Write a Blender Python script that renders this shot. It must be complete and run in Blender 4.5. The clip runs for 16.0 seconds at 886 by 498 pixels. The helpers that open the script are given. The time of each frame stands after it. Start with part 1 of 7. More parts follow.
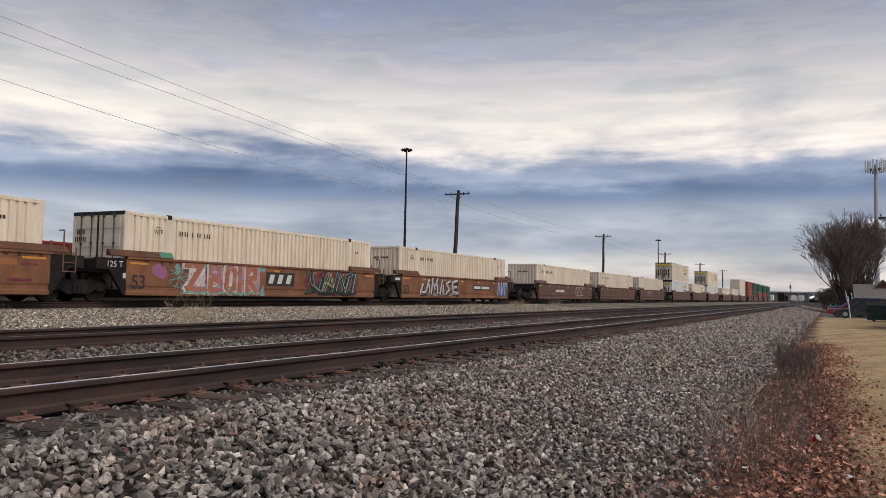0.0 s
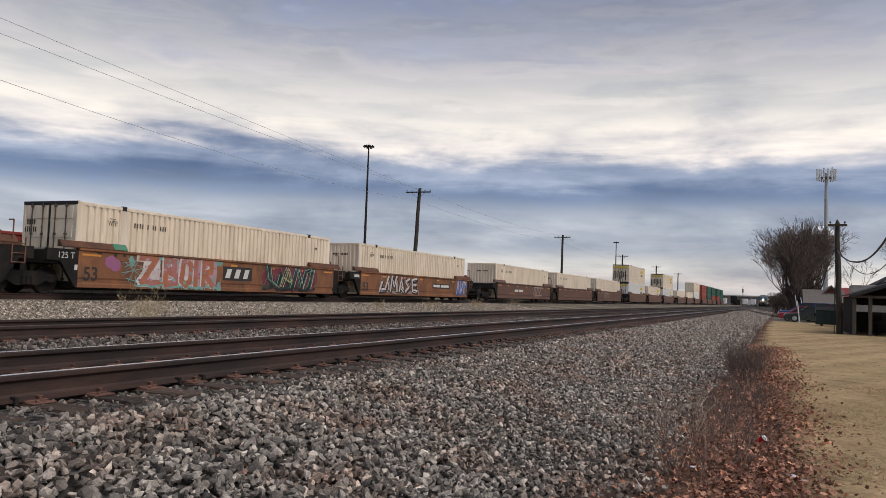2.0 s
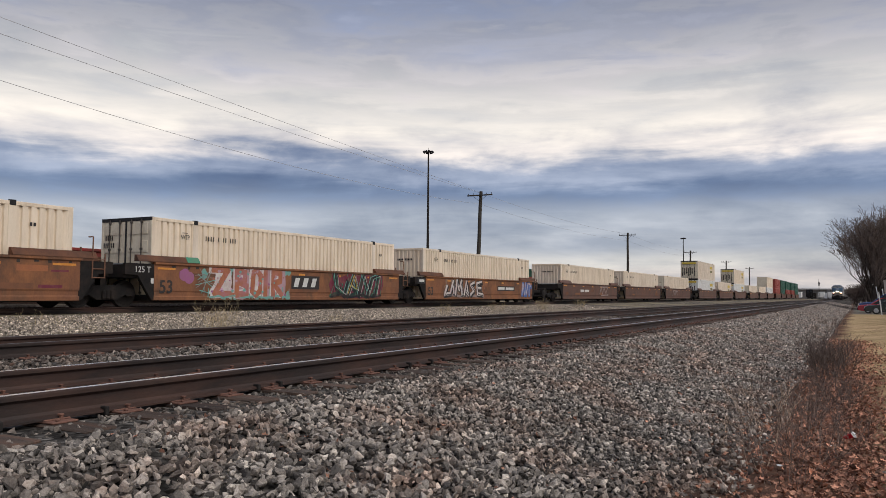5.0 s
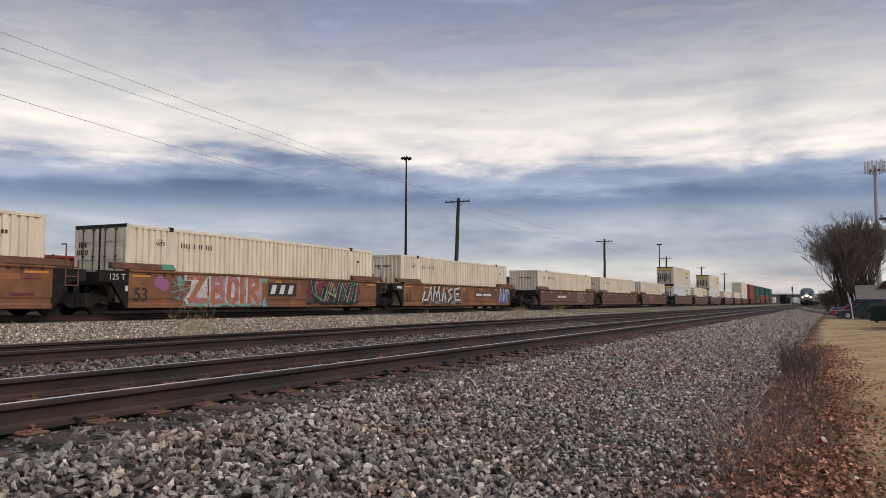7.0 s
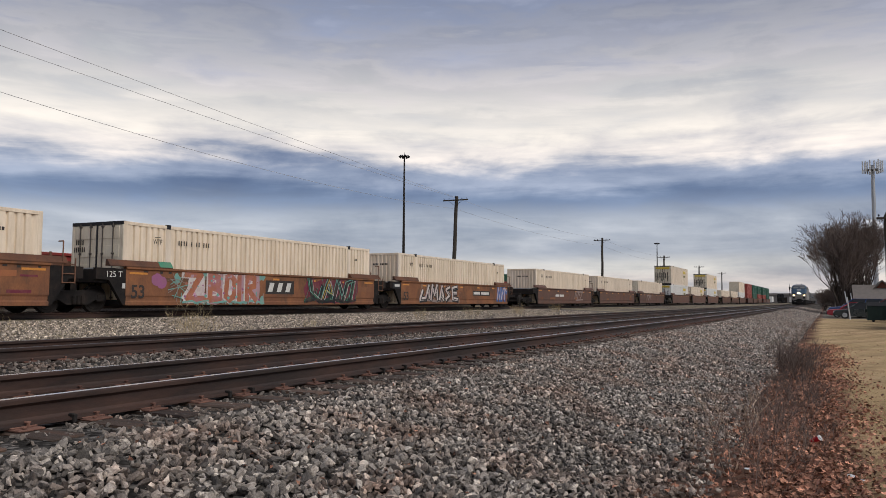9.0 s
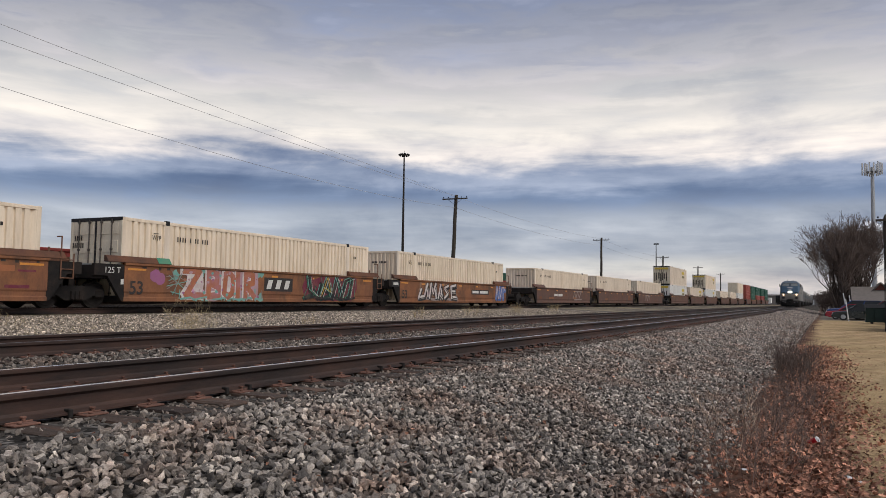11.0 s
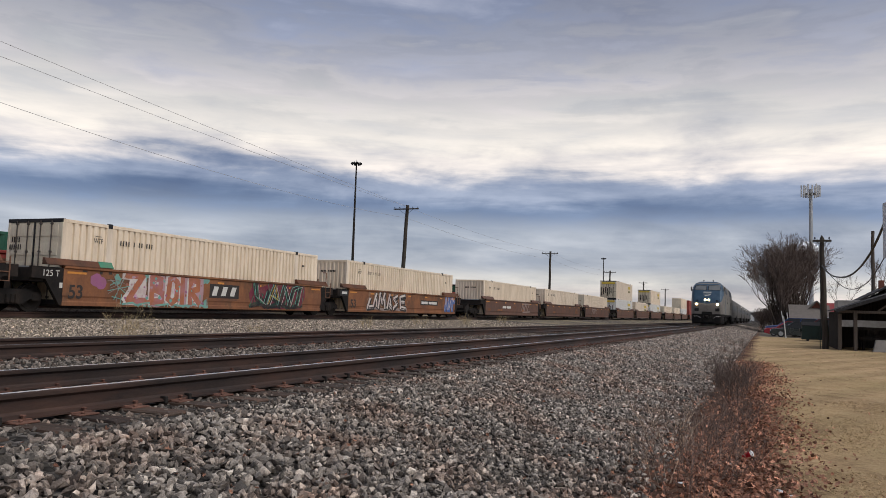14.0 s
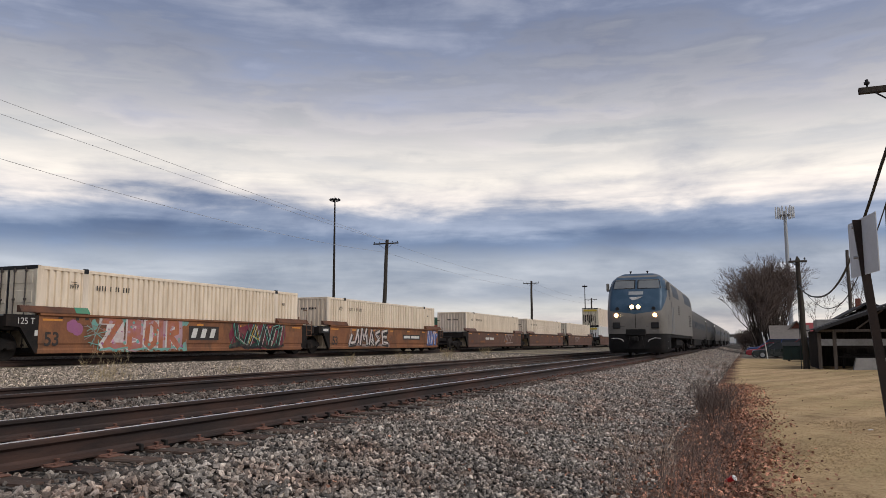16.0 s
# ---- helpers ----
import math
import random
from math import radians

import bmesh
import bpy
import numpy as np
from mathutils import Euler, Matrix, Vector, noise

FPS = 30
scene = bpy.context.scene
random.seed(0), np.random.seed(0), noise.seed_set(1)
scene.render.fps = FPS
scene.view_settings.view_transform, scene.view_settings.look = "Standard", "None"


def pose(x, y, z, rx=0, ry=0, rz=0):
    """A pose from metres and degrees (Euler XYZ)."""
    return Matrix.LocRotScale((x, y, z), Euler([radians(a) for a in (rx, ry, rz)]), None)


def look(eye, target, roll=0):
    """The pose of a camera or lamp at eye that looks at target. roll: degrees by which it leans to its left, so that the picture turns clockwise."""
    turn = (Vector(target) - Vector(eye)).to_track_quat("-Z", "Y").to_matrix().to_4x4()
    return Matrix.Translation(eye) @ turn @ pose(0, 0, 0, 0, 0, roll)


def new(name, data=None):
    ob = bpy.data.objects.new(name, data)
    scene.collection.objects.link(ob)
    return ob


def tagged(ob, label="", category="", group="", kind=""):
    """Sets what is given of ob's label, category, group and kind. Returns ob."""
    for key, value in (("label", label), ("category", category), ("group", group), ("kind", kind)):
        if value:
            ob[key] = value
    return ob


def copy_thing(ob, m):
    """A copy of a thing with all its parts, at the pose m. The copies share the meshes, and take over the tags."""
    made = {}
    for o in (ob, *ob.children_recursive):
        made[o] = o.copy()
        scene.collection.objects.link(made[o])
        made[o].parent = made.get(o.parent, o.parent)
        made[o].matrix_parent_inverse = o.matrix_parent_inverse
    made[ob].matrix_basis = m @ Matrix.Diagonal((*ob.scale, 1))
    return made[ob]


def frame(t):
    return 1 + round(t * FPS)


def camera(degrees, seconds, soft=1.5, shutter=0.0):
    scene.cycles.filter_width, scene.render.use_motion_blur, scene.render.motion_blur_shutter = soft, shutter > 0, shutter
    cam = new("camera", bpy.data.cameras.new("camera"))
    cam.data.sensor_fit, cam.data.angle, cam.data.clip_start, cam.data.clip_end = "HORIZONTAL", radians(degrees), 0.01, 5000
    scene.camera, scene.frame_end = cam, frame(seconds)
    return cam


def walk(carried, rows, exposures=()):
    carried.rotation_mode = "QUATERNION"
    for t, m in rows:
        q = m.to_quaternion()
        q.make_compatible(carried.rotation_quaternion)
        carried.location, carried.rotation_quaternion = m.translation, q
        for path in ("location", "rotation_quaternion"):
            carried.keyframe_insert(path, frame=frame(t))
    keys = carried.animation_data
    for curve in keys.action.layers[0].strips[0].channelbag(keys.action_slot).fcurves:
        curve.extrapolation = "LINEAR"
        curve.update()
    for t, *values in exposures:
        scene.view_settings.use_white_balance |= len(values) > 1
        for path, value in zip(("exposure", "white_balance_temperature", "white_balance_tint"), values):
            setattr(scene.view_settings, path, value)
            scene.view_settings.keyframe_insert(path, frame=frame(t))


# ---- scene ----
cam = camera(59.5, 16.0, soft=0.8)

# ---- the hand-held camera: it stands by the track and turns ----
PATH = [
    (0.0, pose(-0.001, -0.000, 0.670, 93.308, -1.108, 26.332)),
    (0.5, pose(0.001, 0.003, 0.669, 93.174, -1.073, 25.236)),
    (1.0, pose(0.011, 0.015, 0.670, 93.120, -0.853, 24.019)),
    (1.5, pose(0.015, 0.010, 0.664, 92.921, -1.499, 22.877)),
    (2.0, pose(0.015, 0.005, 0.667, 93.256, -2.107, 23.337)),
    (2.5, pose(0.011, 0.013, 0.662, 93.423, -1.921, 24.172)),
    (3.0, pose(0.007, 0.004, 0.661, 93.236, -1.577, 24.734)),
    (3.5, pose(-0.018, -0.024, 0.660, 93.765, -1.296, 26.570)),
    (3.7, pose(-0.024, -0.025, 0.652, 93.995, -1.102, 27.633)),
    (6.0, pose(-0.036, -0.006, 0.659, 93.097, -0.007, 27.890)),
    (6.5, pose(-0.024, -0.020, 0.670, 93.518, -0.403, 27.059)),
    (7.0, pose(-0.006, -0.031, 0.671, 93.872, -0.206, 26.459)),
    (7.5, pose(-0.011, -0.016, 0.662, 93.494, -0.058, 26.304)),
    (8.0, pose(-0.008, -0.017, 0.663, 93.517, -0.247, 26.269)),
    (8.5, pose(-0.002, -0.024, 0.664, 93.762, -0.322, 26.267)),
    (11.0, pose(-0.004, -0.005, 0.659, 93.660, -0.809, 26.200)),
    (11.5, pose(0.004, -0.008, 0.663, 93.250, -0.715, 25.187)),
    (12.0, pose(-0.001, -0.003, 0.665, 93.605, -1.661, 24.183)),
    (12.5, pose(0.015, -0.011, 0.668, 94.167, -1.881, 23.584)),
    (13.0, pose(0.022, -0.023, 0.670, 94.540, -1.931, 23.211)),
    (13.5, pose(0.020, -0.016, 0.670, 94.422, -1.991, 22.957)),
    (14.0, pose(0.026, -0.004, 0.669, 94.517, -1.874, 22.460)),
    (14.5, pose(0.046, -0.005, 0.678, 95.024, -1.879, 21.165)),
    (15.0, pose(0.058, 0.017, 0.671, 95.837, -0.445, 19.151)),
    (15.5, pose(0.075, -0.002, 0.677, 96.517, -0.289, 19.373)),
    (16.0, pose(0.083, -0.000, 0.685, 96.961, 0.205, 21.249)),
]
walk(cam, PATH)

# ---- overcast daylight ----
world = bpy.data.worlds.new("overcast_sky")
scene.world = world
world.use_nodes = True


def node(nt, kind, **inputs):
    n = nt.nodes.new(kind)
    for k, v in inputs.items():
        n.inputs[k.replace("_", " ")].default_value = v
    return n


def maths(nt, op, a, b=None, clamp=False):
    n = nt.nodes.new("ShaderNodeMath")
    n.operation, n.use_clamp = op, clamp
    for i, v in enumerate((a, b)):
        if v is None:
            continue
        if isinstance(v, (int, float)):
            n.inputs[i].default_value = v
        else:
            nt.links.new(v, n.inputs[i])
    return n.outputs[0]


def ramp(nt, fac, stops, mode="LINEAR"):
    n = nt.nodes.new("ShaderNodeValToRGB")
    n.color_ramp.interpolation = mode
    el = n.color_ramp.elements
    el[0].position, el[1].position = stops[0][0], stops[-1][0]
    for p, _ in stops[1:-1]:
        el.new(p)
    for e, (p, c) in zip(el, stops):
        e.color = (*c, 1) if len(c) == 3 else c
    nt.links.new(fac, n.inputs[0])
    return n.outputs[0]


def blend(nt, mode, fac, a, b):
    n = nt.nodes.new("ShaderNodeMix")
    n.data_type, n.blend_type = "RGBA", mode
    for sock, v in ((n.inputs[0], fac), (n.inputs[6], a), (n.inputs[7], b)):
        if isinstance(v, (int, float)):
            sock.default_value = v
        elif isinstance(v, tuple):
            sock.default_value = (*v, 1)
        else:
            nt.links.new(v, sock)
    return n.outputs[2]


def srgb(r, g, b):
    return tuple(((c + 0.055) / 1.055) ** 2.4 if c > 0.04 else c / 12.92 for c in (r, g, b))


SUN_ELEVATION, SUN_ROTATION = radians(48), radians(103)


def build_sky():
    nt = world.node_tree
    nt.nodes.clear()
    out = nt.nodes.new("ShaderNodeOutputWorld")
    sky = nt.nodes.new("ShaderNodeTexSky")
    sky.sky_type, sky.sun_disc = "NISHITA", False
    sky.sun_elevation, sky.sun_rotation = SUN_ELEVATION, SUN_ROTATION
    coord = nt.nodes.new("ShaderNodeTexCoord")
    sep = nt.nodes.new("ShaderNodeSeparateXYZ")
    nt.links.new(coord.outputs["Generated"], sep.inputs[0])
    x, y, z = sep.outputs
    up = maths(nt, "MAXIMUM", z, 0.0)
    deck = maths(nt, "ADD", up, 0.07)
    comb = nt.nodes.new("ShaderNodeCombineXYZ")
    nt.links.new(maths(nt, "DIVIDE", x, deck), comb.inputs[0])
    nt.links.new(maths(nt, "DIVIDE", y, deck), comb.inputs[1])
    big = node(nt, "ShaderNodeTexNoise", Scale=0.62, Detail=8.0, Roughness=0.55, Distortion=0.9)
    nt.links.new(comb.outputs[0], big.inputs["Vector"])
    # streaks that lie level near the horizon
    flat = nt.nodes.new("ShaderNodeCombineXYZ")
    nt.links.new(maths(nt, "MULTIPLY", x, 3.0), flat.inputs[0])
    nt.links.new(maths(nt, "MULTIPLY", y, 3.0), flat.inputs[1])
    nt.links.new(maths(nt, "MULTIPLY", z, 21.0), flat.inputs[2])
    streak = node(nt, "ShaderNodeTexNoise", Scale=1.7, Detail=6.0, Roughness=0.55, Distortion=0.35)
    nt.links.new(flat.outputs[0], streak.inputs["Vector"])
    # broad soft heaps of cloud
    heap = nt.nodes.new("ShaderNodeCombineXYZ")
    for k, (axis, size) in enumerate(((x, 2.3), (y, 2.3), (z, 5.2))):
        nt.links.new(maths(nt, "ADD", maths(nt, "MULTIPLY", axis, size), 8.3), heap.inputs[k])
    soft_heap = node(nt, "ShaderNodeTexNoise", Scale=1.9, Detail=8.0, Roughness=0.56, Distortion=0.25)
    nt.links.new(heap.outputs[0], soft_heap.inputs["Vector"])
    b0 = maths(nt, "SUBTRACT", soft_heap.outputs[0], 0.5)
    s0 = maths(nt, "SUBTRACT", streak.outputs[0], 0.5)
    amp = maths(nt, "ADD", maths(nt, "MULTIPLY", maths(nt, "MULTIPLY", up, up), 1.9), 0.024)
    h = maths(nt, "ADD", up, maths(nt, "MULTIPLY", maths(nt, "ADD", maths(nt, "MULTIPLY", b0, 1.1), maths(nt, "MULTIPLY", s0, 0.75)), amp))
    h = maths(nt, "MULTIPLY", h, 2.0, clamp=True)
    S = srgb
    stops = [(0.00, S(.72, .72, .74)), (0.05, S(.80, .78, .78)), (0.085, S(.80, .80, .80)), (0.13, S(.65, .68, .735)),
             (0.20, S(.65, .685, .745)), (0.265, S(.45, .52, .645)), (0.315, S(.58, .63, .73)), (0.375, S(.90, .88, .875)),
             (0.43, S(.90, .885, .87)), (0.50, S(.82, .815, .815)), (0.58, S(.73, .73, .755)), (0.66, S(.60, .62, .685)),
             (0.76, S(.51, .55, .65)), (1.0, S(.56, .59, .67))]
    col = ramp(nt, h, stops, "EASE")
    mott = ramp(nt, maths(nt, "ADD", maths(nt, "MULTIPLY", soft_heap.outputs[0], 0.86), maths(nt, "MULTIPLY", big.outputs[0], 0.14)),
                [(0.34, (.58, .62, .71)), (0.5, (1, 1, 1)), (0.64, (1.26, 1.23, 1.19))])
    col = blend(nt, "MULTIPLY", 1.0, col, mott)
    # fine level streaks
    col = blend(nt, "MULTIPLY", 1.0, col, ramp(nt, streak.outputs[0], [(0.36, (.80, .83, .88)), (0.5, (1, 1, 1)), (0.64, (1.22, 1.19, 1.15))]))
    # brighter towards the veiled sun, duller on the far side
    toward = maths(nt, "ADD", maths(nt, "MULTIPLY", x, math.sin(SUN_ROTATION)), maths(nt, "MULTIPLY", y, math.cos(SUN_ROTATION)))
    col = blend(nt, "MULTIPLY", 1.0, col, ramp(nt, maths(nt, "ADD", maths(nt, "MULTIPLY", toward, 0.5), 0.5), [(0.0, (.90, .885, .865)), (0.45, (.92, .90, .88)), (1.0, (1.42, 1.38, 1.33))]))
    clear = nt.nodes.new("ShaderNodeBackground")
    clear.inputs[1].default_value = 0.1
    nt.links.new(sky.outputs[0], clear.inputs[0])
    cloud = nt.nodes.new("ShaderNodeBackground")
    cloud.inputs[1].default_value = 1.2
    nt.links.new(col, cloud.inputs[0])
    mix = nt.nodes.new("ShaderNodeMixShader")
    mix.inputs[0].default_value = 0.94
    nt.links.new(clear.outputs[0], mix.inputs[1])
    nt.links.new(cloud.outputs[0], mix.inputs[2])
    nt.links.new(mix.outputs[0], out.inputs[0])


build_sky()
sun = new("sun", bpy.data.lights.new("sun", "SUN"))
sun.data.energy, sun.data.angle, sun.data.color = 2.1, radians(40), (1.0, 0.95, 0.88)
sun.matrix_world = look((math.sin(SUN_ROTATION) * 100, math.cos(SUN_ROTATION) * 100, math.tan(SUN_ELEVATION) * 100), (0, 0, 0))
scene.view_settings.exposure = 0.0


# ---- materials ----
def surf(name, c1, c2=None, scale=3.0, rough=0.7, metal=0.0, bump=0.15, bscale=40.0, dirt=None, dirt_amount=0.5, dirt_scale=1.2,
         stretch=(1, 1, 1), vary=0.0, island=0.0, rough2=None, spec=0.22):
    """Two tones broken up by noise at two scales, patches of dirt, and fine relief. vary: by object; island: by loose piece."""
    m = bpy.data.materials.new(name)
    m.use_nodes = True
    nt = m.node_tree
    bsdf = nt.nodes["Principled BSDF"]
    coord = nt.nodes.new("ShaderNodeTexCoord")
    mapping = nt.nodes.new("ShaderNodeMapping")
    mapping.inputs["Scale"].default_value = stretch
    nt.links.new(coord.outputs["Object"], mapping.inputs[0])
    vec = mapping.outputs[0]
    if vary:
        info = nt.nodes.new("ShaderNodeObjectInfo")
        add = nt.nodes.new("ShaderNodeVectorMath")
        add.operation = "ADD"
        nt.links.new(vec, add.inputs[0])
        nt.links.new(maths(nt, "MULTIPLY", info.outputs["Random"], 37.0), add.inputs[1])
        vec = add.outputs[0]
    n1 = node(nt, "ShaderNodeTexNoise", Scale=scale, Detail=6.0, Roughness=0.62)
    n2 = node(nt, "ShaderNodeTexNoise", Scale=bscale, Detail=4.0, Roughness=0.65)
    nt.links.new(vec, n1.inputs["Vector"])
    nt.links.new(vec, n2.inputs["Vector"])
    c2 = c2 or tuple(min(1, c * 0.72) for c in c1)
    mixed = maths(nt, "ADD", maths(nt, "MULTIPLY", n1.outputs[0], 0.65), maths(nt, "MULTIPLY", n2.outputs[0], 0.35))
    col = ramp(nt, mixed, [(0.36, c2), (0.62, c1)])
    if dirt:
        n3 = node(nt, "ShaderNodeTexNoise", Scale=dirt_scale, Detail=8.0, Roughness=0.68)
        nt.links.new(vec, n3.inputs["Vector"])
        mask = ramp(nt, n3.outputs[0], [(0.46, (0, 0, 0)), (0.66, (dirt_amount,) * 3)])
        col = blend(nt, "MIX", mask, col, dirt)
    for amount, src in ((vary, "obj"), (island, "isl")):
        if amount:
            if src == "obj":
                rnd = nt.nodes.new("ShaderNodeObjectInfo").outputs["Random"]
            else:
                rnd = nt.nodes.new("ShaderNodeNewGeometry").outputs["Random Per Island"]
            lo, hi = 1 - amount, 1 + amount
            tone = ramp(nt, rnd, [(0, (lo, lo, lo * 1.02)), (0.5, (1, 0.985, 0.96)), (0.86, (hi, hi * 0.98, hi * 0.95)), (1, (hi * hi, hi * hi * 0.98, hi * hi * 0.94))])
            col = blend(nt, "MULTIPLY", 1.0, col, tone)
    nt.links.new(col, bsdf.inputs["Base Color"])
    r = ramp(nt, n1.outputs[0], [(0.3, (rough,) * 3), (0.7, ((rough2 if rough2 is not None else min(1, rough * 1.25)),) * 3)])
    nt.links.new(r, bsdf.inputs["Roughness"])
    bsdf.inputs["Metallic"].default_value = metal
    bsdf.inputs["Specular IOR Level"].default_value = spec
    if bump:
        b = nt.nodes.new("ShaderNodeBump")
        b.inputs["Strength"].default_value, b.inputs["Distance"].default_value = bump, 0.02
        nt.links.new(n2.outputs[0], b.inputs["Height"])
        nt.links.new(b.outputs[0], bsdf.inputs["Normal"])
    return m


def glow(name, color, strength):
    m = bpy.data.materials.new(name)
    m.use_nodes = True
    b = m.node_tree.nodes["Principled BSDF"]
    b.inputs["Base Color"].default_value = (*color, 1)
    b.inputs["Emission Color"].default_value = (*color, 1)
    b.inputs["Emission Strength"].default_value = strength
    return m


def ground_material():
    """Ballast, a strip of earth and litter, then winter lawn, as bands across the line with ragged edges."""
    m = bpy.data.materials.new("ground_cover")
    m.use_nodes = True
    nt = m.node_tree
    bsdf = nt.nodes["Principled BSDF"]
    coord = nt.nodes.new("ShaderNodeTexCoord")
    sep = nt.nodes.new("ShaderNodeSeparateXYZ")
    nt.links.new(coord.outputs["Object"], sep.inputs[0])
    x, y = sep.outputs[0], sep.outputs[1]

    def tex(scale, detail=6.0, rough=0.6, kind="ShaderNodeTexNoise", vec=None):
        n = node(nt, kind, Scale=scale)
        if kind == "ShaderNodeTexNoise":
            n.inputs["Detail"].default_value, n.inputs["Roughness"].default_value = detail, rough
        nt.links.new(vec or coord.outputs["Object"], n.inputs["Vector"])
        return n

    edge = tex(0.35, 7.0, 0.65).outputs[0]
    patch = tex(0.13, 4.0).outputs[0]
    fine = tex(14.0, 5.0, 0.7).outputs[0]
    mid = tex(2.2, 6.0, 0.65).outputs[0]
    vor = tex(17.0, kind="ShaderNodeTexVoronoi")
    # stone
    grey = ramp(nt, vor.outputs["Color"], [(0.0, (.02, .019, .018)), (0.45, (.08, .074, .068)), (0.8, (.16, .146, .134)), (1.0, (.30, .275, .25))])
    # shade in the gaps between stones, painted in: colour darkens towards cell edges
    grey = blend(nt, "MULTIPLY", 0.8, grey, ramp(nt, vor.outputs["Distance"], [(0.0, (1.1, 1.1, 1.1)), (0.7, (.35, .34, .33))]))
    pale = ramp(nt, vor.outputs["Color"], [(0.0, (.03, .027, .023)), (0.5, (.115, .10, .085)), (1.0, (.30, .265, .225))])
    pale = blend(nt, "MIX", ramp(nt, patch, [(0.45, (0, 0, 0)), (0.62, (.7, .7, .7))]), pale, (.30, .25, .16))
    # earth, straw
    earth = ramp(nt, mid, [(0.35, (.075, .045, .034)), (0.65, (.17, .10, .072))])
    comb = nt.nodes.new("ShaderNodeCombineXYZ")
    nt.links.new(x, comb.inputs[0])
    nt.links.new(maths(nt, "MULTIPLY", y, 0.3), comb.inputs[1])
    stripe_x = maths(nt, "ADD", maths(nt, "MULTIPLY", x, 1.0), maths(nt, "MULTIPLY", y, -0.375))
    stripe = maths(nt, "SINE", maths(nt, "ADD", maths(nt, "MULTIPLY", stripe_x, 4.4), maths(nt, "MULTIPLY", edge, 5.0)))
    straw = ramp(nt, maths(nt, "ADD", maths(nt, "MULTIPLY", mid, 0.55), maths(nt, "MULTIPLY", fine, 0.45)),
                 [(0.33, (.20, .138, .08)), (0.5, (.40, .284, .166)), (0.68, (.56, .415, .26))])
    straw = blend(nt, "MULTIPLY", 0.55, straw, ramp(nt, maths(nt, "ADD", maths(nt, "MULTIPLY", stripe, 0.5), 0.5), [(0.2, (.78, .78, .76)), (0.8, (1.15, 1.13, 1.1))]))
    green = ramp(nt, maths(nt, "ADD", maths(nt, "MULTIPLY", patch, 0.6), maths(nt, "MULTIPLY", mid, 0.4)), [(0.46, (0, 0, 0)), (0.64, (.55, .55, .55))])
    straw = blend(nt, "MIX", green, straw, (.25, .205, .095))
    wob = maths(nt, "ADD", x, maths(nt, "MULTIPLY", maths(nt, "SUBTRACT", edge, 0.5), 1.6))
    wob = maths(nt, "ADD", wob, maths(nt, "MULTIPLY", maths(nt, "SUBTRACT", fine, 0.5), 0.35))
    to_earth = ramp(nt, maths(nt, "MULTIPLY", maths(nt, "ADD", wob, 1.5), 1.2, clamp=True), [(0.25, (0, 0, 0)), (0.8, (1, 1, 1))])
    reach = maths(nt, "MULTIPLY", maths(nt, "MULTIPLY", maths(nt, "SUBTRACT", y, 13.0), 0.12, clamp=True), 0.75)
    to_lawn = ramp(nt, maths(nt, "MULTIPLY", maths(nt, "ADD", maths(nt, "ADD", wob, reach), 0.05), 1.6, clamp=True), [(0.1, (0, 0, 0)), (0.9, (1, 1, 1))])
    to_pale = ramp(nt, maths(nt, "MULTIPLY", maths(nt, "ADD", wob, 13.2), -1.0, clamp=True), [(0.0, (0, 0, 0)), (1.0, (1, 1, 1))])
    lot = ramp(nt, maths(nt, "MULTIPLY", maths(nt, "SUBTRACT", y, 74.0), 0.2, clamp=True), [(0.0, (0, 0, 0)), (1.0, (1, 1, 1))])
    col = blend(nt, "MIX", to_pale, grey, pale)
    col = blend(nt, "MIX", to_earth, col, earth)
    lawn = blend(nt, "MIX", lot, straw, (.15, .135, .115))
    col = blend(nt, "MIX", to_lawn, col, lawn)
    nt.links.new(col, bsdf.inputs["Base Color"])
    bsdf.inputs["Roughness"].default_value = 0.95
    bsdf.inputs["Specular IOR Level"].default_value = 0.0
    b = nt.nodes.new("ShaderNodeBump")
    b.inputs["Strength"].default_value, b.inputs["Distance"].default_value = 0.7, 0.04
    hgt = maths(nt, "ADD", maths(nt, "MULTIPLY", vor.outputs["Distance"], -0.6), maths(nt, "MULTIPLY", fine, 0.6))
    nt.links.new(hgt, b.inputs["Height"])
    nt.links.new(b.outputs[0], bsdf.inputs["Normal"])
    return m


M = {}
M["ground"] = ground_material()
M["stone"] = surf("crushed_stone", (.335, .30, .266), (.10, .089, .08), 14, 0.8, bump=0.6, bscale=90, dirt=(.22, .125, .085), dirt_amount=.55, dirt_scale=1.3, island=0.72, spec=.2)
M["stone_piece"] = surf("crushed_stone_piece", (.35, .314, .28), (.11, .098, .088), 14, 0.8, bump=0.6, bscale=90, vary=0.6, spec=.2)
M["oily_stone"] = surf("oil_stained_stone", (.20, .178, .158), (.08, .07, .062), 8, 0.8, bump=0.5, bscale=90, dirt=(.14, .08, .055), dirt_amount=.5, dirt_scale=1.6, island=0.55, spec=.1)
M["pale_stone"] = surf("pale_gravel", (.46, .395, .33), (.12, .10, .082), 12, 0.85, bump=0.5, bscale=90, island=0.65, spec=.05)
M["rail_side"] = surf("weathered_rail_steel", (.050, .036, .031), (.026, .021, .020), 6, 0.55, 0.25, 0.12, 60, dirt=(.13, .062, .042), dirt_scale=1.4, dirt_amount=.5, stretch=(1, .25, 1))
M["rail_top"] = surf("polished_rail_steel", (.92, .92, .92), (.78, .78, .78), 20, 0.2, 1.0, 0.03, 80, stretch=(8, .2, 1))
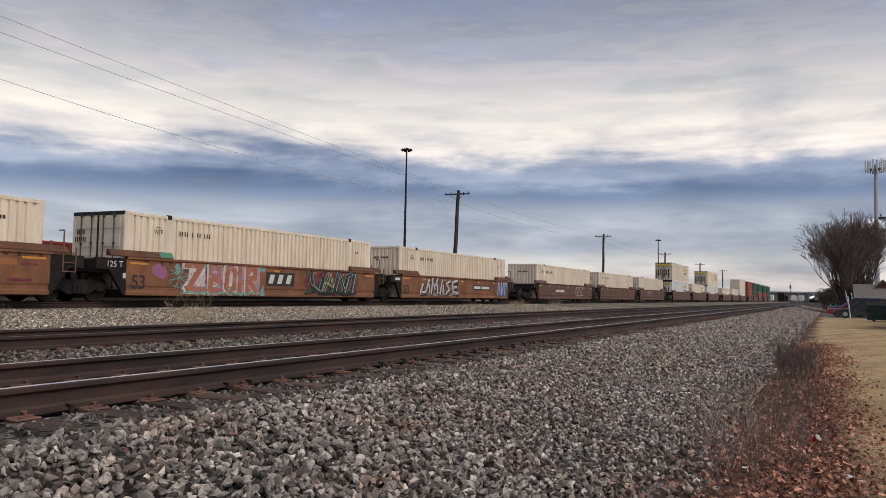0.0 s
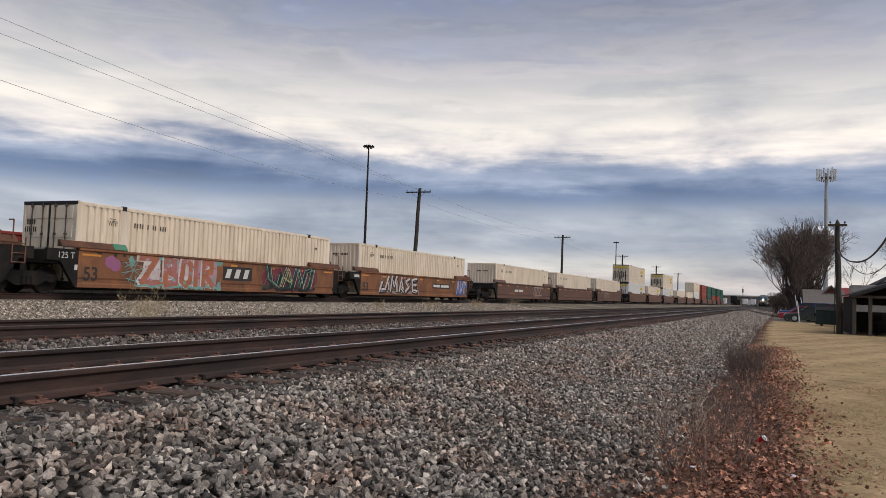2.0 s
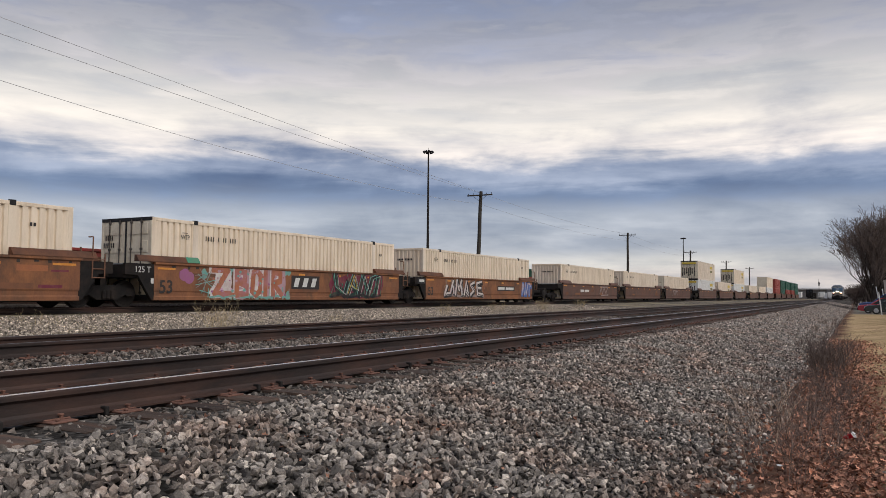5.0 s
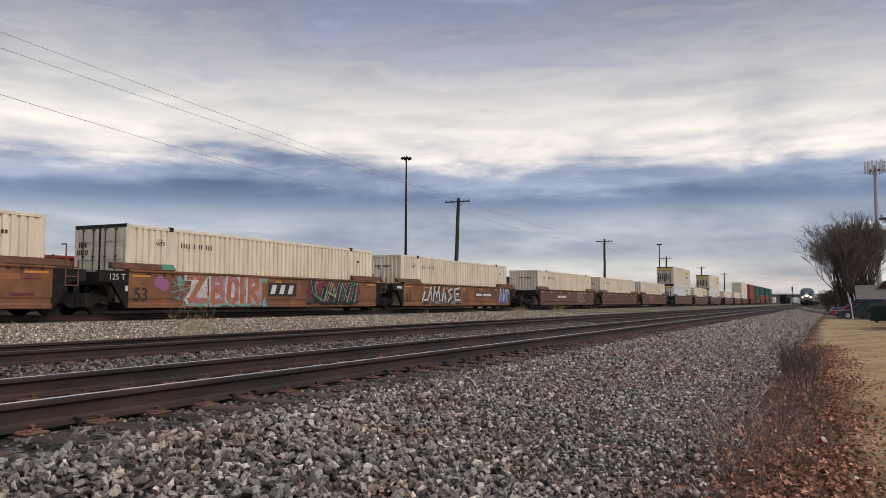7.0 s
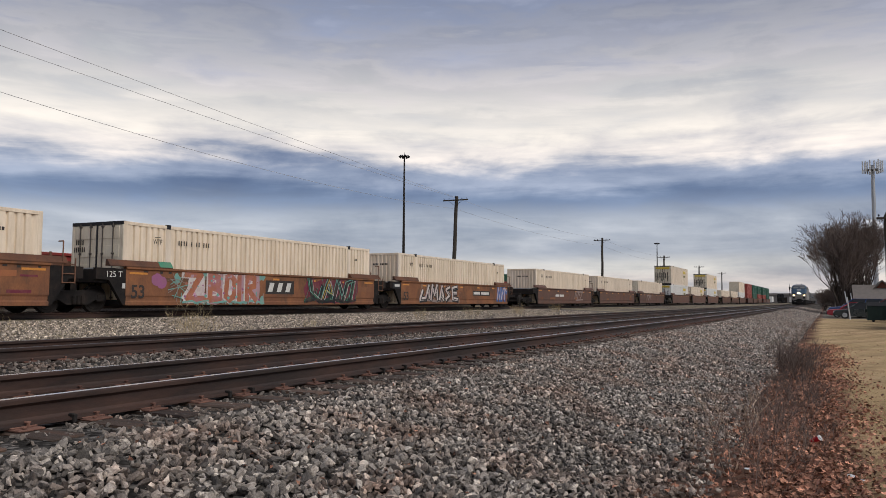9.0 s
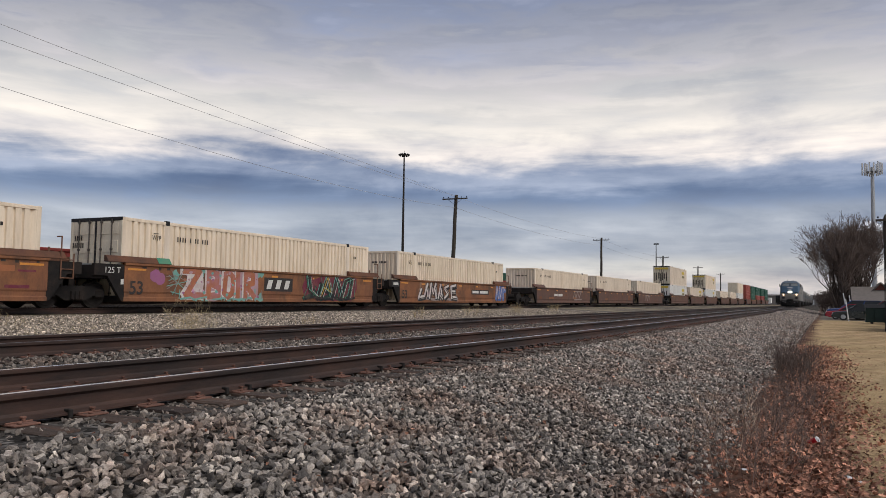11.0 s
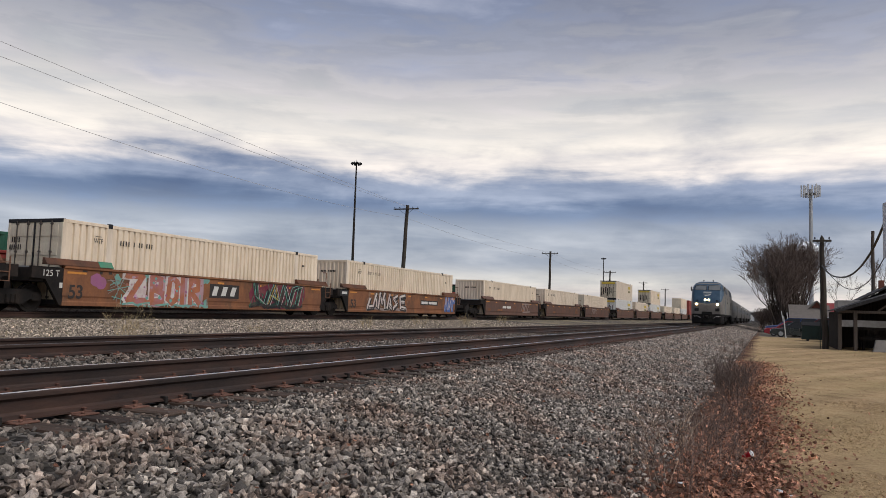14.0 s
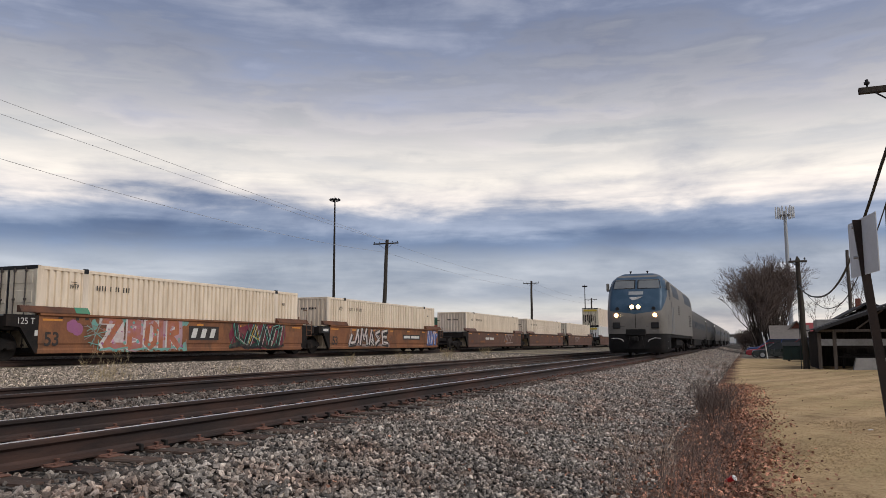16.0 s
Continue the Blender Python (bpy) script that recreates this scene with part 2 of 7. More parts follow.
M["rail_dull"] = surf("dull_worn_rail_steel", (.17, .155, .145), (.11, .10, .095), 20, 0.5, 0.7, 0.05, 80, stretch=(8, .2, 1))
M["rust_plate"] = surf("rusty_tie_plate", (.19, .10, .075), (.11, .06, .047), 9, 0.85, 0.2, 0.4, 70, vary=0.25)
M["tie"] = surf("creosoted_timber", (.085, .062, .05), (.04, .031, .027), 9, 0.9, bump=0.6, bscale=30, stretch=(.25, 3, 3), dirt=(.14, .07, .045), dirt_scale=3, vary=0.3)
M["well_brown"] = surf("faded_brown_paint", (.27, .118, .055), (.155, .068, .04), 1.1, 0.8, bump=0.12, bscale=25, dirt=(.075, .05, .038), dirt_amount=.85, dirt_scale=.9, stretch=(1, .9, .55), spec=.2)
M["sill_brown"] = surf("dirty_brown_sill_paint", (.15, .066, .038), (.085, .042, .028), 1.6, 0.75, bump=0.12, bscale=25, dirt=(.05, .035, .028), dirt_amount=.7, spec=.2)
M["well_dark"] = surf("grimy_black_paint", (.022, .020, .019), (.012, .011, .011), 3, 0.8, bump=0.2, bscale=30, dirt=(.045, .032, .026), dirt_scale=2, spec=.1)
M["well_plum"] = surf("faded_plum_brown_paint", (.15, .078, .055), (.10, .055, .042), 1.0, 0.65, bump=0.12, bscale=25, dirt=(.07, .05, .042), dirt_amount=.7, dirt_scale=.8)
M["well_red"] = surf("faded_red_paint", (.30, .045, .038), (.20, .035, .03), 1.5, 0.6, bump=0.12, bscale=25, dirt=(.09, .045, .035), dirt_amount=.6)
M["cream"] = surf("cream_container_paint", (.77, .66, .53), (.67, .565, .445), 1.0, 0.5, bump=0.06, bscale=30, dirt=(.42, .32, .21), dirt_amount=.45, dirt_scale=1.1, stretch=(1, 2.2, .35), vary=.05)
M["cream_door"] = surf("dull_cream_door_paint", (.70, .63, .50), (.56, .49, .38), 1.4, 0.55, bump=0.08, bscale=30, dirt=(.30, .22, .15), dirt_amount=.5, dirt_scale=1.6, stretch=(1.5, 1.5, .5))
M["white"] = surf("white_container_paint", (.72, .71, .68), (.60, .59, .56), 1.2, 0.5, bump=0.06, bscale=30, dirt=(.36, .31, .26), dirt_amount=.4, stretch=(1, 2, .4))
M["redbox"] = surf("red_container_paint", (.36, .075, .055), (.25, .055, .045), 1.2, 0.55, bump=0.06, bscale=30, dirt=(.14, .07, .05), stretch=(1, 2, .4))
M["greenbox"] = surf("green_container_paint", (.030, .11, .072), (.02, .075, .05), 1.2, 0.55, bump=0.06, bscale=30, dirt=(.06, .075, .06), stretch=(1, 2, .4))
M["wheel"] = surf("dark_wheel_steel", (.038, .033, .03), (.02, .018, .017), 5, 0.8, 0.1, 0.15, 40, spec=.12)
M["steel"] = surf("galvanised_steel", (.40, .41, .42), (.30, .31, .32), 4, 0.5, 0.6, 0.06, 50)
M["rusty_bar"] = surf("rusty_steel_bar", (.21, .105, .065), (.12, .065, .045), 8, 0.8, 0.1, 0.2, 60)
M["black"] = surf("black_paint", (.022, .022, .024), (.014, .014, .015), 4, 0.55, bump=0.05, bscale=50)
M["stencil_white"] = surf("white_stencil_paint", (.62, .60, .56), (.48, .46, .43), 9, 0.7, bump=0.05)
M["stencil_black"] = surf("black_stencil_paint", (.03, .028, .027), (.05, .04, .035), 9, 0.7, bump=0.05)
M["reflector"] = surf("orange_reflective_strip", (.62, .26, .055), (.48, .19, .04), 8, 0.45, bump=0.03)
M["pole_wood"] = surf("weathered_pole_timber", (.105, .088, .075), (.055, .046, .04), 5, 0.9, bump=0.5, bscale=22, stretch=(5, 5, .3))
M["pole_dark"] = surf("creosoted_pole_timber", (.062, .050, .043), (.032, .027, .024), 5, 0.9, bump=0.5, bscale=22, stretch=(5, 5, .3), dirt=(.085, .085, .06), dirt_scale=2)
M["shed_wood"] = surf("dark_weathered_boards", (.045, .038, .034), (.02, .018, .017), 3, 0.9, bump=0.4, bscale=20, stretch=(4, 4, .4), spec=.04)
M["roofing"] = surf("dark_roof_felt", (.045, .043, .045), (.028, .027, .028), 3, 0.85, bump=0.3, bscale=30)
M["concrete"] = surf("weathered_concrete", (.36, .35, .335), (.26, .25, .24), 2, 0.9, bump=0.25, bscale=30, dirt=(.15, .14, .125))
M["bark"] = surf("grey_brown_bark", (.085, .066, .055), (.045, .036, .031), 4, 0.95, bump=0.4, bscale=18, stretch=(3, 3, .5))
M["twig"] = surf("bare_twigs", (.17, .13, .11), (.10, .076, .066), 3, 0.95, bump=0)
M["weed"] = surf("dry_weed_stems", (.21, .155, .13), (.11, .08, .068), 5, 0.9, bump=0, island=0.35)
M["pale_weed"] = surf("pale_dry_weed_stems", (.48, .37, .28), (.30, .22, .165), 5, 0.9, bump=0, island=0.3)
M["straw_weed"] = surf("dry_straw", (.50, .40, .24), (.33, .255, .15), 5, 0.9, bump=0, island=0.3)
M["leaf"] = surf("fallen_oak_leaf", (.40, .205, .135), (.14, .066, .047), 7, 0.7, bump=0.1, bscale=60, island=0.65)
M["leaf_piece"] = surf("fallen_oak_leaf_piece", (.38, .21, .14), (.15, .075, .054), 7, 0.75, bump=0.1, bscale=60, vary=0.45)
M["grass"] = surf("winter_grass", (.46, .34, .205), (.29, .205, .12), 2.4, 0.95, bump=0, island=0.2, dirt=(.27, .225, .11), dirt_amount=.45, dirt_scale=.45, spec=.05)


# ---- mesh helpers ----
class Build:
    """Collects vertices, faces and the material of each face."""

    def __init__(self):
        self.v, self.f, self.m = [], [], []

    def add(self, verts, faces, mi=0):
        n = len(self.v)
        self.v += [tuple(p) for p in verts]
        self.f += [tuple(i + n for i in f) for f in faces]
        self.m += [mi] * len(faces)
        return self

    def box(self, x0, x1, y0, y1, z0, z1, mi=0, c=0.0):
        """A box; c: the chamfer of its edges."""
        c = min(c, (x1 - x0) / 3, (y1 - y0) / 3, (z1 - z0) / 3)
        if c <= 0:
            v = [(x, y, z) for x in (x0, x1) for y in (y0, y1) for z in (z0, z1)]
            f = [(0, 1, 3, 2), (4, 6, 7, 5), (0, 4, 5, 1), (2, 3, 7, 6), (0, 2, 6, 4), (1, 5, 7, 3)]
            return self.add(v, f, mi)
        v, idx = [], {}
        lo, hi = (x0, y0, z0), (x1, y1, z1)
        for s in [(a, b, d) for a in (0, 1) for b in (0, 1) for d in (0, 1)]:
            for ax in range(3):
                p = []
                for k in range(3):
                    e = (lo, hi)[s[k]][k]
                    p.append(e if k == ax else e + (c if s[k] == 0 else -c))
                idx[s, ax] = len(v)
                v.append(tuple(p))
        f = []
        for ax in range(3):
            b, d = (ax + 1) % 3, (ax + 2) % 3
            for e in (0, 1):
                ring = []
                for i, j in ((0, 0), (1, 0), (1, 1), (0, 1)):
                    s = [0, 0, 0]
                    s[ax], s[b], s[d] = e, i, j
                    ring.append(idx[tuple(s), ax])
                f.append(ring if e else ring[::-1])
            for i in (0, 1):
                for j in (0, 1):
                    s0, s1 = [0, 0, 0], [0, 0, 0]
                    s0[b] = s1[b] = i
                    s0[d] = s1[d] = j
                    s1[ax] = 1
                    q = [idx[tuple(s0), b], idx[tuple(s1), b], idx[tuple(s1), d], idx[tuple(s0), d]]
                    f.append(q if i == j else q[::-1])
        for s in [(a, b, d) for a in (0, 1) for b in (0, 1) for d in (0, 1)]:
            q = [idx[s, 0], idx[s, 1], idx[s, 2]]
            f.append(q if sum(s) % 2 else q[::-1])
        return self.add(v, f, mi)

    def prism(self, poly, axis, a, b, mi=0):
        """A polygon in the two other axes, drawn out along axis from a to b."""
        def put(p, t):
            return {"x": (t, p[0], p[1]), "y": (p[0], t, p[1]), "z": (p[0], p[1], t)}[axis]
        n = len(poly)
        v = [put(p, a) for p in poly] + [put(p, b) for p in poly]
        f = [tuple(range(n))[::-1], tuple(range(n, 2 * n))] + [(i, (i + 1) % n, n + (i + 1) % n, n + i) for i in range(n)]
        return self.add(v, f, mi)

    def tube(self, p, q, r0, r1=None, n=8, mi=0):
        p, q = Vector(p), Vector(q)
        r1 = r0 if r1 is None else r1
        d = (q - p).normalized()
        a = d.orthogonal().normalized()
        b = d.cross(a)
        v = []
        for c, r in ((p, r0), (q, r1)):
            v += [c + (a * math.cos(t) + b * math.sin(t)) * r for t in (2 * math.pi * i / n for i in range(n))]
        f = [(i, (i + 1) % n, n + (i + 1) % n, n + i) for i in range(n)] + [tuple(range(n))[::-1], tuple(range(n, 2 * n))]
        return self.add(v, f, mi)

    def chain(self, pts, r, n=6, mi=0):
        pts = [Vector(p) for p in pts]
        side = (pts[1] - pts[0]).orthogonal().normalized()
        rings = []
        for i, p in enumerate(pts):
            d = (pts[min(i + 1, len(pts) - 1)] - pts[max(i - 1, 0)]).normalized()
            side = (side - d * side.dot(d)).normalized()
            other = d.cross(side)
            rings.append([p + (side * math.cos(t) + other * math.sin(t)) * r for t in (2 * math.pi * k / n for k in range(n))])
        return self.loft(rings, mi)

    def loft(self, rings, mi=0, closed=True, caps=True):
        n = len(rings[0])
        v = [p for r in rings for p in r]
        f = []
        for k in range(len(rings) - 1):
            for i in range(n if closed else n - 1):
                j = (i + 1) % n
                f.append((k * n + i, k * n + j, (k + 1) * n + j, (k + 1) * n + i))
        if caps:
            f += [tuple(range(n))[::-1], tuple(range((len(rings) - 1) * n, len(rings) * n))]
        return self.add(v, f, mi)


def mesh_of(name, b, mats, smooth=False):
    me = bpy.data.meshes.new(name)
    me.from_pydata(b.v, [], b.f)
    for m in mats if isinstance(mats, (list, tuple)) else [mats]:
        me.materials.append(m)
    me.polygons.foreach_set("material_index", b.m)
    if len(b.f) < 60000:
        bm = bmesh.new()
        bm.from_mesh(me)
        bmesh.ops.recalc_face_normals(bm, faces=bm.faces)
        bm.to_mesh(me)
        bm.free()
    if smooth:
        me.shade_smooth()
        me.set_sharp_from_angle(angle=radians(38))
    return me


def part(name, b, mats, parent=None, label="", smooth=False, at=None):
    ob = new(name, b if isinstance(b, bpy.types.Mesh) else mesh_of(name, b, mats, smooth))
    ob.parent = parent
    if at is not None:
        ob.matrix_basis = at
    return tagged(ob, label)


def thing(name, at, label, category, group="", kind=""):
    ob = new(name)
    ob.matrix_basis = at
    ob.empty_display_size = 0.3
    return tagged(ob, label, category, group, kind)


def fast_mesh(name, verts, faces, mats, smooth=False):
    """A mesh from arrays: verts (n, 3), faces (m, 3)."""
    me = bpy.data.meshes.new(name)
    verts, faces = np.asarray(verts, np.float32), np.asarray(faces, np.int32)
    k = faces.shape[1]
    me.vertices.add(len(verts))
    me.vertices.foreach_set("co", verts.ravel())
    me.loops.add(faces.size)
    me.loops.foreach_set("vertex_index", faces.ravel())
    me.polygons.add(len(faces))
    me.polygons.foreach_set("loop_start", np.arange(0, faces.size, k, dtype=np.int32))
    me.update(calc_edges=True)
    me.polygons.foreach_set("use_smooth", [smooth] * len(faces))
    for m in mats if isinstance(mats, (list, tuple)) else [mats]:
        me.materials.append(m)
    return me


SIDE = Matrix(((0, 0, 1, 0), (1, 0, 0, 0), (0, 1, 0, 0), (0, 0, 0, 1)))      # writing on a wall that faces +x
FRONT = Matrix(((1, 0, 0, 0), (0, 0, -1, 0), (0, 1, 0, 0), (0, 0, 0, 1)))    # writing on a wall that faces -y


def lettering(words, height, mat, parent, place, turn, name="lettering", stretch=1.0, bold=0.0):
    """Words in the built-in font as a thin mesh; place is the lower left corner."""
    cu = bpy.data.curves.new("letters", "FONT")
    cu.body, cu.size, cu.extrude, cu.offset = words, height / 0.72, 0.002, bold
    tmp = bpy.data.objects.new("letters", cu)
    scene.collection.objects.link(tmp)
    me = bpy.data.meshes.new_from_object(tmp.evaluated_get(bpy.context.evaluated_depsgraph_get()))
    bpy.data.objects.remove(tmp)
    me.materials.clear()
    me.materials.append(mat)
    ob = new(name, me)
    ob.parent = parent
    ob.matrix_basis = Matrix.Translation(place) @ turn @ Matrix.Diagonal((stretch, 1, 1, 1))
    return ob


def stroke(p, q, w, x, t=0.004):
    """A thick brush stroke from p to q as a thin slab on a wall that faces +x; p and q are (y, z)."""
    d = (Vector(q) - Vector(p)).normalized()
    n, e = Vector((-d.y, d.x)) * w / 2, d * w * .3
    poly = [Vector(p) + n - e, Vector(p) - n - e, Vector(q) - n + e, Vector(q) + n + e]
    return Build().prism([(v.x, min(1.54, max(.27, v.y))) for v in poly], "x", x, x + t)


# ---- the ground: one sheet, shaped across the line ----
PROFILE = [(-3000, -.25), (-90, -.05), (-36, .0), (-31, .22), (-26.0, .22), (-25.2, .20), (-24.5, -.02), (-21.0, -.03), (-19.2, -.12), (-15.0, -.28), (-13.2, -.30), (-12.3, -.24), (-11.9, -.224), (-8.9, -.224),
           (-8.2, -.26), (-7.4, -.26), (-7.0, -.224), (-4.2, -.224), (-3.6, -.235), (-2.6, -.44), (-1.6, -.64), (-1.0, -.735), (-.2, -.765), (1.5, -.775), (12, -.78), (3000, -.8)]
PX, PZ = np.array([p[0] for p in PROFILE]), np.array([p[1] for p in PROFILE])


def ground_z(x):
    return np.interp(x, PX, PZ)


def build_ground():
    xs = sorted(set([p[0] for p in PROFILE] + list(np.linspace(-36, 12, 72))))
    ys = [-400, -60] + list(np.linspace(-20, 60, 81)) + [80, 120, 200, 320, 500, 900, 1600, 3000]
    v = []
    for y in ys:
        for x in xs:
            lump = 0.02 * noise.noise((x * .8, y * .8, 0)) if abs(x) < 40 and y < 70 else 0
            off_bed = 0.6 if -12.5 < x < -3.5 else 1.6
            v.append((x, y, float(ground_z(x)) + lump * off_bed))
    n = len(xs)
    f = [(j * n + i, j * n + i + 1, (j + 1) * n + i + 1, (j + 1) * n + i) for j in range(len(ys) - 1) for i in range(n - 1)]
    me = bpy.data.meshes.new("ground")
    me.from_pydata(v, [], f)
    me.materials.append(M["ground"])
    me.shade_smooth()
    tagged(new("ground", me), "grey ballast bed sloping to leaf-strewn earth and dry winter lawn", "ground", kind="structure")


build_ground()

# ---- railway tracks ----
GAUGE = 1.505
NEAR_X, SECOND_X, YARD_X, BACK_X = -5.56, -10.34, -23.1, -27.7
RAIL_H = 0.186


def rail_mesh(y0, y1, top):
    half = [(.076, 0), (.076, .012), (.022, .03), (.0085, .05), (.0085, .125), (.024, .14), (.0375, .148), (.0375, .172), (.035, .181), (.028, .186)]
    poly = half + [(-x, z) for x, z in half[::-1]]
    b = Build()
    n = len(poly)
    ring = [[(x, y, z) for x, z in poly] for y in (y0, y1)]
    b.v = ring[0] + ring[1]
    for i in range(n):
        j = (i + 1) % n
        b.f.append((i, j, n + j, n + i))
        b.m.append(1 if poly[i][1] > .185 and poly[j][1] > .185 else 0)
    return mesh_of("rail", b, [M["rail_side"], M[top]])


def rows_of(step, y0, y1, jitter, rs):
    y = y0
    while y < y1:
        yield y + rs.uniform(-jitter, jitter)
        y += step


def plate_mesh():
    b = Build()
    b.box(-.18, .18, -.095, .095, 0, .014, c=.004)
    for sx in (-1, 1):
        b.box(sx * .090 - .010, sx * .090 + .010, -.095, .095, .012, .024, c=.004)
    for sx, sy in ((-1, -.05), (1, .03)):
        b.box(sx * .090 - .011, sx * .090 + .011, sy - .011, sy + .011, .014, .045, c=.004)
        b.box(sx * .084 - .02, sx * .084 + .02, sy - .016, sy + .016, .038, .052, c=.005)
    b.box(.135, .16, -.05, -.025, .013, .03, c=.005)
    return mesh_of("tie_plate", b, M["rust_plate"])


def anchor_mesh():
    b = Build()
    b.box(-.085, .085, -.014, .014, -.02, .004, c=.004)
    b.box(.07, .098, -.016, .016, -.02, .04, c=.005)
    b.box(.03, .085, -.012, .012, .022, .042, c=.004)
    return mesh_of("rail_anchor", b, M["wheel"])


def tie_meshes():
    out = []
    for k in range(4):
        b = Build().box(-1.3, 1.3, -.115, .115, -.17, 0, c=.012)
        rs = random.Random(k)
        b.v = [(x + rs.uniform(-.012, .012), y + rs.uniform(-.008, .008), z + (rs.uniform(-.008, .004) if z > -.1 else 0)) for x, y, z in b.v]
        out.append(mesh_of("tie", b, M["tie"]))
    return out


RAIL_BRIGHT, RAIL_DULL = rail_mesh(-160, 640, "rail_top"), rail_mesh(-160, 640, "rail_dull")
TIES, PLATE, ANCHOR = tie_meshes(), plate_mesh(), anchor_mesh()


def railway_track(x, top, label, tie_to, plate_to, seed, near=False):
    rs = random.Random(seed)
    tr = thing("railway_track", pose(x, 0, top), label, "railway track", kind="structure")
    for s in (-1, 1):
        part("rail", RAIL_BRIGHT if near else RAIL_DULL, None, tr, at=pose(s * GAUGE / 2, 0, -RAIL_H))
    for y in rows_of(.53, -3.0 if near else 1.0, tie_to, .03, rs):
        part("tie", TIES[rs.randrange(4)], None, tr, at=pose(rs.uniform(-.04, .04), y, -RAIL_H - .014, 0, 0, rs.uniform(-.8, .8)))
        if y < plate_to:
            for s in (-1, 1):
                part("tie_plate", PLATE, None, tr, at=pose(s * GAUGE / 2, y, -RAIL_H - .014, 0, 0, 0 if s > 0 else 180))
        if near and y < 16 and rs.random() < .45:
            for s in (-1, 1):
                for d in (-.15, .15)[:rs.randrange(1, 3)]:
                    part("rail_anchor", ANCHOR, None, tr, at=pose(s * GAUGE / 2, y + d, -RAIL_H, 0, 0, 0 if s > 0 else 180))
    return tr


railway_track(NEAR_X, 0, "main track with polished railheads on rusty tie plates", 75, 45, 1, True)
railway_track(SECOND_X, 0, "second main track with dark weathered steel rails", 60, 30, 2)
railway_track(YARD_X, .17, "yard siding with brown rails beneath stored well cars", 12, 0, 3)
railway_track(BACK_X, .42, "rear yard track carrying a rolling container train", 2, 0, 4)


# ---- trains ----
def wheelset_parts(parent, y, r, half=.75):
    for s in (-1, 1):
        b = Build()
        b.tube((s * (half - .045), 0, 0), (s * (half + .06), 0, 0), r, r, 20)
        b.tube((s * (half + .06), 0, 0), (s * (half + .075), 0, 0), r * .82, r * .78, 20)
        b.tube((s * (half + .07), 0, 0), (s * (half + .16), 0, 0), .11, .1, 12)
        b.tube((s * (half - .07), 0, 0), (s * (half - .045), 0, 0), r + .028, r + .028, 20)
        part("wheel", b, M["wheel"], parent, at=pose(0, y, r))
    part("axle", Build().tube((-half, 0, 0), (half, 0, 0), .08, .08, 10), M["wheel"], parent, at=pose(0, y, r))


def truck(parent, y, base=1.78, r=.46):
    b = Build()
    for s in (-1, 1):
        x0, x1 = sorted((s * .93, s * 1.07))
        b.prism([(-base / 2 - .22, .42), (-base / 2 - .22, .60), (-.52, .74), (.52, .74), (base / 2 + .22, .60), (base / 2 + .22, .42), (base / 2 - .2, .42), (.40, .26), (-.40, .26), (-base / 2 + .2, .42)],
                "x", x0, x1)
        for dy in (-.16, 0, .16):
            b.tube((s * 1.10, dy, .30), (s * 1.10, dy, .56), .07, .07, 8)
        for dy in (-1, 1):
            b.box(x0 - .02, x1 + .02, dy * base / 2 - .13, dy * base / 2 + .13, .36, .60, c=.02)
    b.box(-1.05, 1.05, -.19, .19, .46, .74, c=.02)
    t = part("truck", b, M["well_dark"], parent, "black cast-steel two-axle truck", at=pose(0, y, 0))
    for d in (-1, 1):
        wheelset_parts(t, d * base / 2, r)
    return t


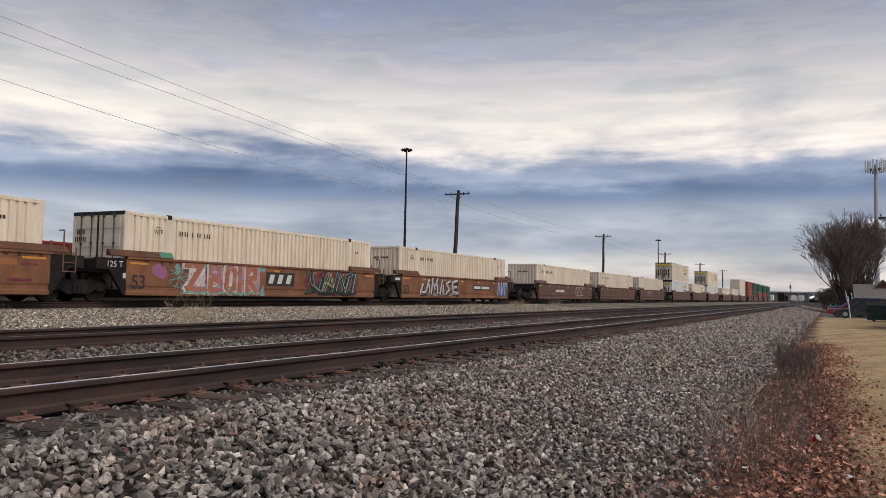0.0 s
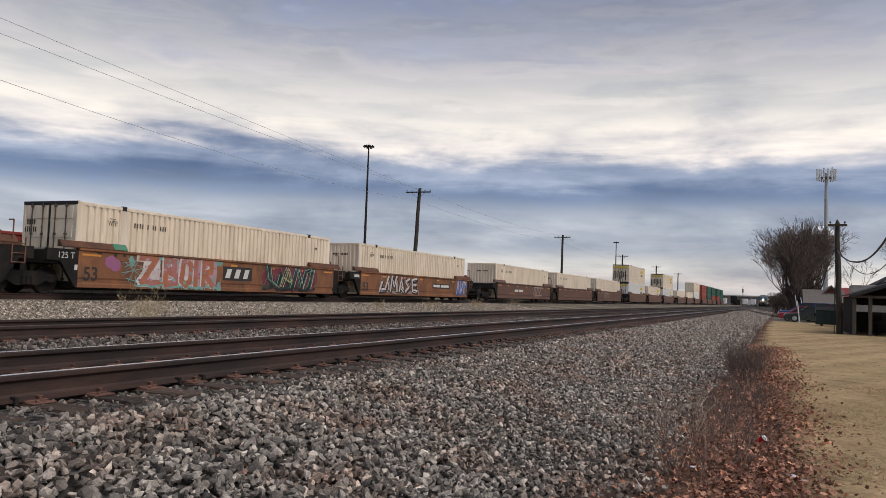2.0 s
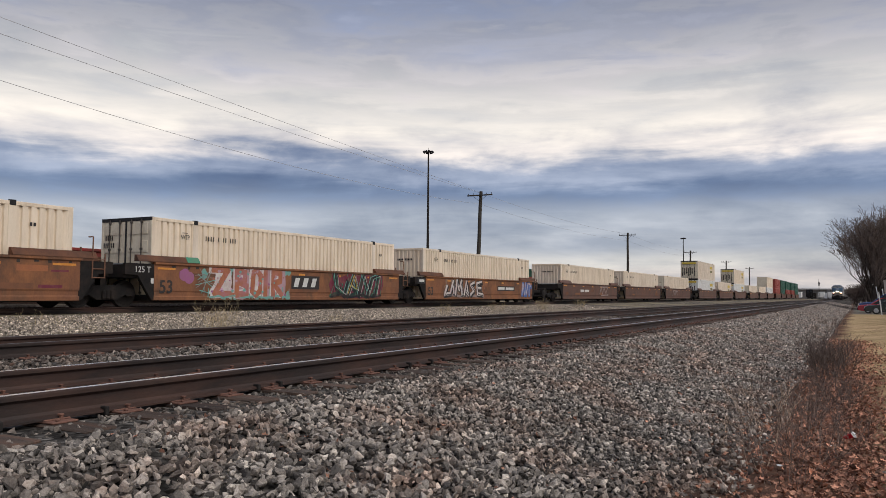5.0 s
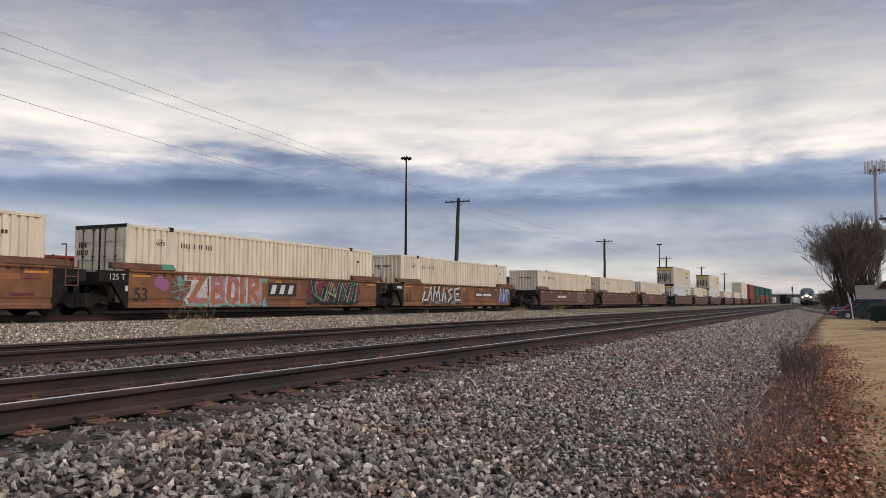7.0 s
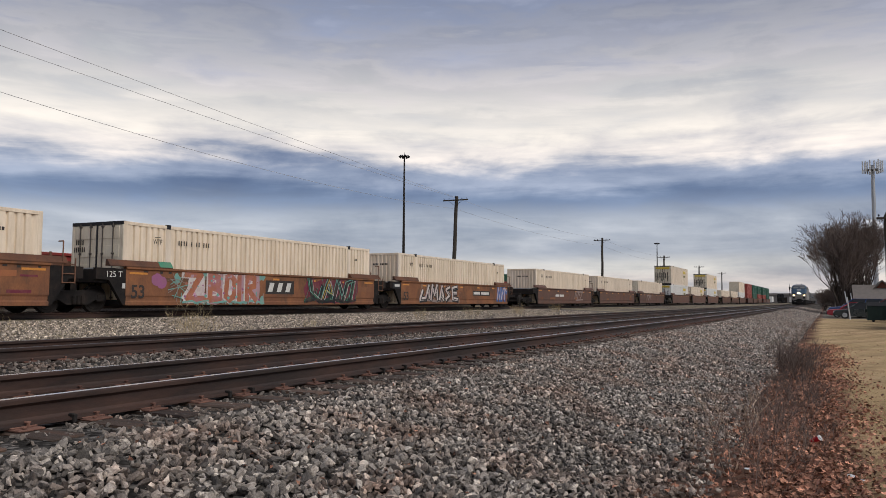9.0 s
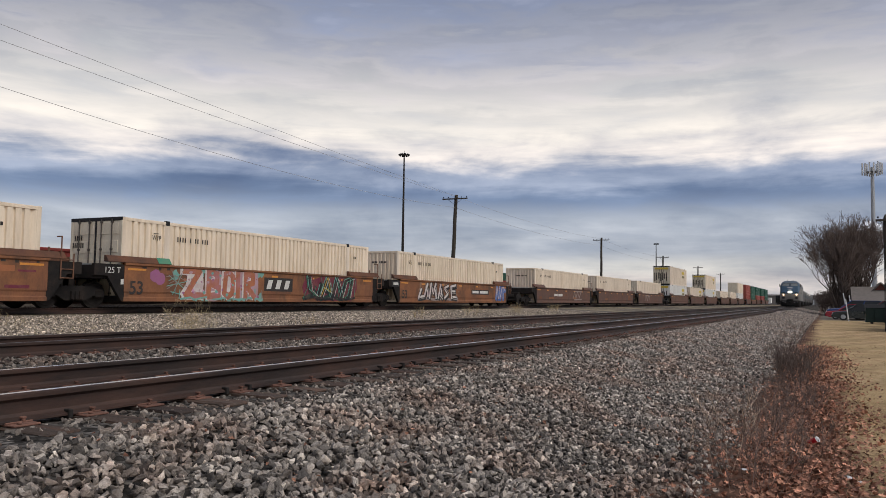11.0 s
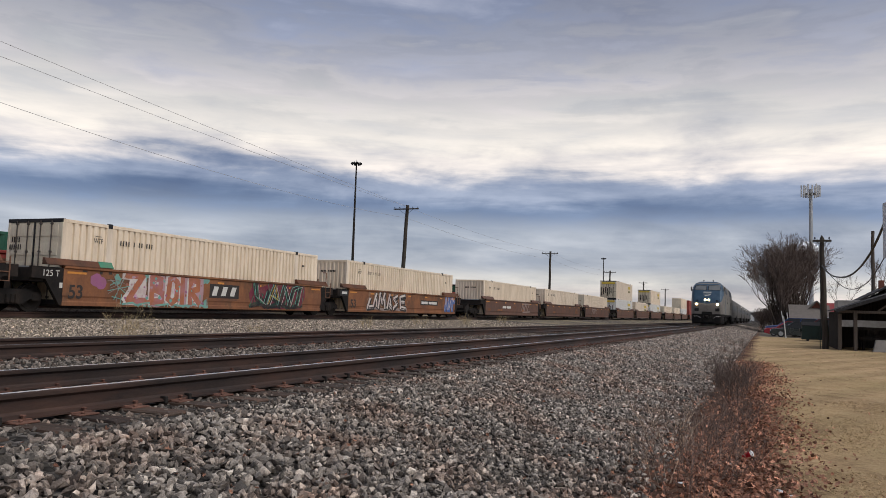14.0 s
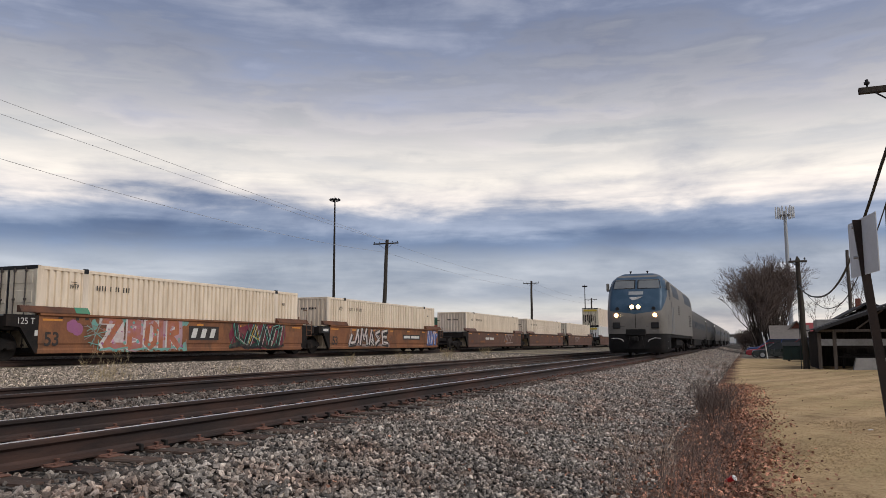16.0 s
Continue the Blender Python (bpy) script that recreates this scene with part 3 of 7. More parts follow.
def well_car(y0, paint, first=False, last=False, detail=True, x=None, label="", group="stored well cars"):
    """One well unit. Its container well runs from y = 0 to 16.15."""
    car = thing("well_car", pose(YARD_X if x is None else x, y0, .17), label, "well car", group)
    L = 16.15
    for s in (1, -1):
        def sx(v):
            return s * v
        b = Build()
        prof = [(1.50, .24), (1.50, .36), (1.475, .40), (1.475, .52), (1.50, .58), (1.50, 1.46), (1.55, 1.50), (1.55, 1.57), (1.40, 1.57), (1.40, .24)]
        b.prism([(sx(p), z) for p, z in prof], "y", -.02, L + .15)
        wall = part("side_wall", b, M[paint], car)
        for a, c in ((-.75, 2.05), (L - 2.1, L + .75)):
            part("raised_sill", Build().prism([(sx(1.56), 1.575), (sx(1.56), 1.60), (sx(1.42), 1.80), (sx(1.34), 1.80), (sx(1.34), 1.575)], "y", a, c), M["sill_brown" if paint == "well_brown" else paint], car)
        for a in (.02, L - .9):
            part("reflector", Build().box(*sorted((sx(1.502), sx(1.508))), a + .1, a + .9, 1.32, 1.39), M["reflector"], wall)
        for a in (2.6, 5.2, 7.9, 10.6, 13.3):
            part("reflector", Build().box(*sorted((sx(1.502), sx(1.508))), a, a + .42, 1.30, 1.38), M["reflector"], wall)
    part("well_floor", Build().box(-1.4, 1.4, 0, L, .20, .27), M["well_dark"], car)
    for e, yy in ((-1, 0), (1, L + .13)):
        b = Build()
        def dy(v):
            return yy + e * v
        for s in (1, -1):
            b.prism([(dy(0), .26), (dy(0), 1.5), (dy(1.24), 1.5), (dy(1.24), 1.12), (dy(.72), 1.10), (dy(.12), .26)], "x", *sorted((s * 1.36, s * 1.492)))
        b.box(-1.36, 1.36, *sorted((dy(0), dy(1.2))), 1.0, 1.45, c=.02)
        b.box(-.45, .45, *sorted((dy(1.1), dy(1.62))), .72, 1.1, c=.03)
        part("end_frame", b, M["well_dark"], car, "black end frame over the truck")
        part("walkway", Build().box(-1.3, 1.3, *sorted((dy(.55), dy(1.1))), 1.46, 1.50), M["steel"], car)
    # ladder and brake post on the far end
    for s in (1, -1):
        b = Build()
        for d in (.58, 1.04):
            b.tube((s * 1.52, L + d, .95), (s * 1.52, L + d, 2.28 if d < .8 else 1.75), .022, n=6)
        for z in (.97, 1.25, 1.55):
            b.tube((s * 1.52, L + .58, z), (s * 1.52, L + 1.04, z), .018, n=6)
        b.tube((s * 1.52, L + .58, 2.28), (s * 1.30, L + .58, 2.28), .022, n=6)
        part("ladder", b, M["rusty_bar"], car, "rusty steel ladder")
    for xx, yy, hh in ((1.1, .45, 1.95), (.75, .75, 1.85)):
        part("brake_post", Build().tube((xx, L + yy, 1.45), (xx, L + yy, hh), .035, n=8), M["rusty_bar"], car)
    truck(car, -1.46 if first else -1.575)
    if last:
        truck(car, L - .3)
    for e, want in ((-1, first), (1, last)):
        if want:
            yy = -1.7 if e < 0 else L + 1.8
            part("coupler", Build().box(-.12, .12, *sorted((yy, yy + e * 1.75)), .72, .95, c=.03), M["well_dark"], car)
    return car


def bars(parent, places, mat, x=None, y=None, name="unreadable_mark"):
    """Small marks that cannot be read, as plain bars: (a, b, z0, z1)."""
    for a, c, z0, z1 in places:
        b = Build().box(x, x + .004, a, c, z0, z1) if x is not None else Build().box(a, c, y - .004, y, z0, z1)
        part(name, b, M[mat], parent)


def container(y0, z0, paint, door_paint, length=16.15, doors=False, x=None, label="", ribs=56, name="container", group="containers on the well cars", marks=True, logo=False, height=2.895):
    """A corrugated container with its near end at y = 0."""
    W, H = 1.295, height
    box = thing(name, pose(YARD_X if x is None else x, y0, z0), label, "container", group)
    step = (length - .5) / ribs
    for s in (1, -1):
        line = [(W - .01, .0), (W - .01, .2)]
        for k in range(ribs):
            y = .22 + k * step
            line += [(W - .012, y), (W - .012, y + step * .60), (W - .075, y + step * .68), (W - .075, y + step * .92)]
        line += [(W - .01, length - .2), (W - .01, length)]
        b = Build()
        n = len(line)
        b.v = [(s * p, y, .16) for p, y in line] + [(s * p, y, H - .11) for p, y in line]
        b.f = [(i, i + 1, n + i + 1, n + i) for i in range(n - 1)]
        b.m = [0] * len(b.f)
        side = part("side_panel", b, M[paint], box)
        if marks and s > 0:
            lettering("WTP", .19, M["stencil_black"], side, (W - .004, 1.34, 2.18), SIDE, stretch=.72)
            bars(side, [(1.4, 1.66, 2.42, 2.44)] + [(2.55 + .13 * k, 2.60 + .13 * k, 2.20, 2.38) for k in (0, 1, 2, 3, 5, 7, 8, 10, 11, 12)] + [(length - 1.45 + .12 * k, length - 1.37 + .12 * k, 2.20, 2.31) for k in range(2)], "stencil_black", x=W)
        if logo and s > 0:
            for a, z in ((length - 5.0, 1.95), (length - 4.6, 1.35)):
                part("sign_panel", Build().box(W - .006, W + .006, a, a + (2.6 if z > 1.5 else 1.9), z, z + (.46 if z > 1.5 else .34)), M["logo_yellow" if z > 1.5 else "sign_olive"], side)
        for z0_, z1_ in ((0, .17), (H - .12, H)):
            part("rail", Build().box(*sorted((s * (W - .07), s * W)), .02, length - .02, z0_, z1_, c=.01), M[paint], box)
        for yy in (0, length - .16):
            part("corner_post", Build().box(*sorted((s * (W - .12), s * (W + .003))), yy, yy + .16, 0, H + .006, c=.012), M[paint], box)
        for yy in (1.95, length - 2.1):
            part("lifting_block", Build().box(*sorted((s * (W - .1), s * (W + .02))), yy, yy + .2, H - .13, H + .035, c=.01), M["black"], box)
            part("post", Build().box(*sorted((s * (W - .06), s * (W + .004))), yy - .02, yy + .22, .1, H - .1, c=.006), M[paint], box)
    roof = Build()
    line = []
    for k in range(int(length / .3)):
        y = .05 + k * .3
        line += [(y, H - .03), (y + .1, H - .03), (y + .15, H - .012), (y + .25, H - .012)]
    line = [p for p in line if p[0] < length - .05]
    n = len(line)
    roof.v = [(-W + .05, y, z) for y, z in line] + [(W - .05, y, z) for y, z in line]
    roof.f = [(i, i + 1, n + i + 1, n + i) for i in range(n - 1)]
    roof.m = [0] * len(roof.f)
    part("roof", roof, M[paint], box)
    part("floor", Build().box(-W + .05, W - .05, .03, length - .03, .02, .14), M["well_dark"], box)
    part("end_panel", Build().box(-W + .06, W - .06, length - .06, length - .02, .1, H - .05), M[paint], box)
    # the near end
    if doors:
        for s in (-1, 1):
            x0, x1 = sorted((s * .015, s * (W - .1)))
            b = Build().box(x0, x1, .0, .05, .16, H - .1, c=.008)
            for z in [z for z in (.35, 1.0, 1.65, 2.3) if z < H - .5]:
                b.box(x0 + .1, x1 - .1, -.018, .01, z, z + .42, c=.012)
            leaf = part("door", b, M[door_paint], box)
            for xx in (s * .30, s * .82):
                r = Build().tube((xx, -.045, .12), (xx, -.045, H - .06), .02, n=8)
                for z in (.2, H * .35, H * .6, H - .2):
                    r.box(xx - .05, xx + .05, -.07, 0, z, z + .07, c=.01)
                part("lock_rod", r, M["cast"], leaf)
                part("handle", Build().box(*sorted((xx, xx + s * .34)), -.075, -.05, 1.15, 1.19, c=.008), M["cast"], leaf)
        part("door_header", Build().box(-W, W, -.02, .1, H - .12, H + .01, c=.01), M["black"], box)
        part("door_sill", Build().box(-W, W, -.02, .1, 0, .16, c=.01), M["black"], box)
        for s in (-1, 1):
            part("door_post", Build().box(*sorted((s * (W - .1), s * W)), -.015, .02, .1, H - .1, c=.008), M[door_paint], box)
        part("door_gap", Build().box(-.03, .03, -.03, .02, .16, H - .1), M["black"], box)
        if logo:
            part("sign_panel", Build().box(-1.05, 1.05, -.085, -.078, 2.38, 2.68), M["logo_yellow"], box)
            for k in range(7):
                part("stain", Build().box(-1.1 + .3 * k, -.98 + .3 * k, -.024, -.0185, .5 + .2 * (k % 3), 1.9 - .15 * (k % 2)), M["well_dark"], box)
        if marks:
            bars(box, [(-1.05 + .11 * k, -.995 + .11 * k, 2.10, 2.28) for k in range(4)] + [(-1.14 + .10 * k, -1.09 + .10 * k, 1.84, 2.02) for k in range(6)], "stencil_black", y=-.03)
    else:
        b, line = Build(), [(-W + .12, .0)]
        for k in range(9):
            xx = -W + .14 + k * .255
            line += [(xx, .0), (xx + .1, .0), (xx + .13, .045), (xx + .22, .045)]
        line += [(W - .12, .0)]
        n = len(line)
        b.v = [(p, y, .12) for p, y in line] + [(p, y, H - .1) for p, y in line]
        b.f = [(i, i + 1, n + i + 1, n + i) for i in range(n - 1)]
        b.m = [0] * len(b.f)
        part("end_panel", b, M[door_paint], box)
        for z in (0, H - .12):
            part("end_rail", Build().box(-W + .1, W - .1, -.01, .08, z, z + .12, c=.01), M[paint], box)
        if marks:
            bars(box, [(-.40 + .1 * k, -.33 + .1 * k, 2.2, 2.31) for k in (0, 1, 2, 3, 5, 6, 7, 8, 9)], "stencil_black", y=-.006)
    return box


M["cast"] = surf("rusty_lock_steel", (.10, .085, .075), (.06, .05, .045), 8, 0.6, 0.3, 0.1, 50)
M["sign_olive"] = surf("olive_sign_paint", (.22, .19, .08), (.16, .14, .06), 6, 0.6, bump=0.03)
M["logo_yellow"] = surf("yellow_sign_paint", (.60, .44, .07), (.48, .35, .06), 6, 0.6, bump=0.03)
PAINTS = dict(g_white=(.58, .54, .50), g_rust=(.40, .15, .075), g_teal=(.17, .38, .33), g_purple=(.33, .12, .24), g_black=(.02, .022, .024),
              g_green=(.06, .24, .15), g_yellow=(.62, .42, .06), g_blue=(.05, .13, .36), g_maroon=(.16, .03, .05), g_pink=(.55, .30, .42), g_ink=(.022, .045, .038), g_lavender=(.42, .27, .30))
for k, c in PAINTS.items():
    M[k] = surf("spray_paint_" + k[2:], c, tuple(v * .8 for v in c), 5, 0.6, bump=0.03, dirt=(.2, .12, .08), dirt_amount=.35, dirt_scale=2.5)
M["g_rust"] = surf("spray_paint_rust", (.40, .15, .075), (.28, .10, .06), 3, 0.65, bump=0.04, dirt=(.36, .16, .19), dirt_amount=.85, dirt_scale=1.4)
M["g_white"] = surf("spray_paint_white", (.60, .56, .52), (.47, .42, .40), 3, 0.65, bump=0.04, dirt=(.40, .25, .25), dirt_amount=.7, dirt_scale=1.6)

M["well_orange"] = surf("sun_bleached_orange_paint", (.34, .13, .055), (.26, .10, .05), 2, 0.6, bump=0.05)
M["patch_light"] = surf("touched_up_brown_paint", (.265, .118, .058), (.17, .076, .043), 2, 0.75, bump=0.05, dirt=(.12, .07, .045), dirt_amount=.6)
M["patch_dark"] = surf("darkened_brown_paint", (.20, .09, .05), (.13, .06, .037), 2, 0.75, bump=0.05, dirt=(.08, .05, .035), dirt_amount=.6)
M["g_haze"] = surf("grey_spray_haze", (.27, .17, .12), (.19, .11, .075), 3, 0.75, bump=0.03)
M["g_pale"] = surf("faded_spray_paint", (.30, .24, .22), (.20, .15, .13), 4, 0.7, bump=0.03)
BELLY = .28 + .17      # height at which the wells carry their containers
cars = {}
for y0, paint, first, last, label in (
        (-.17, "well_brown", True, False, "faded orange-brown well car with a cream container"),
        (19.08, "well_brown", False, False, "brown well car covered in colourful graffiti"),
        (38.36, "well_brown", False, True, "brown well car with white graffiti and a steel ladder"),
        (61.66, "well_plum", True, False, "weathered plum-brown well car with a faded tag"),
        (81.40, "well_plum", False, False, "weathered plum-brown well car on the siding"),
        (101.1, "well_plum", False, True, "weathered plum-brown well car on the siding"),
        (124.9, "well_plum", True, False, "weathered plum-brown well car under two stacked containers"),
        (145.0, "well_plum", False, False, "weathered plum-brown well car on the siding"),
        (165.2, "well_plum", False, True, "weathered plum-brown well car under two stacked containers"),
        (189.7, "well_plum", True, False, "weathered plum-brown well car on the siding"),
        (209.8, "well_plum", False, False, "weathered plum-brown well car on the siding"),
        (229.9, "well_plum", False, True, "weathered plum-brown well car under two stacked containers"),
        (254.5, "well_plum", True, False, "weathered plum-brown well car under red containers"),
        (274.6, "well_plum", False, False, "weathered plum-brown well car under green containers"),
        (294.7, "well_plum", False, True, "weathered plum-brown well car under green containers"),
        (319.3, "well_plum", True, False, "weathered plum-brown well car under green containers"),
        (339.4, "well_plum", False, True, "weathered plum-brown well car under green containers")):
    cars[round(y0)] = well_car(y0, paint, first, last, label=label)

CREAM = "cream corrugated steel container sitting in a well car"
container(-.17, BELLY - .01, "cream", "cream_door", label=CREAM)
container(19.08, BELLY - .01, "cream", "cream_door", doors=True, label="cream corrugated container with weathered double doors")
for y0 in (38.36, 61.66, 81.40, 101.1, 189.7, 209.8):
    container(y0, BELLY - .01, "cream", "cream_door" if y0 > 99 else "cream", ribs=56, label=CREAM, marks=y0 < 85)
STACK = "off-white container stacked on another one"
for y0 in (124.9, 165.2):
    container(y0, BELLY, "white", "white", label="white container in a well beneath another one", marks=False, logo=True, doors=True)
    container(y0, BELLY + 2.905, "cream", "cream_door", label=STACK + " with a yellow sign", marks=False, logo=True, doors=True)
container(145.0, BELLY, "cream", "cream", label=CREAM, marks=False, logo=True)
for y0 in (229.9,):
    container(y0, BELLY, "white", "white", label="white container in a well beneath another one", marks=False)
    container(y0, BELLY + 2.905, "cream", "cream_door", label=STACK, marks=False)
for y0, lo, hi in ((254.5, "redbox", "redbox"), (274.6, "greenbox", "greenbox"), (294.7, "redbox", "greenbox"), (319.3, "redbox", "greenbox"), (339.4, "greenbox", "greenbox")):
    for paint, z in ((lo, BELLY), (hi, BELLY + 2.905)):
        container(y0, z, paint, paint, label=("red" if paint == "redbox" else "dark green") + " container stacked on a well car", marks=False)


def spray(lines, w, x, mat, car, label=""):
    """Each straight stroke is a part of its own."""
    k = 0
    for line in lines:
        for p, q in zip(line[:-1], line[1:]):
            part("graffiti", stroke(p, q, w, x, .004 + k * .0002), M[mat], car, label)
            k += 1


def paint_cars():
    """Numbers, patches and graffiti on the sides of the nearest cars."""
    X = 1.502
    car = cars[19]
    lettering("53", .46, M["stencil_black"], car, (X, .20, .50), SIDE, bold=.012)
    lettering("125 T", .21, M["stencil_white"], car, (1.494, -.86, 1.20), SIDE)
    bars(car, [(-.16, -.04, .82, 1.0)], "stencil_white", x=1.494)
    part("green_patch", Build().prism([(1.565, 1.60), (1.565, 1.61), (1.43, 1.81), (1.42, 1.80)], "y", 1.45, 2.06), M["g_green"], car, "green paint patch")
    bars(car, [(.75, .95, 1.40, 1.46), (1.5, 1.62, 1.36, 1.46), (1.9, 2.05, 1.38, 1.46)], "stencil_black", x=X)
    # logo block: a dark panel with plain pale shapes
    part("logo_panel", Build().box(X, X + .003, 7.40, 9.38, .70, 1.29), M["stencil_black"], car)
    for a in (7.55, 8.15, 8.75):
        part("logo_shape", Build().prism([(a, .80), (a + .30, .80), (a + .44, 1.19), (a + .14, 1.19)], "x", X + .003, X + .006), M["stencil_white"], car)
    # first piece: teal ground, white and rust block shapes
    rs = random.Random(4)
    haze = Build()
    for k in range(46):
        y, z = rs.uniform(2.2, 7.3), rs.choice([rs.uniform(.28, .55), rs.uniform(1.2, 1.5), rs.uniform(.3, 1.5)])
        r = rs.uniform(.05, .16)
        haze.prism([(y + r * rs.uniform(.6, 1.4) * math.cos(t), z + min(r * 1.6, 1.54 - z, z - .25) * math.sin(t)) for t in (i * .7 for i in range(9))], "x", X, X + .0025 + k * .00002)
    tagged(part("graffiti", haze, M["g_teal"], car, "teal spray background"), kind="stuff")
    spray([[(2.0, 1.0), (2.7, 1.35)], [(2.0, 1.2), (2.8, .7)], [(1.9, .8), (2.9, 1.0)], [(2.2, .5), (2.7, 1.4)], [(2.1, .6), (2.9, .45)]], .03, X + .004, "g_teal", car)
    for cy, cz, r in ((1.35, 1.15, .26), (1.6, 1.05, .24), (2.95, 1.35, .16), (4.6, 1.4, .14), (5.9, 1.2, .13)):
        blot = Build().prism([(cy + r * rs.uniform(.8, 1.15) * math.cos(t), cz + r * rs.uniform(.8, 1.1) * math.sin(t)) for t in (i * .52 for i in range(12))], "x", X, X + .0035 + cy * .0004)
        part("graffiti", blot, M["g_purple"], car, "purple spray blot")
    for y0, y1, z0, z1, mat in ((2.9, 3.7, .42, 1.40, "g_white"), (3.95, 4.75, .34, 1.50, "g_lavender"), (4.8, 5.55, .38, 1.46, "g_white"), (5.5, 6.1, .34, 1.50, "g_lavender"), (6.1, 7.0, .36, 1.47, "g_lavender")):
        edge = [(y0 + (y1 - y0) * u + rs.uniform(-.05, .05), z0 + (z1 - z0) * v + rs.uniform(-.05, .04)) for u, v in ((0, 0), (.5, -.04), (1, 0), (1.05, .5), (1, 1), (.5, 1.02), (0, 1), (-.05, .5))]
        part("graffiti", Build().prism(edge, "x", X + .0005, X + .0045 + .0003 * y0), M[mat], car, "pale spray filling behind the letters")
    for k in range(26):
        y, z0 = rs.uniform(2.2, 7.3), rs.uniform(.42, .8)
        part("graffiti", stroke((y, z0), (y + rs.uniform(-.03, .03), rs.uniform(.28, .36)), rs.uniform(.02, .07), X + .0075, .003 + k * .00005), M[rs.choice(("g_teal", "g_teal", "g_pale", "g_lavender"))], car)
    big = [[(2.75, 1.36), (3.55, 1.36), (2.85, .48), (3.75, .48)],
           [(4.05, .45), (4.05, 1.36), (4.5, 1.28), (4.5, 1.0), (4.1, .93), (4.6, .8), (4.6, .52), (4.05, .46)],
           [(5.0, 1.3), (4.93, .6), (5.15, .46), (5.4, .6), (5.42, 1.2), (5.2, 1.38), (5.0, 1.3)],
           [(5.72, 1.36), (5.72, .46)],
           [(6.2, .46), (6.2, 1.36), (6.65, 1.3), (6.65, 1.0), (6.2, .92), (6.75, .46)]]
    big = [[(y, .44 + (z - .45) * 1.06) for y, z in l] for l in big]
    spray([[(y - .1, z + .02) for y, z in l] for l in big[:1]], .36, X + .006, "g_white", car, "white block shapes")
    spray([[(y - .06, z + .02) for y, z in l] for l in big[1:]], .30, X + .0085, "g_white", car, "white block shapes")
    spray(big, .25, X + .011, "g_rust", car, "rust-red block shapes")
    spray([[(2.6, .34), (3.1, .4), (3.3, .32), (3.9, .42), (4.4, .33), (5.1, .4), (5.7, .33), (6.5, .41), (7.1, .34)]], .07, X + .012, "g_teal", car)
    for k in range(54):
        y, z, r = rs.uniform(2.6, 7.0), rs.uniform(.4, 1.42), rs.uniform(.02, .08)
        fleck = Build().prism([(y + r * rs.uniform(.6, 1.5) * math.cos(t), z + r * rs.uniform(.7, 1.1) * math.sin(t)) for t in (i * .785 for i in range(8))], "x", X + .012, X + .0185 + k * .00004)
        part("graffiti", fleck, M[rs.choice(("g_rust", "g_purple", "g_pink", "g_teal", "g_lavender", "g_rust"))], car)
    spray([[(2.0, .9), (2.5, 1.1), (2.7, 1.45)], [(1.9, .7), (2.4, .95), (2.9, .8)], [(2.1, 1.4), (2.35, .9), (2.3, .4)], [(1.85, 1.15), (2.3, 1.2), (2.75, 1.05)]], .022, X + .019, "g_pale", car)
    # second piece: dark angular strokes with bright edges
    zig = [[(10.6, 1.42), (10.75, .8), (11.35, .48), (11.6, 1.05)], [(11.6, .5), (12.1, 1.4), (12.35, .7), (11.9, .9)], [(12.5, .42), (12.9, 1.42), (13.35, .6)], [(13.3, .42), (13.7, 1.3), (14.3, 1.45), (14.0, .5)]]
    part("graffiti", Build().prism([(10.25, .55), (10.1, .95), (10.45, 1.5), (11.1, 1.3), (11.8, 1.52), (12.6, 1.4), (13.2, 1.54), (14.0, 1.42), (14.7, 1.52), (14.75, .9), (14.4, .35), (13.0, .3), (11.5, .32)], "x", X - .001, X + .0012), M["g_maroon"], car, "dark red spray ground")
    part("graffiti", Build().prism([(10.45, .5), (10.5, 1.3), (11.2, .95), (12.0, 1.42), (12.7, 1.05), (13.0, 1.45), (13.6, 1.1), (14.4, 1.4), (14.2, .42), (12.8, .36), (11.4, .38)], "x", X + .0012, X + .0032), M["g_ink"], car, "blackish green spray fill")
    spray(zig, .58, X + .003, "g_maroon", car, "dark red spray background")
    spray([[(10.2, .4), (10.9, .62), (11.6, .36), (12.4, .6), (13.2, .36), (13.9, .45)]], .16, X + .006, "g_ink", car)
    spray(zig, .36, X + .010, "g_black", car, "black angular strokes")
    spray([[(y - .13, z + .05) for y, z in l] for l in zig], .035, X + .018, "g_teal", car)
    spray([[(y + .15, z - .03) for y, z in l] for l in zig], .028, X + .021, "g_white", car)
    spray([[(y + .02, z + .03) for y, z in l] for l in zig[1:2]], .035, X + .024, "g_yellow", car)
    spray([[(y + .06, z - .06) for y, z in l] for l in (zig[0], zig[3])], .03, X + .024, "g_green", car)
    spray([[(10.15, .42), (10.5, .95), (10.35, 1.46)], [(10.9, .40), (11.15, 1.0)], [(11.5, 1.5), (11.75, .9)], [(12.2, .38), (12.45, 1.2)], [(12.95, .4), (13.1, 1.0), (12.9, 1.5)], [(13.6, .36), (14.1, 1.0)], [(14.45, .4), (14.6, 1.46)]], .024, X + .027, "g_green", car)
    spray([[(10.3, .38), (11.0, .50), (11.9, .36), (12.8, .48), (13.7, .36), (14.5, .46)]], .10, X + .0285, "g_black", car)
    # the car before it
    car = cars[0]
    bars(car, [(14.2, 14.3, 1.36, 1.5), (14.75, 14.9, 1.40, 1.5), (15.2, 15.32, 1.38, 1.48), (15.9, 16.0, 1.4, 1.46)], "stencil_black", x=X)
    part("faded_panel", Build().box(X, X + .003, 14.2, 15.2, 1.12, 1.30), M["well_orange"], car, "faded orange patch")
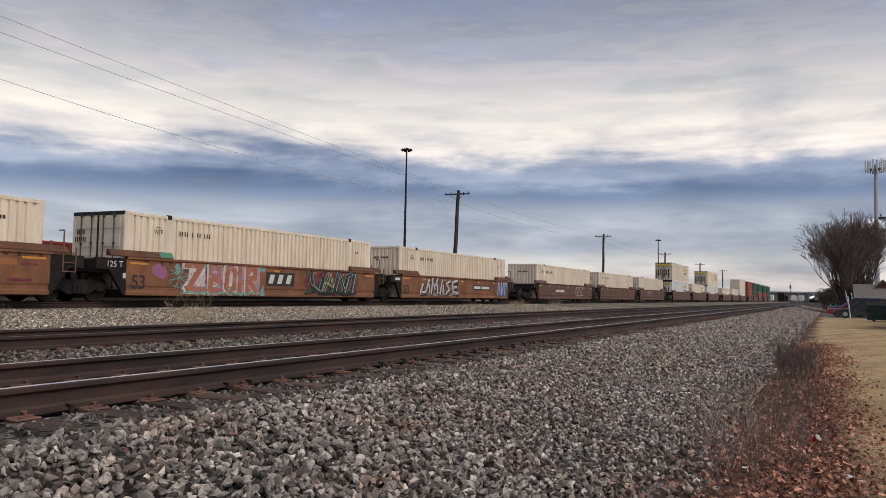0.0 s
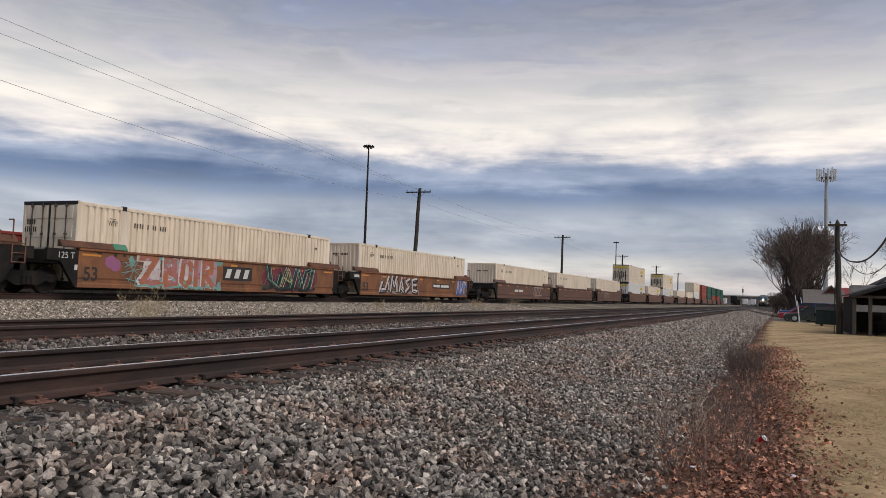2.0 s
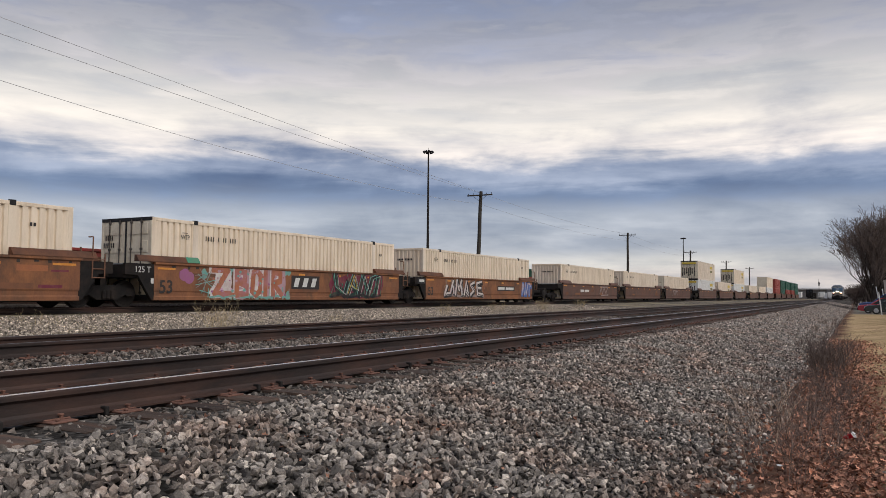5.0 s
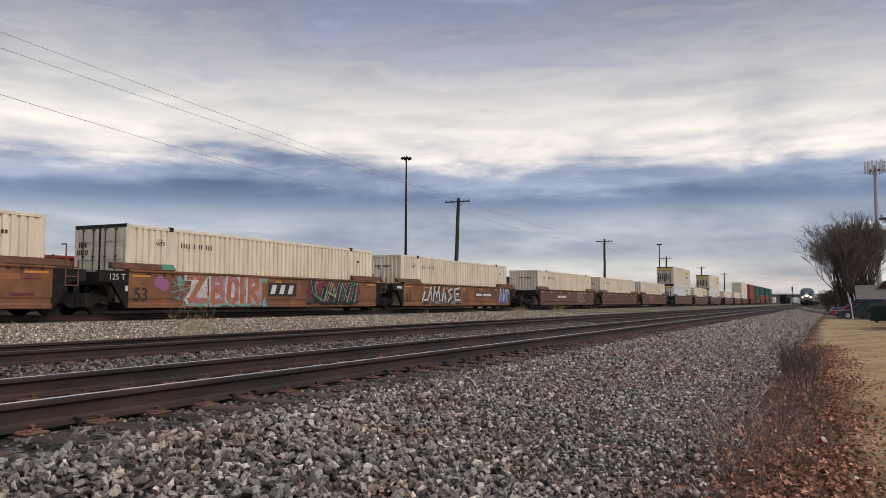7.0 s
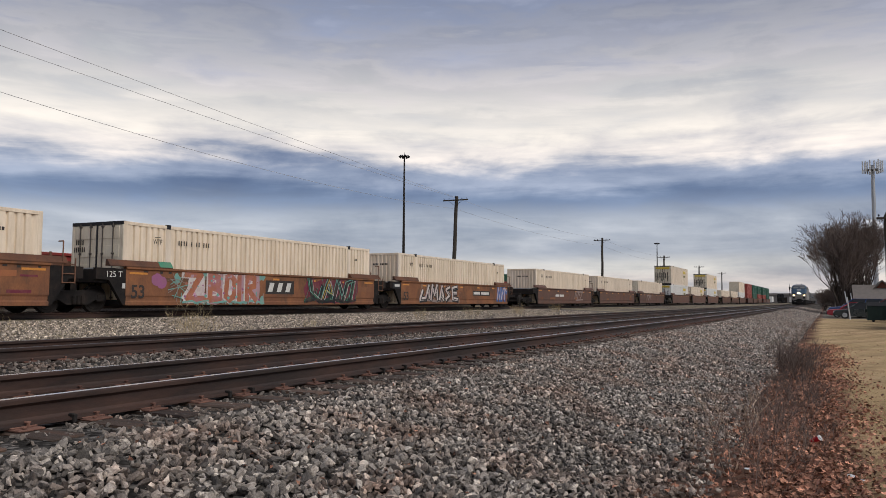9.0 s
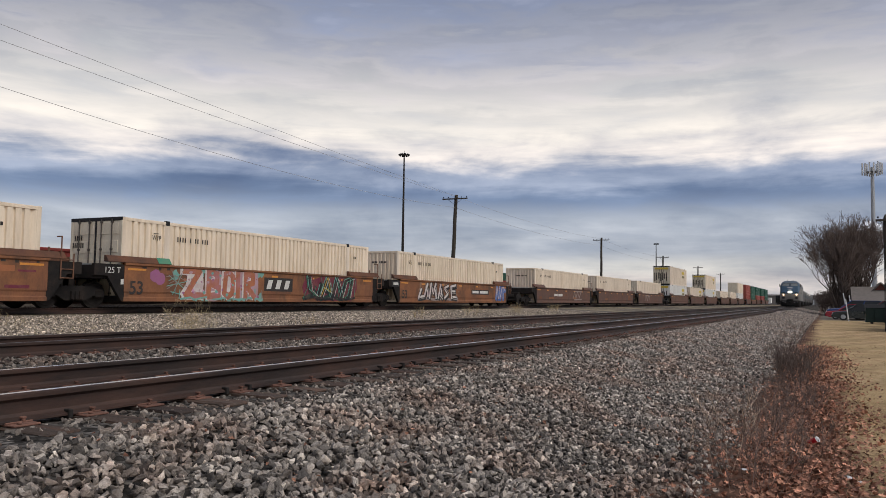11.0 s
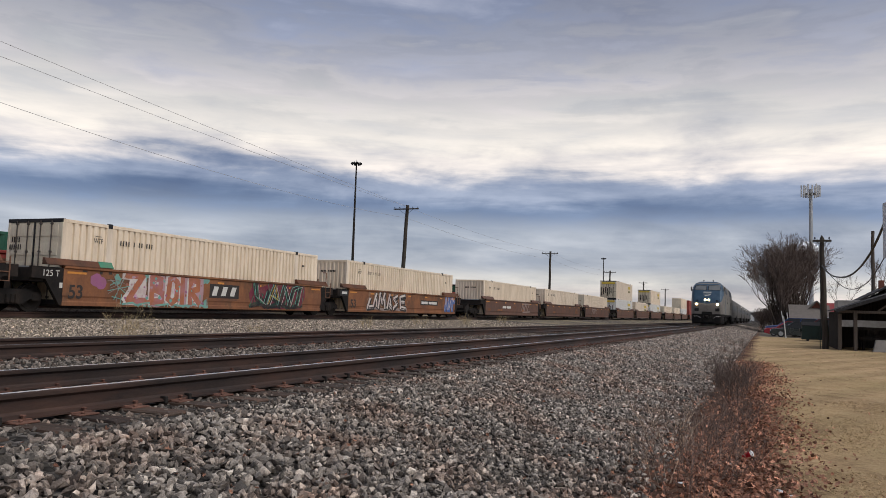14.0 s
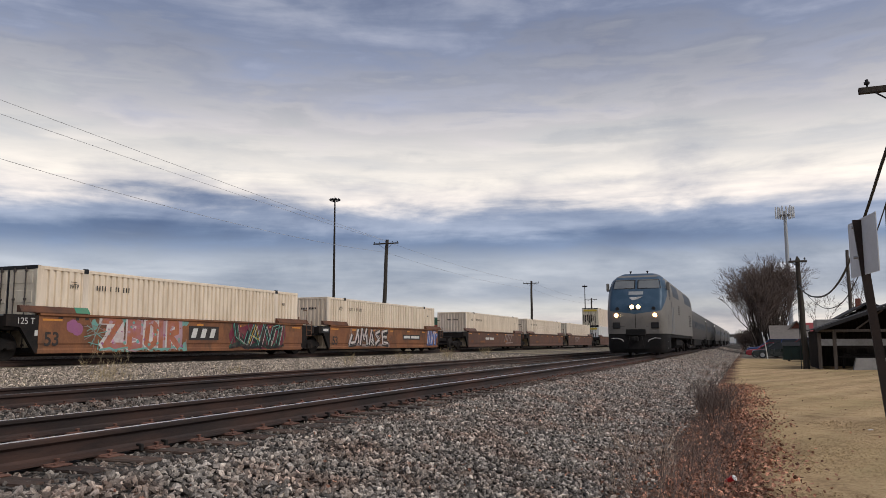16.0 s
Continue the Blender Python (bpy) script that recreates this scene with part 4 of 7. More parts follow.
    bars(car, [(14.9, 15.7, .62, .72), (15.3, 15.9, 1.12, 1.18)], "g_maroon", x=X)
    # the car behind it: pale piece, number board, blue piece
    car = cars[38]
    lettering("53", .46, M["stencil_black"], car, (X, .24, .50), SIDE, bold=.012)
    bars(car, [(-.75, -.2, 1.22, 1.36)], "stencil_white", x=1.494)
    part("dark_panel", Build().box(1.490, 1.4935, -.95, -.08, 1.12, 1.44), M["black"], car)
    zz = [[(2.6, 1.0), (2.3, .5), (3.0, .55), (3.4, 1.3), (3.5, .6)], [(3.7, .5), (3.9, 1.35), (4.2, .8), (4.5, 1.35), (4.6, .5)], [(4.9, .5), (5.2, 1.3), (5.5, .5), (5.0, .8)],
          [(6.3, 1.25), (5.8, 1.1), (6.3, .75), (5.8, .5)], [(7.4, 1.3), (6.7, 1.2), (6.8, .55), (7.5, .5)], [(6.8, .9), (7.3, .9)]]
    rs2 = random.Random(8)
    for k in range(60):
        y, z, r = rs2.uniform(2.0, 7.9), rs2.uniform(.36, 1.40), rs2.uniform(.05, .16)
        fleck = Build().prism([(y + r * rs2.uniform(.7, 1.4) * math.cos(t), z + r * .8 * rs2.uniform(.7, 1.1) * math.sin(t)) for t in (i * .785 for i in range(8))], "x", X, X + .0006 + k * .00001)
        part("graffiti", fleck, M["g_haze"], car, "grey spray haze")
    spray(zz, .36, X + .001, "g_black", car, "black spray shadow")
    spray([[(y - .04, z + .03) for y, z in l] for l in zz], .20, X + .006, "g_white", car, "white tangled strokes")
    spray([[(y + .05, z - .02) for y, z in l] for l in zz], .06, X + .012, "g_black", car)
    spray([[(2.2, .42), (3.2, .5), (4.4, .42), (5.6, .5), (6.8, .42), (7.7, .5)]], .16, X + .001, "g_pale", car)
    part("number_board", Build().box(X, X + .004, 9.9, 12.9, .80, 1.13), M["stencil_black"], car)
    bars(car, [(10.05, 11.1, .88, 1.05), (11.3, 12.7, .88, 1.05)], "stencil_white", x=X + .004)
    bb = [[(14.3, .5), (14.5, 1.4), (14.8, .5)], [(15.0, 1.4), (15.1, .5), (15.5, 1.35)], [(15.7, .5), (15.7, 1.4), (16.1, 1.1)]]
    spray(bb, .34, X, "g_blue", car, "blue spray strokes")
    spray([[(y - .05, z + .03) for y, z in l] for l in bb], .08, X + .006, "g_white", car)
    car = cars[62]
    bars(car, [(4.6, 5.6, .85, 1.05), (5.8, 7.0, .85, 1.05)], "stencil_white", x=X)
    fade = [[(10.4, .7), (10.8, 1.3), (11.3, .7), (11.8, 1.3), (12.4, .75), (13.0, 1.3)], [(10.6, 1.35), (13.2, 1.35)], [(10.8, .55), (13.2, .6)]]
    spray(fade, .12, X, "g_pale", car, "faded pale tag")
    car = cars[101]
    spray([[(4.0, .6), (4.6, 1.3), (5.4, .6), (6.2, 1.3), (7.0, .7)], [(4.2, 1.3), (7.2, 1.2)]], .14, X, "g_pale", car, "faded pale tag")

    # patches of older and newer brown paint on the side walls
    rs = random.Random(12)
    for key in (0, 19, 38, 62, 81):
        for k in range(4):
            y, z = rs.uniform(.1, 15.0), rs.choice((.60, .72, .9, 1.08))
            b = Build().box(1.5005, 1.5015 + k * .0001, y, y + rs.uniform(.5, 1.6), z, z + rs.uniform(.12, .34))
            part("paint_patch", b, M[rs.choice(("patch_light", "patch_dark"))], cars[key], "rectangle of touched-up brown paint")


paint_cars()


# ---- the train that rolls behind the stored one ----
BACK_SPEED = 6.0


def red_gondola(y0):
    """A long low-sided car with ribbed red sides."""
    car = thing("gondola_car", pose(BACK_X, y0, .42), "red low-sided gondola car rolling along the rear track", "gondola car", "rolling gondola cars")
    L = 19.0
    part("floor", Build().box(-1.4, 1.4, 0, L, .75, .90), M["well_dark"], car)
    for s in (1, -1):
        wall = part("side_wall", Build().box(*sorted((s * 1.40, s * 1.46)), 0, L, .70, 1.89, c=.01).box(*sorted((s * 1.38, s * 1.52)), 0, L, 1.83, 1.95, c=.02), M["well_red"], car)
        for k in range(14):
            part("rib", Build().box(*sorted((s * 1.46, s * 1.53)), .3 + k * 1.4, .42 + k * 1.4, .70, 1.83, c=.01), M["well_red"], wall)
    for y in (0, L - .08):
        part("end_wall", Build().box(-1.40, 1.40, y, y + .08, .75, 1.90, c=.01), M["well_red"], car)
    for y in (2.2, L - 2.2):
        truck(car, y)
    return car


back_train = []
for k in range(12):
    y0 = 92.4 + 19.5 * (k - 6)
    back_train.append((red_gondola(y0), y0, .42))
    if k >= 6:
        back_train.append((container(y0 + .1, 1.33, "greenbox", "greenbox", 12.19, x=BACK_X, doors=True, marks=False, ribs=40, height=1.75,
                                     label="dark green container riding in a red gondola car", group="rolling containers"), y0 + .1, 1.33))


# ---- passenger locomotive ----
M["loco_silver"] = surf("silver_grey_loco_paint", (.20, .185, .165), (.14, .13, .117), 1.2, 0.5, 0.1, bump=0.04, bscale=20, dirt=(.20, .185, .17), dirt_amount=.55, dirt_scale=.9)
M["loco_blue"] = surf("blue_loco_paint", (.040, .076, .118), (.030, .060, .095), 1.2, 0.35, 0.1, bump=0.03, bscale=20, dirt=(.10, .13, .17), dirt_amount=.3)
M["loco_roof"] = surf("sooty_roof_paint", (.075, .09, .11), (.045, .05, .06), 2, 0.6, bump=0.05)
M["loco_black"] = surf("black_underframe", (.018, .017, .017), (.010, .010, .010), 3, 0.75, bump=0.15, bscale=30, dirt=(.04, .033, .03), spec=.1)
M["glass_dark"] = surf("dark_train_glass", (.03, .033, .036), (.02, .022, .025), 2, 0.45, bump=0, spec=0.12, rough2=.5)
M["windshield"] = surf("reflective_windshield", (.16, .165, .16), (.11, .118, .118), 1, 0.1, bump=0, spec=0.9, rough2=.15)
M["coach"] = surf("stainless_coach_steel", (.105, .097, .09), (.07, .066, .062), 1.5, 0.6, 0.15, bump=0.06, bscale=15, dirt=(.10, .092, .085), dirt_amount=.6, stretch=(1, .3, 2), spec=.15)
M["headlight"] = glow("headlight_glow", (1.0, .58, .28), 4.5)
M["ditch_light"] = glow("ditch_light_glow", (1.0, .50, .21), 3.6)
M["bulb"] = glow("lamp_bulb_glow", (1.0, .74, .42), 260)
M["board_grey"] = surf("dull_grey_number_board", (.30, .31, .31), (.22, .23, .235), 3, 0.5, bump=0.02)
M["marker"] = glow("coach_light_glow", (1.0, .95, .85), 3)


def face_y(x, z):
    """How far back the locomotive's face lies at a place across and up."""
    base = float(np.interp(z, [.3, 1.1, 2.15, 2.5, 3.4, 3.52, 3.98, 4.2, 4.4], [.22, .06, .0, .10, .66, .74, 1.05, 1.35, 1.9]))
    a = min(1.0, abs(x) / half_w(z))
    return base + .16 * a * a + .50 * max(0, (a - .80) / .20) ** 2.0


def half_w(z):
    return float(np.interp(z, [0, 3.2, 3.55, 3.95, 4.15, 4.3, 4.4], [1.53, 1.53, 1.50, 1.40, 1.27, 1.10, .90]))


def face_patch(xs, zs_of, off, nz=10):
    """A piece of skin that follows the face; zs_of(x) gives its lower and upper edge."""
    b = Build()
    for x in xs:
        lo, hi = zs_of(x)
        for k in range(nz + 1):
            z = lo + (hi - lo) * k / nz
            xx = max(-half_w(z), min(half_w(z), x * half_w(z) / 1.52))
            b.v.append((xx + (off if x > 0 else -off) * .5, face_y(xx, z) - off, z))
    n = nz + 1
    b.f = [(i * n + k, (i + 1) * n + k, (i + 1) * n + k + 1, i * n + k + 1) for i in range(len(xs) - 1) for k in range(nz)]
    b.m = [0] * len(b.f)
    return b


def locomotive():
    L = 21.0
    lo = thing("locomotive", pose(NEAR_X, 100, 0), "silver and blue passenger diesel locomotive with lit headlights", "locomotive")
    zs = [1.12, 1.5, 1.9, 2.15, 2.35, 2.6, 2.9, 3.1, 3.25, 3.4, 3.55, 3.7, 3.85, 4.0, 4.1, 4.2, 4.3, 4.4]
    us = list(np.linspace(-1, 1, 31))
    b = Build()
    rows = []
    for z in zs:
        w = half_w(z)
        row = [(-w, y, z) for y in (L, 12.0, 3.4)] + [(u * w, face_y(u * w, z), z) for u in us] + [(w, y, z) for y in (3.4, 12.0, L)]
        rows.append(row)
    b.loft(rows, closed=False, caps=False)
    n = len(rows[0])
    top = (len(zs) - 1) * n
    b.f.append(tuple(range(top, top + n)))
    b.m.append(0)
    for k in range(len(zs) - 1):
        b.f.append((k * n, (k + 1) * n, (k + 1) * n + n - 1, k * n + n - 1))
        b.m.append(0)
    part("body", b, M["loco_silver"], lo, smooth=True)
    # blue upper face
    def blue(x):
        a = abs(x) / 1.52
        return 2.14 + .20 * a + (.75 * max(0, (a - .84) / .16) ** 1.5), 4.39
    part("blue_face", face_patch(list(np.linspace(-1.515, 1.515, 41)), blue, .006, 18), M["loco_blue"], lo, "blue upper nose panel", smooth=True)
    # windscreen panes, number box, emblem
    for s in (-1, 1):
        xs = np.linspace(.11, 1.20, 9) * s
        part("windshield", face_patch(sorted(xs), lambda x: (3.53, 3.95), .016, 4), M["windshield"], lo, "pale reflecting windshield pane", smooth=True)
        part("windshield_frame", face_patch(sorted(np.linspace(.05, 1.27, 9) * s), lambda x: (3.49, 3.99), .011, 4), M["black"], lo, smooth=True)
        part("wiper", Build().tube((s * .25, face_y(.25, 3.5) - .05, 3.50), (s * .75, face_y(.75, 3.66) - .05, 3.56), .014, n=6), M["black"], lo)
    part("number_box", face_patch(list(np.linspace(-.36, .36, 5)), lambda x: (3.17, 3.35), .03, 3), M["board_grey"], lo, "pale blank number board")
    em = Build()
    for k in range(3):
        y = .02
        em.v += [(-.36 + k * .06, face_y(.3, 3.02 - .05 * k) - .03, 3.02 - .05 * k), (.36 - k * .10, face_y(.3, 3.06 - .05 * k) - .03, 3.06 - .05 * k), (.30 - k * .10, face_y(.3, 3.03 - .05 * k) - .03, 3.025 - .05 * k), (-.30 + k * .06, face_y(.3, 2.99 - .05 * k) - .03, 2.99 - .05 * k)]
        em.f.append(tuple(range(4 * k, 4 * k + 4)))
        em.m.append(0)
    part("emblem", em, M["stencil_white"], lo, "pale swept emblem shapes")
    # lamps
    hb = part("headlight_housing", Build().box(-.34, .34, .02, .3, 2.36, 2.66, c=.05), M["loco_blue"], lo)
    for s in (-1, 1):
        y = .015
        lens = part("headlight", Build().tube((s * .165, y, 2.51), (s * .165, y - .03, 2.51), .115, .105, 20), M["headlight"], hb, "lit warm headlight")
        part("bulb", Build().tube((s * .165, y - .03, 2.51), (s * .165, y - .045, 2.51), .055, .045, 16), M["bulb"], lens)
        yd = face_y(.98, 2.08)
        lens = part("ditch_light", Build().tube((s * .98, yd + .02, 2.08), (s * .98, yd - .05, 2.08), .12, .11, 20), M["ditch_light"], lo, "lit orange ditch light")
        part("bulb", Build().tube((s * .98, yd - .05, 2.08), (s * .98, yd - .065, 2.08), .065, .055, 16), M["bulb"], lens)
        part("light_recess", Build().box(s * .98 - .20, s * .98 + .20, yd - .05, yd + .3, 1.40, 1.72, c=.03), M["black"], lo)
        part("horn_port", Build().tube((s * .92, face_y(.92, 2.42) + .03, 2.42), (s * .92, face_y(.92, 2.42) - .03, 2.42), .1, .1, 14), M["black"], lo)
        part("step_recess", Build().box(s * .95 - .09, s * .95 + .09, .14, .4, 1.14, 1.36, c=.02), M["black"], lo)
        part("antenna", Build().tube((s * .45, 2.2, 4.38), (s * .45, 2.2, 4.52), .03, n=8).tube((s * .45, 2.2, 4.5), (s * .45, 2.2, 4.56), .06, n=8), M["black"], lo)
    # mouth of the coupler pocket, cab mirrors and seams of the nose
    mouth = Build().box(-.50, .50, -.02, .4, 1.02, 1.36, c=.03)
    part("coupler_pocket", mouth, M["loco_black"], lo, "black recess behind the coupler")
    for s in (-1, 1):
        part("mirror", Build().box(*sorted((s * 1.50, s * 1.66)), 1.30, 1.40, 3.42, 3.86, c=.03), M["loco_silver"], lo, "folded cab mirror")
        part("seam", face_patch(sorted(np.linspace(.52, 1.40, 6) * s), lambda x: (1.50, 1.515), .004, 1), M["loco_black"], lo)
    part("seam", face_patch(list(np.linspace(-.012, .012, 2)), lambda x: (1.40, 2.10), .004, 6), M["loco_black"], lo)
    # pilot and coupler
    b = Build()
    rows = []
    for z, push in ((.14, .20), (.35, .05), (.7, .0), (1.05, .02), (1.24, .015)):
        w = 1.50 if z > .3 else 1.42
        rows.append([(u * w, face_y(u * w, 1.15) + push - (.12 if z < .5 else 0) * (1 - abs(u)), z) for u in us] + [(w, 2.9, z), (-w, 2.9, z)])
    b.loft(rows)
    pl = part("pilot", b, M["loco_black"], lo, "black steel pilot plow", smooth=True)
    part("coupler", Build().box(-.14, .14, -.38, .25, .72, .98, c=.05).box(-.17, .02, -.46, -.2, .74, .96, c=.04), M["loco_black"], pl)
    for s in (-1, 1):
        pts = [(s * x, face_y(x, 1.1) - .09, z) for x, z in ((.62, .72), (.7, .82), (.95, .90), (1.25, .88))]
        part("grab_iron", Build().chain(pts, .018), M["stencil_white"], pl)
        part("hose", Build().chain([(s * .3, .0, 1.0), (s * .34, -.12, .8), (s * .38, -.1, .5), (s * .4, 0, .42)], .025), M["loco_black"], pl)
        part("corner_step", Build().box(*sorted((s * 1.2, s * 1.5)), .95, 1.3, .35, .40, c=.01).box(*sorted((s * 1.2, s * 1.5)), .95, 1.3, .70, .75, c=.01), M["steel"], pl)
    # sides
    for s in (1, -1):
        X = s * 1.523
        def panel(y0, y1, z0, z1, t=.012):
            return Build().box(*sorted((s * 1.512, s * (1.52 + t))), y0, y1, z0, z1, c=.004)
        part("cab_window", panel(2.15, 3.0, 2.98, 3.08), M["glass_dark"], lo)
        up = Build()
        up.v = [(s * (half_w(z) + .012), y, z) for z in (3.12, 3.3, 3.5, 3.62) for y in (2.05, 3.1)]
        up.f = [(2 * k, 2 * k + 1, 2 * k + 3, 2 * k + 2) for k in range(3)]
        up.m = [0] * 3
        part("side_window", up, M["glass_dark"], lo)
        part("cab_door", panel(3.4, 4.1, 1.2, 3.05, .006), M["loco_silver"], lo)
        part("door_window", panel(3.55, 3.95, 2.35, 2.9, .012), M["glass_dark"], lo)
        for y in (3.32, 4.18):
            part("handrail", Build().tube((s * 1.58, y, 1.2), (s * 1.58, y, 2.6), .018, n=6).tube((s * 1.52, y, 1.2), (s * 1.58, y, 1.2), .015, n=6).tube((s * 1.52, y, 2.6), (s * 1.58, y, 2.6), .015, n=6), M["steel"], lo)
        part("side_vent", panel(1.55, 1.85, 1.55, 2.1, .01), M["loco_black"], lo)
        for y0, y1, z0, z1 in ((17.2, 19.6, 1.75, 2.7), (8.2, 9.2, 2.3, 2.9)):
            v = part("grille", panel(y0, y1, z0, z1, .008), M["loco_black"], lo)
            for k in range(int((z1 - z0) / .12)):
                part("slat", Build().box(*sorted((s * 1.528, s * 1.545)), y0 + .04, y1 - .04, z0 + .05 + k * .12, z0 + .09 + k * .12), M["wheel"], v)
        for y0, y1 in ((4.6, 8.8), (13.5, 19.8)):
            g = Build()
            zz = (3.25, 3.5, 3.75, 3.95)
            g.v = [(s * (half_w(z) + .012), y, z) for z in zz for y in (y0, y1)]
            g.f = [(2 * k, 2 * k + 1, 2 * k + 3, 2 * k + 2) for k in range(3)]
            g.m = [0] * 3
            part("roof_grille", g, M["loco_roof"], lo, "dark radiator grille")
        part("stripe", panel(4.3, 20.9, 2.55, 2.80, .004), M["loco_blue"], lo, "blue stripe along the side")
        part("sill", Build().box(*sorted((s * 1.3, s * 1.5)), 2.9, 20.8, .92, 1.13, c=.02), M["loco_black"], lo)
    part("fuel_tank", Build().prism([(-1.35, .95), (-1.35, .5), (-1.1, .3), (1.1, .3), (1.35, .5), (1.35, .95)], "y", 8.2, 13.0), M["loco_black"], lo)
    part("underframe", Build().box(-1.25, 1.25, 1.0, 20.9, .85, 1.13), M["loco_black"], lo)
    part("roof", Build().prism([(-.8, 4.34), (-.72, 4.41), (.72, 4.41), (.8, 4.34)], "y", 2.6, 20.9), M["loco_roof"], lo, "sooty dark roof")
    for y in (7.5, 12.5, 15.5, 18.0):
        part("roof_fan", Build().tube((0, y, 4.40), (0, y, 4.50), .6, .56, 24), M["loco_black"], lo)
    for y in (4.6, 17.0):
        truck(lo, y, 2.75, .52)
    return lo


def coach_builder():
    L = 25.6
    co = thing("passenger_coach", pose(NEAR_X, 130, 0), "grey stainless-steel passenger coach with dark windows", "passenger coach", "coaches of the train")
    sec = [(1.36, 1.0), (1.50, 1.35), (1.54, 1.9), (1.54, 2.5), (1.49, 2.95), (1.38, 3.3), (1.15, 3.58), (.75, 3.78), (.3, 3.86)]
    ring = sec + [(-x, z) for x, z in sec[::-1]]
    part("body", Build().loft([[(x, y, z) for x, z in ring] for y in (.25, L - .25)]), M["coach"], co, smooth=True)
    for s in (1, -1):
        for k in range(7):
            z = 1.28 + k * .1
            w = float(np.interp(z, [p[1] for p in sec[:4]], [p[0] for p in sec[:4]]))
            part("flute", Build().box(*sorted((s * (w - .01), s * (w + .014))), 1.6, L - 1.6, z, z + .05), M["coach"], co)
        part("window_band", Build().box(*sorted((s * 1.50, s * 1.546)), 2.3, L - 2.3, 1.98, 2.52), M["loco_roof"], co)
        for k in range(11):
            y = 2.6 + k * 1.88
            part("window", Build().box(*sorted((s * 1.51, s * 1.552)), y, y + 1.45, 2.03, 2.47, c=.01), M["glass_dark"], co)
        for y in (.9, L - 1.75):
            d = part("door", Build().box(*sorted((s * 1.45, s * 1.535)), y, y + .85, 1.12, 2.9, c=.01), M["coach"], co)
            part("door_window", Build().box(*sorted((s * 1.50, s * 1.55)), y + .25, y + .6, 2.0, 2.6, c=.01), M["glass_dark"], d)
            part("step_well", Build().box(*sorted((s * 1.2, s * 1.46)), y, y + .85, .6, 1.1), M["loco_black"], co)
        part("side_light", Build().box(*sorted((s * 1.44, s * 1.475)), 1.2, 1.42, 3.0, 3.1), M["marker"], co, "lit marker lamp")
        part("skirt", Build().box(*sorted((s * 1.1, s * 1.36)), 7.0, 18.5, .42, 1.05, c=.04), M["loco_black"], co)
    for y in (.0, L - .3):
        part("diaphragm", Build().box(-.55, .55, y, y + .3, 1.1, 3.3, c=.05), M["loco_black"], co)
    part("underframe", Build().box(-1.2, 1.2, .3, L - .3, .82, 1.06), M["loco_black"], co)
    part("roof_vent", Build().box(-.5, .5, 3.0, 5.0, 3.80, 3.95, c=.06).box(-.5, .5, L - 5.0, L - 3.0, 3.80, 3.95, c=.06), M["loco_roof"], co)
    for y in (3.8, L - 3.8):
        truck(co, y, 2.6, .46)
    return co


LIGHT_AT_11, TRAIN_SPEED = 149.3, 21.12
LOCO = locomotive()
LOCO.scale = (1.06, 1.06, 1.06)
COACHES = [coach_builder()]
for k in range(5):
    COACHES.append(copy_thing(COACHES[0], pose(NEAR_X, 160 + 26 * k, 0)))


# ---- poles, wires and masts ----
def wire(name, pts, r, label, mat="black", n=5):
    b = Build().chain(pts, r, n)
    ob = part(name, b, M[mat])
    return tagged(ob, label, "cable")


def sag(p, q, drop, n=16):
    p, q = Vector(p), Vector(q)
    return [p.lerp(q, i / n) - Vector((0, 0, 4 * drop * (i / n) * (1 - i / n))) for i in range(n + 1)]


def smooth_line(pts, n=6):
    """A curve through a few points."""
    pts = [Vector(p) for p in pts]
    ext = [pts[0] * 2 - pts[1]] + pts + [pts[-1] * 2 - pts[-2]]
    out = []
    for i in range(1, len(ext) - 2):
        a, b, c, d = ext[i - 1:i + 3]
        for k in range(n):
            t = k / n
            out.append(.5 * ((2 * b) + (c - a) * t + (2 * a - 5 * b + 4 * c - d) * t * t + (3 * b - a - 3 * c + d) * t ** 3))
    return out + [pts[-1]]


def utility_pole(x, y, base, top, arms, label, lean=0.0, r=.16, mat="pole_wood", arm=2.4, pointed=False, group=""):
    """A timber pole; arms: heights of its crossarms; lean: metres by which the top stands off to the side."""
    p = thing("utility_pole", pose(x, y, base), label, "utility pole", group)
    h = top - base
    b = Build()
    rings = []
    for k in range(9):
        f = k / 8
        rr = r * (1.15 - .35 * f)
        cx = lean * f + .02 * math.sin(k * 1.7)
        rings.append([(cx + rr * math.cos(t), rr * math.sin(t), h * f) for t in (2 * math.pi * i / 14 for i in range(14))])
    if pointed:
        rings.append([(lean + r * .12 * math.cos(t), r * .12 * math.sin(t), h + .2) for t in (2 * math.pi * i / 14 for i in range(14))])
    b.loft(rings)
    part("shaft", b, M[mat], p, smooth=True)
    for z in arms:
        f = (z - base) / h
        cx = lean * f
        part("crossarm", Build().box(cx - arm / 2, cx + arm / 2, -r * .9 - .1, -r * .9, z - base - .06, z - base + .06, c=.01), M[mat], p)
        for s in (-1, 1):
            part("brace", Build().tube((cx + s * arm * .28, -r - .06, z - base - .06), (cx, -r - .03, z - base - .06 - arm * .2), .016, n=5), M["black"], p)
            for d in (.46, .26) if arm > 1.5 else (.38,):
                part("insulator", Build().tube((cx + s * arm * d, -r - .04, z - base + .06), (cx + s * arm * d, -r - .04, z - base + .13), .018, n=6)
                     .tube((cx + s * arm * d, -r - .04, z - base + .12), (cx + s * arm * d, -r - .04, z - base + .16), .05, .055, 10)
                     .tube((cx + s * arm * d, -r - .04, z - base + .16), (cx + s * arm * d, -r - .04, z - base + .21), .035, .03, 10), M["black"], p)
    return p


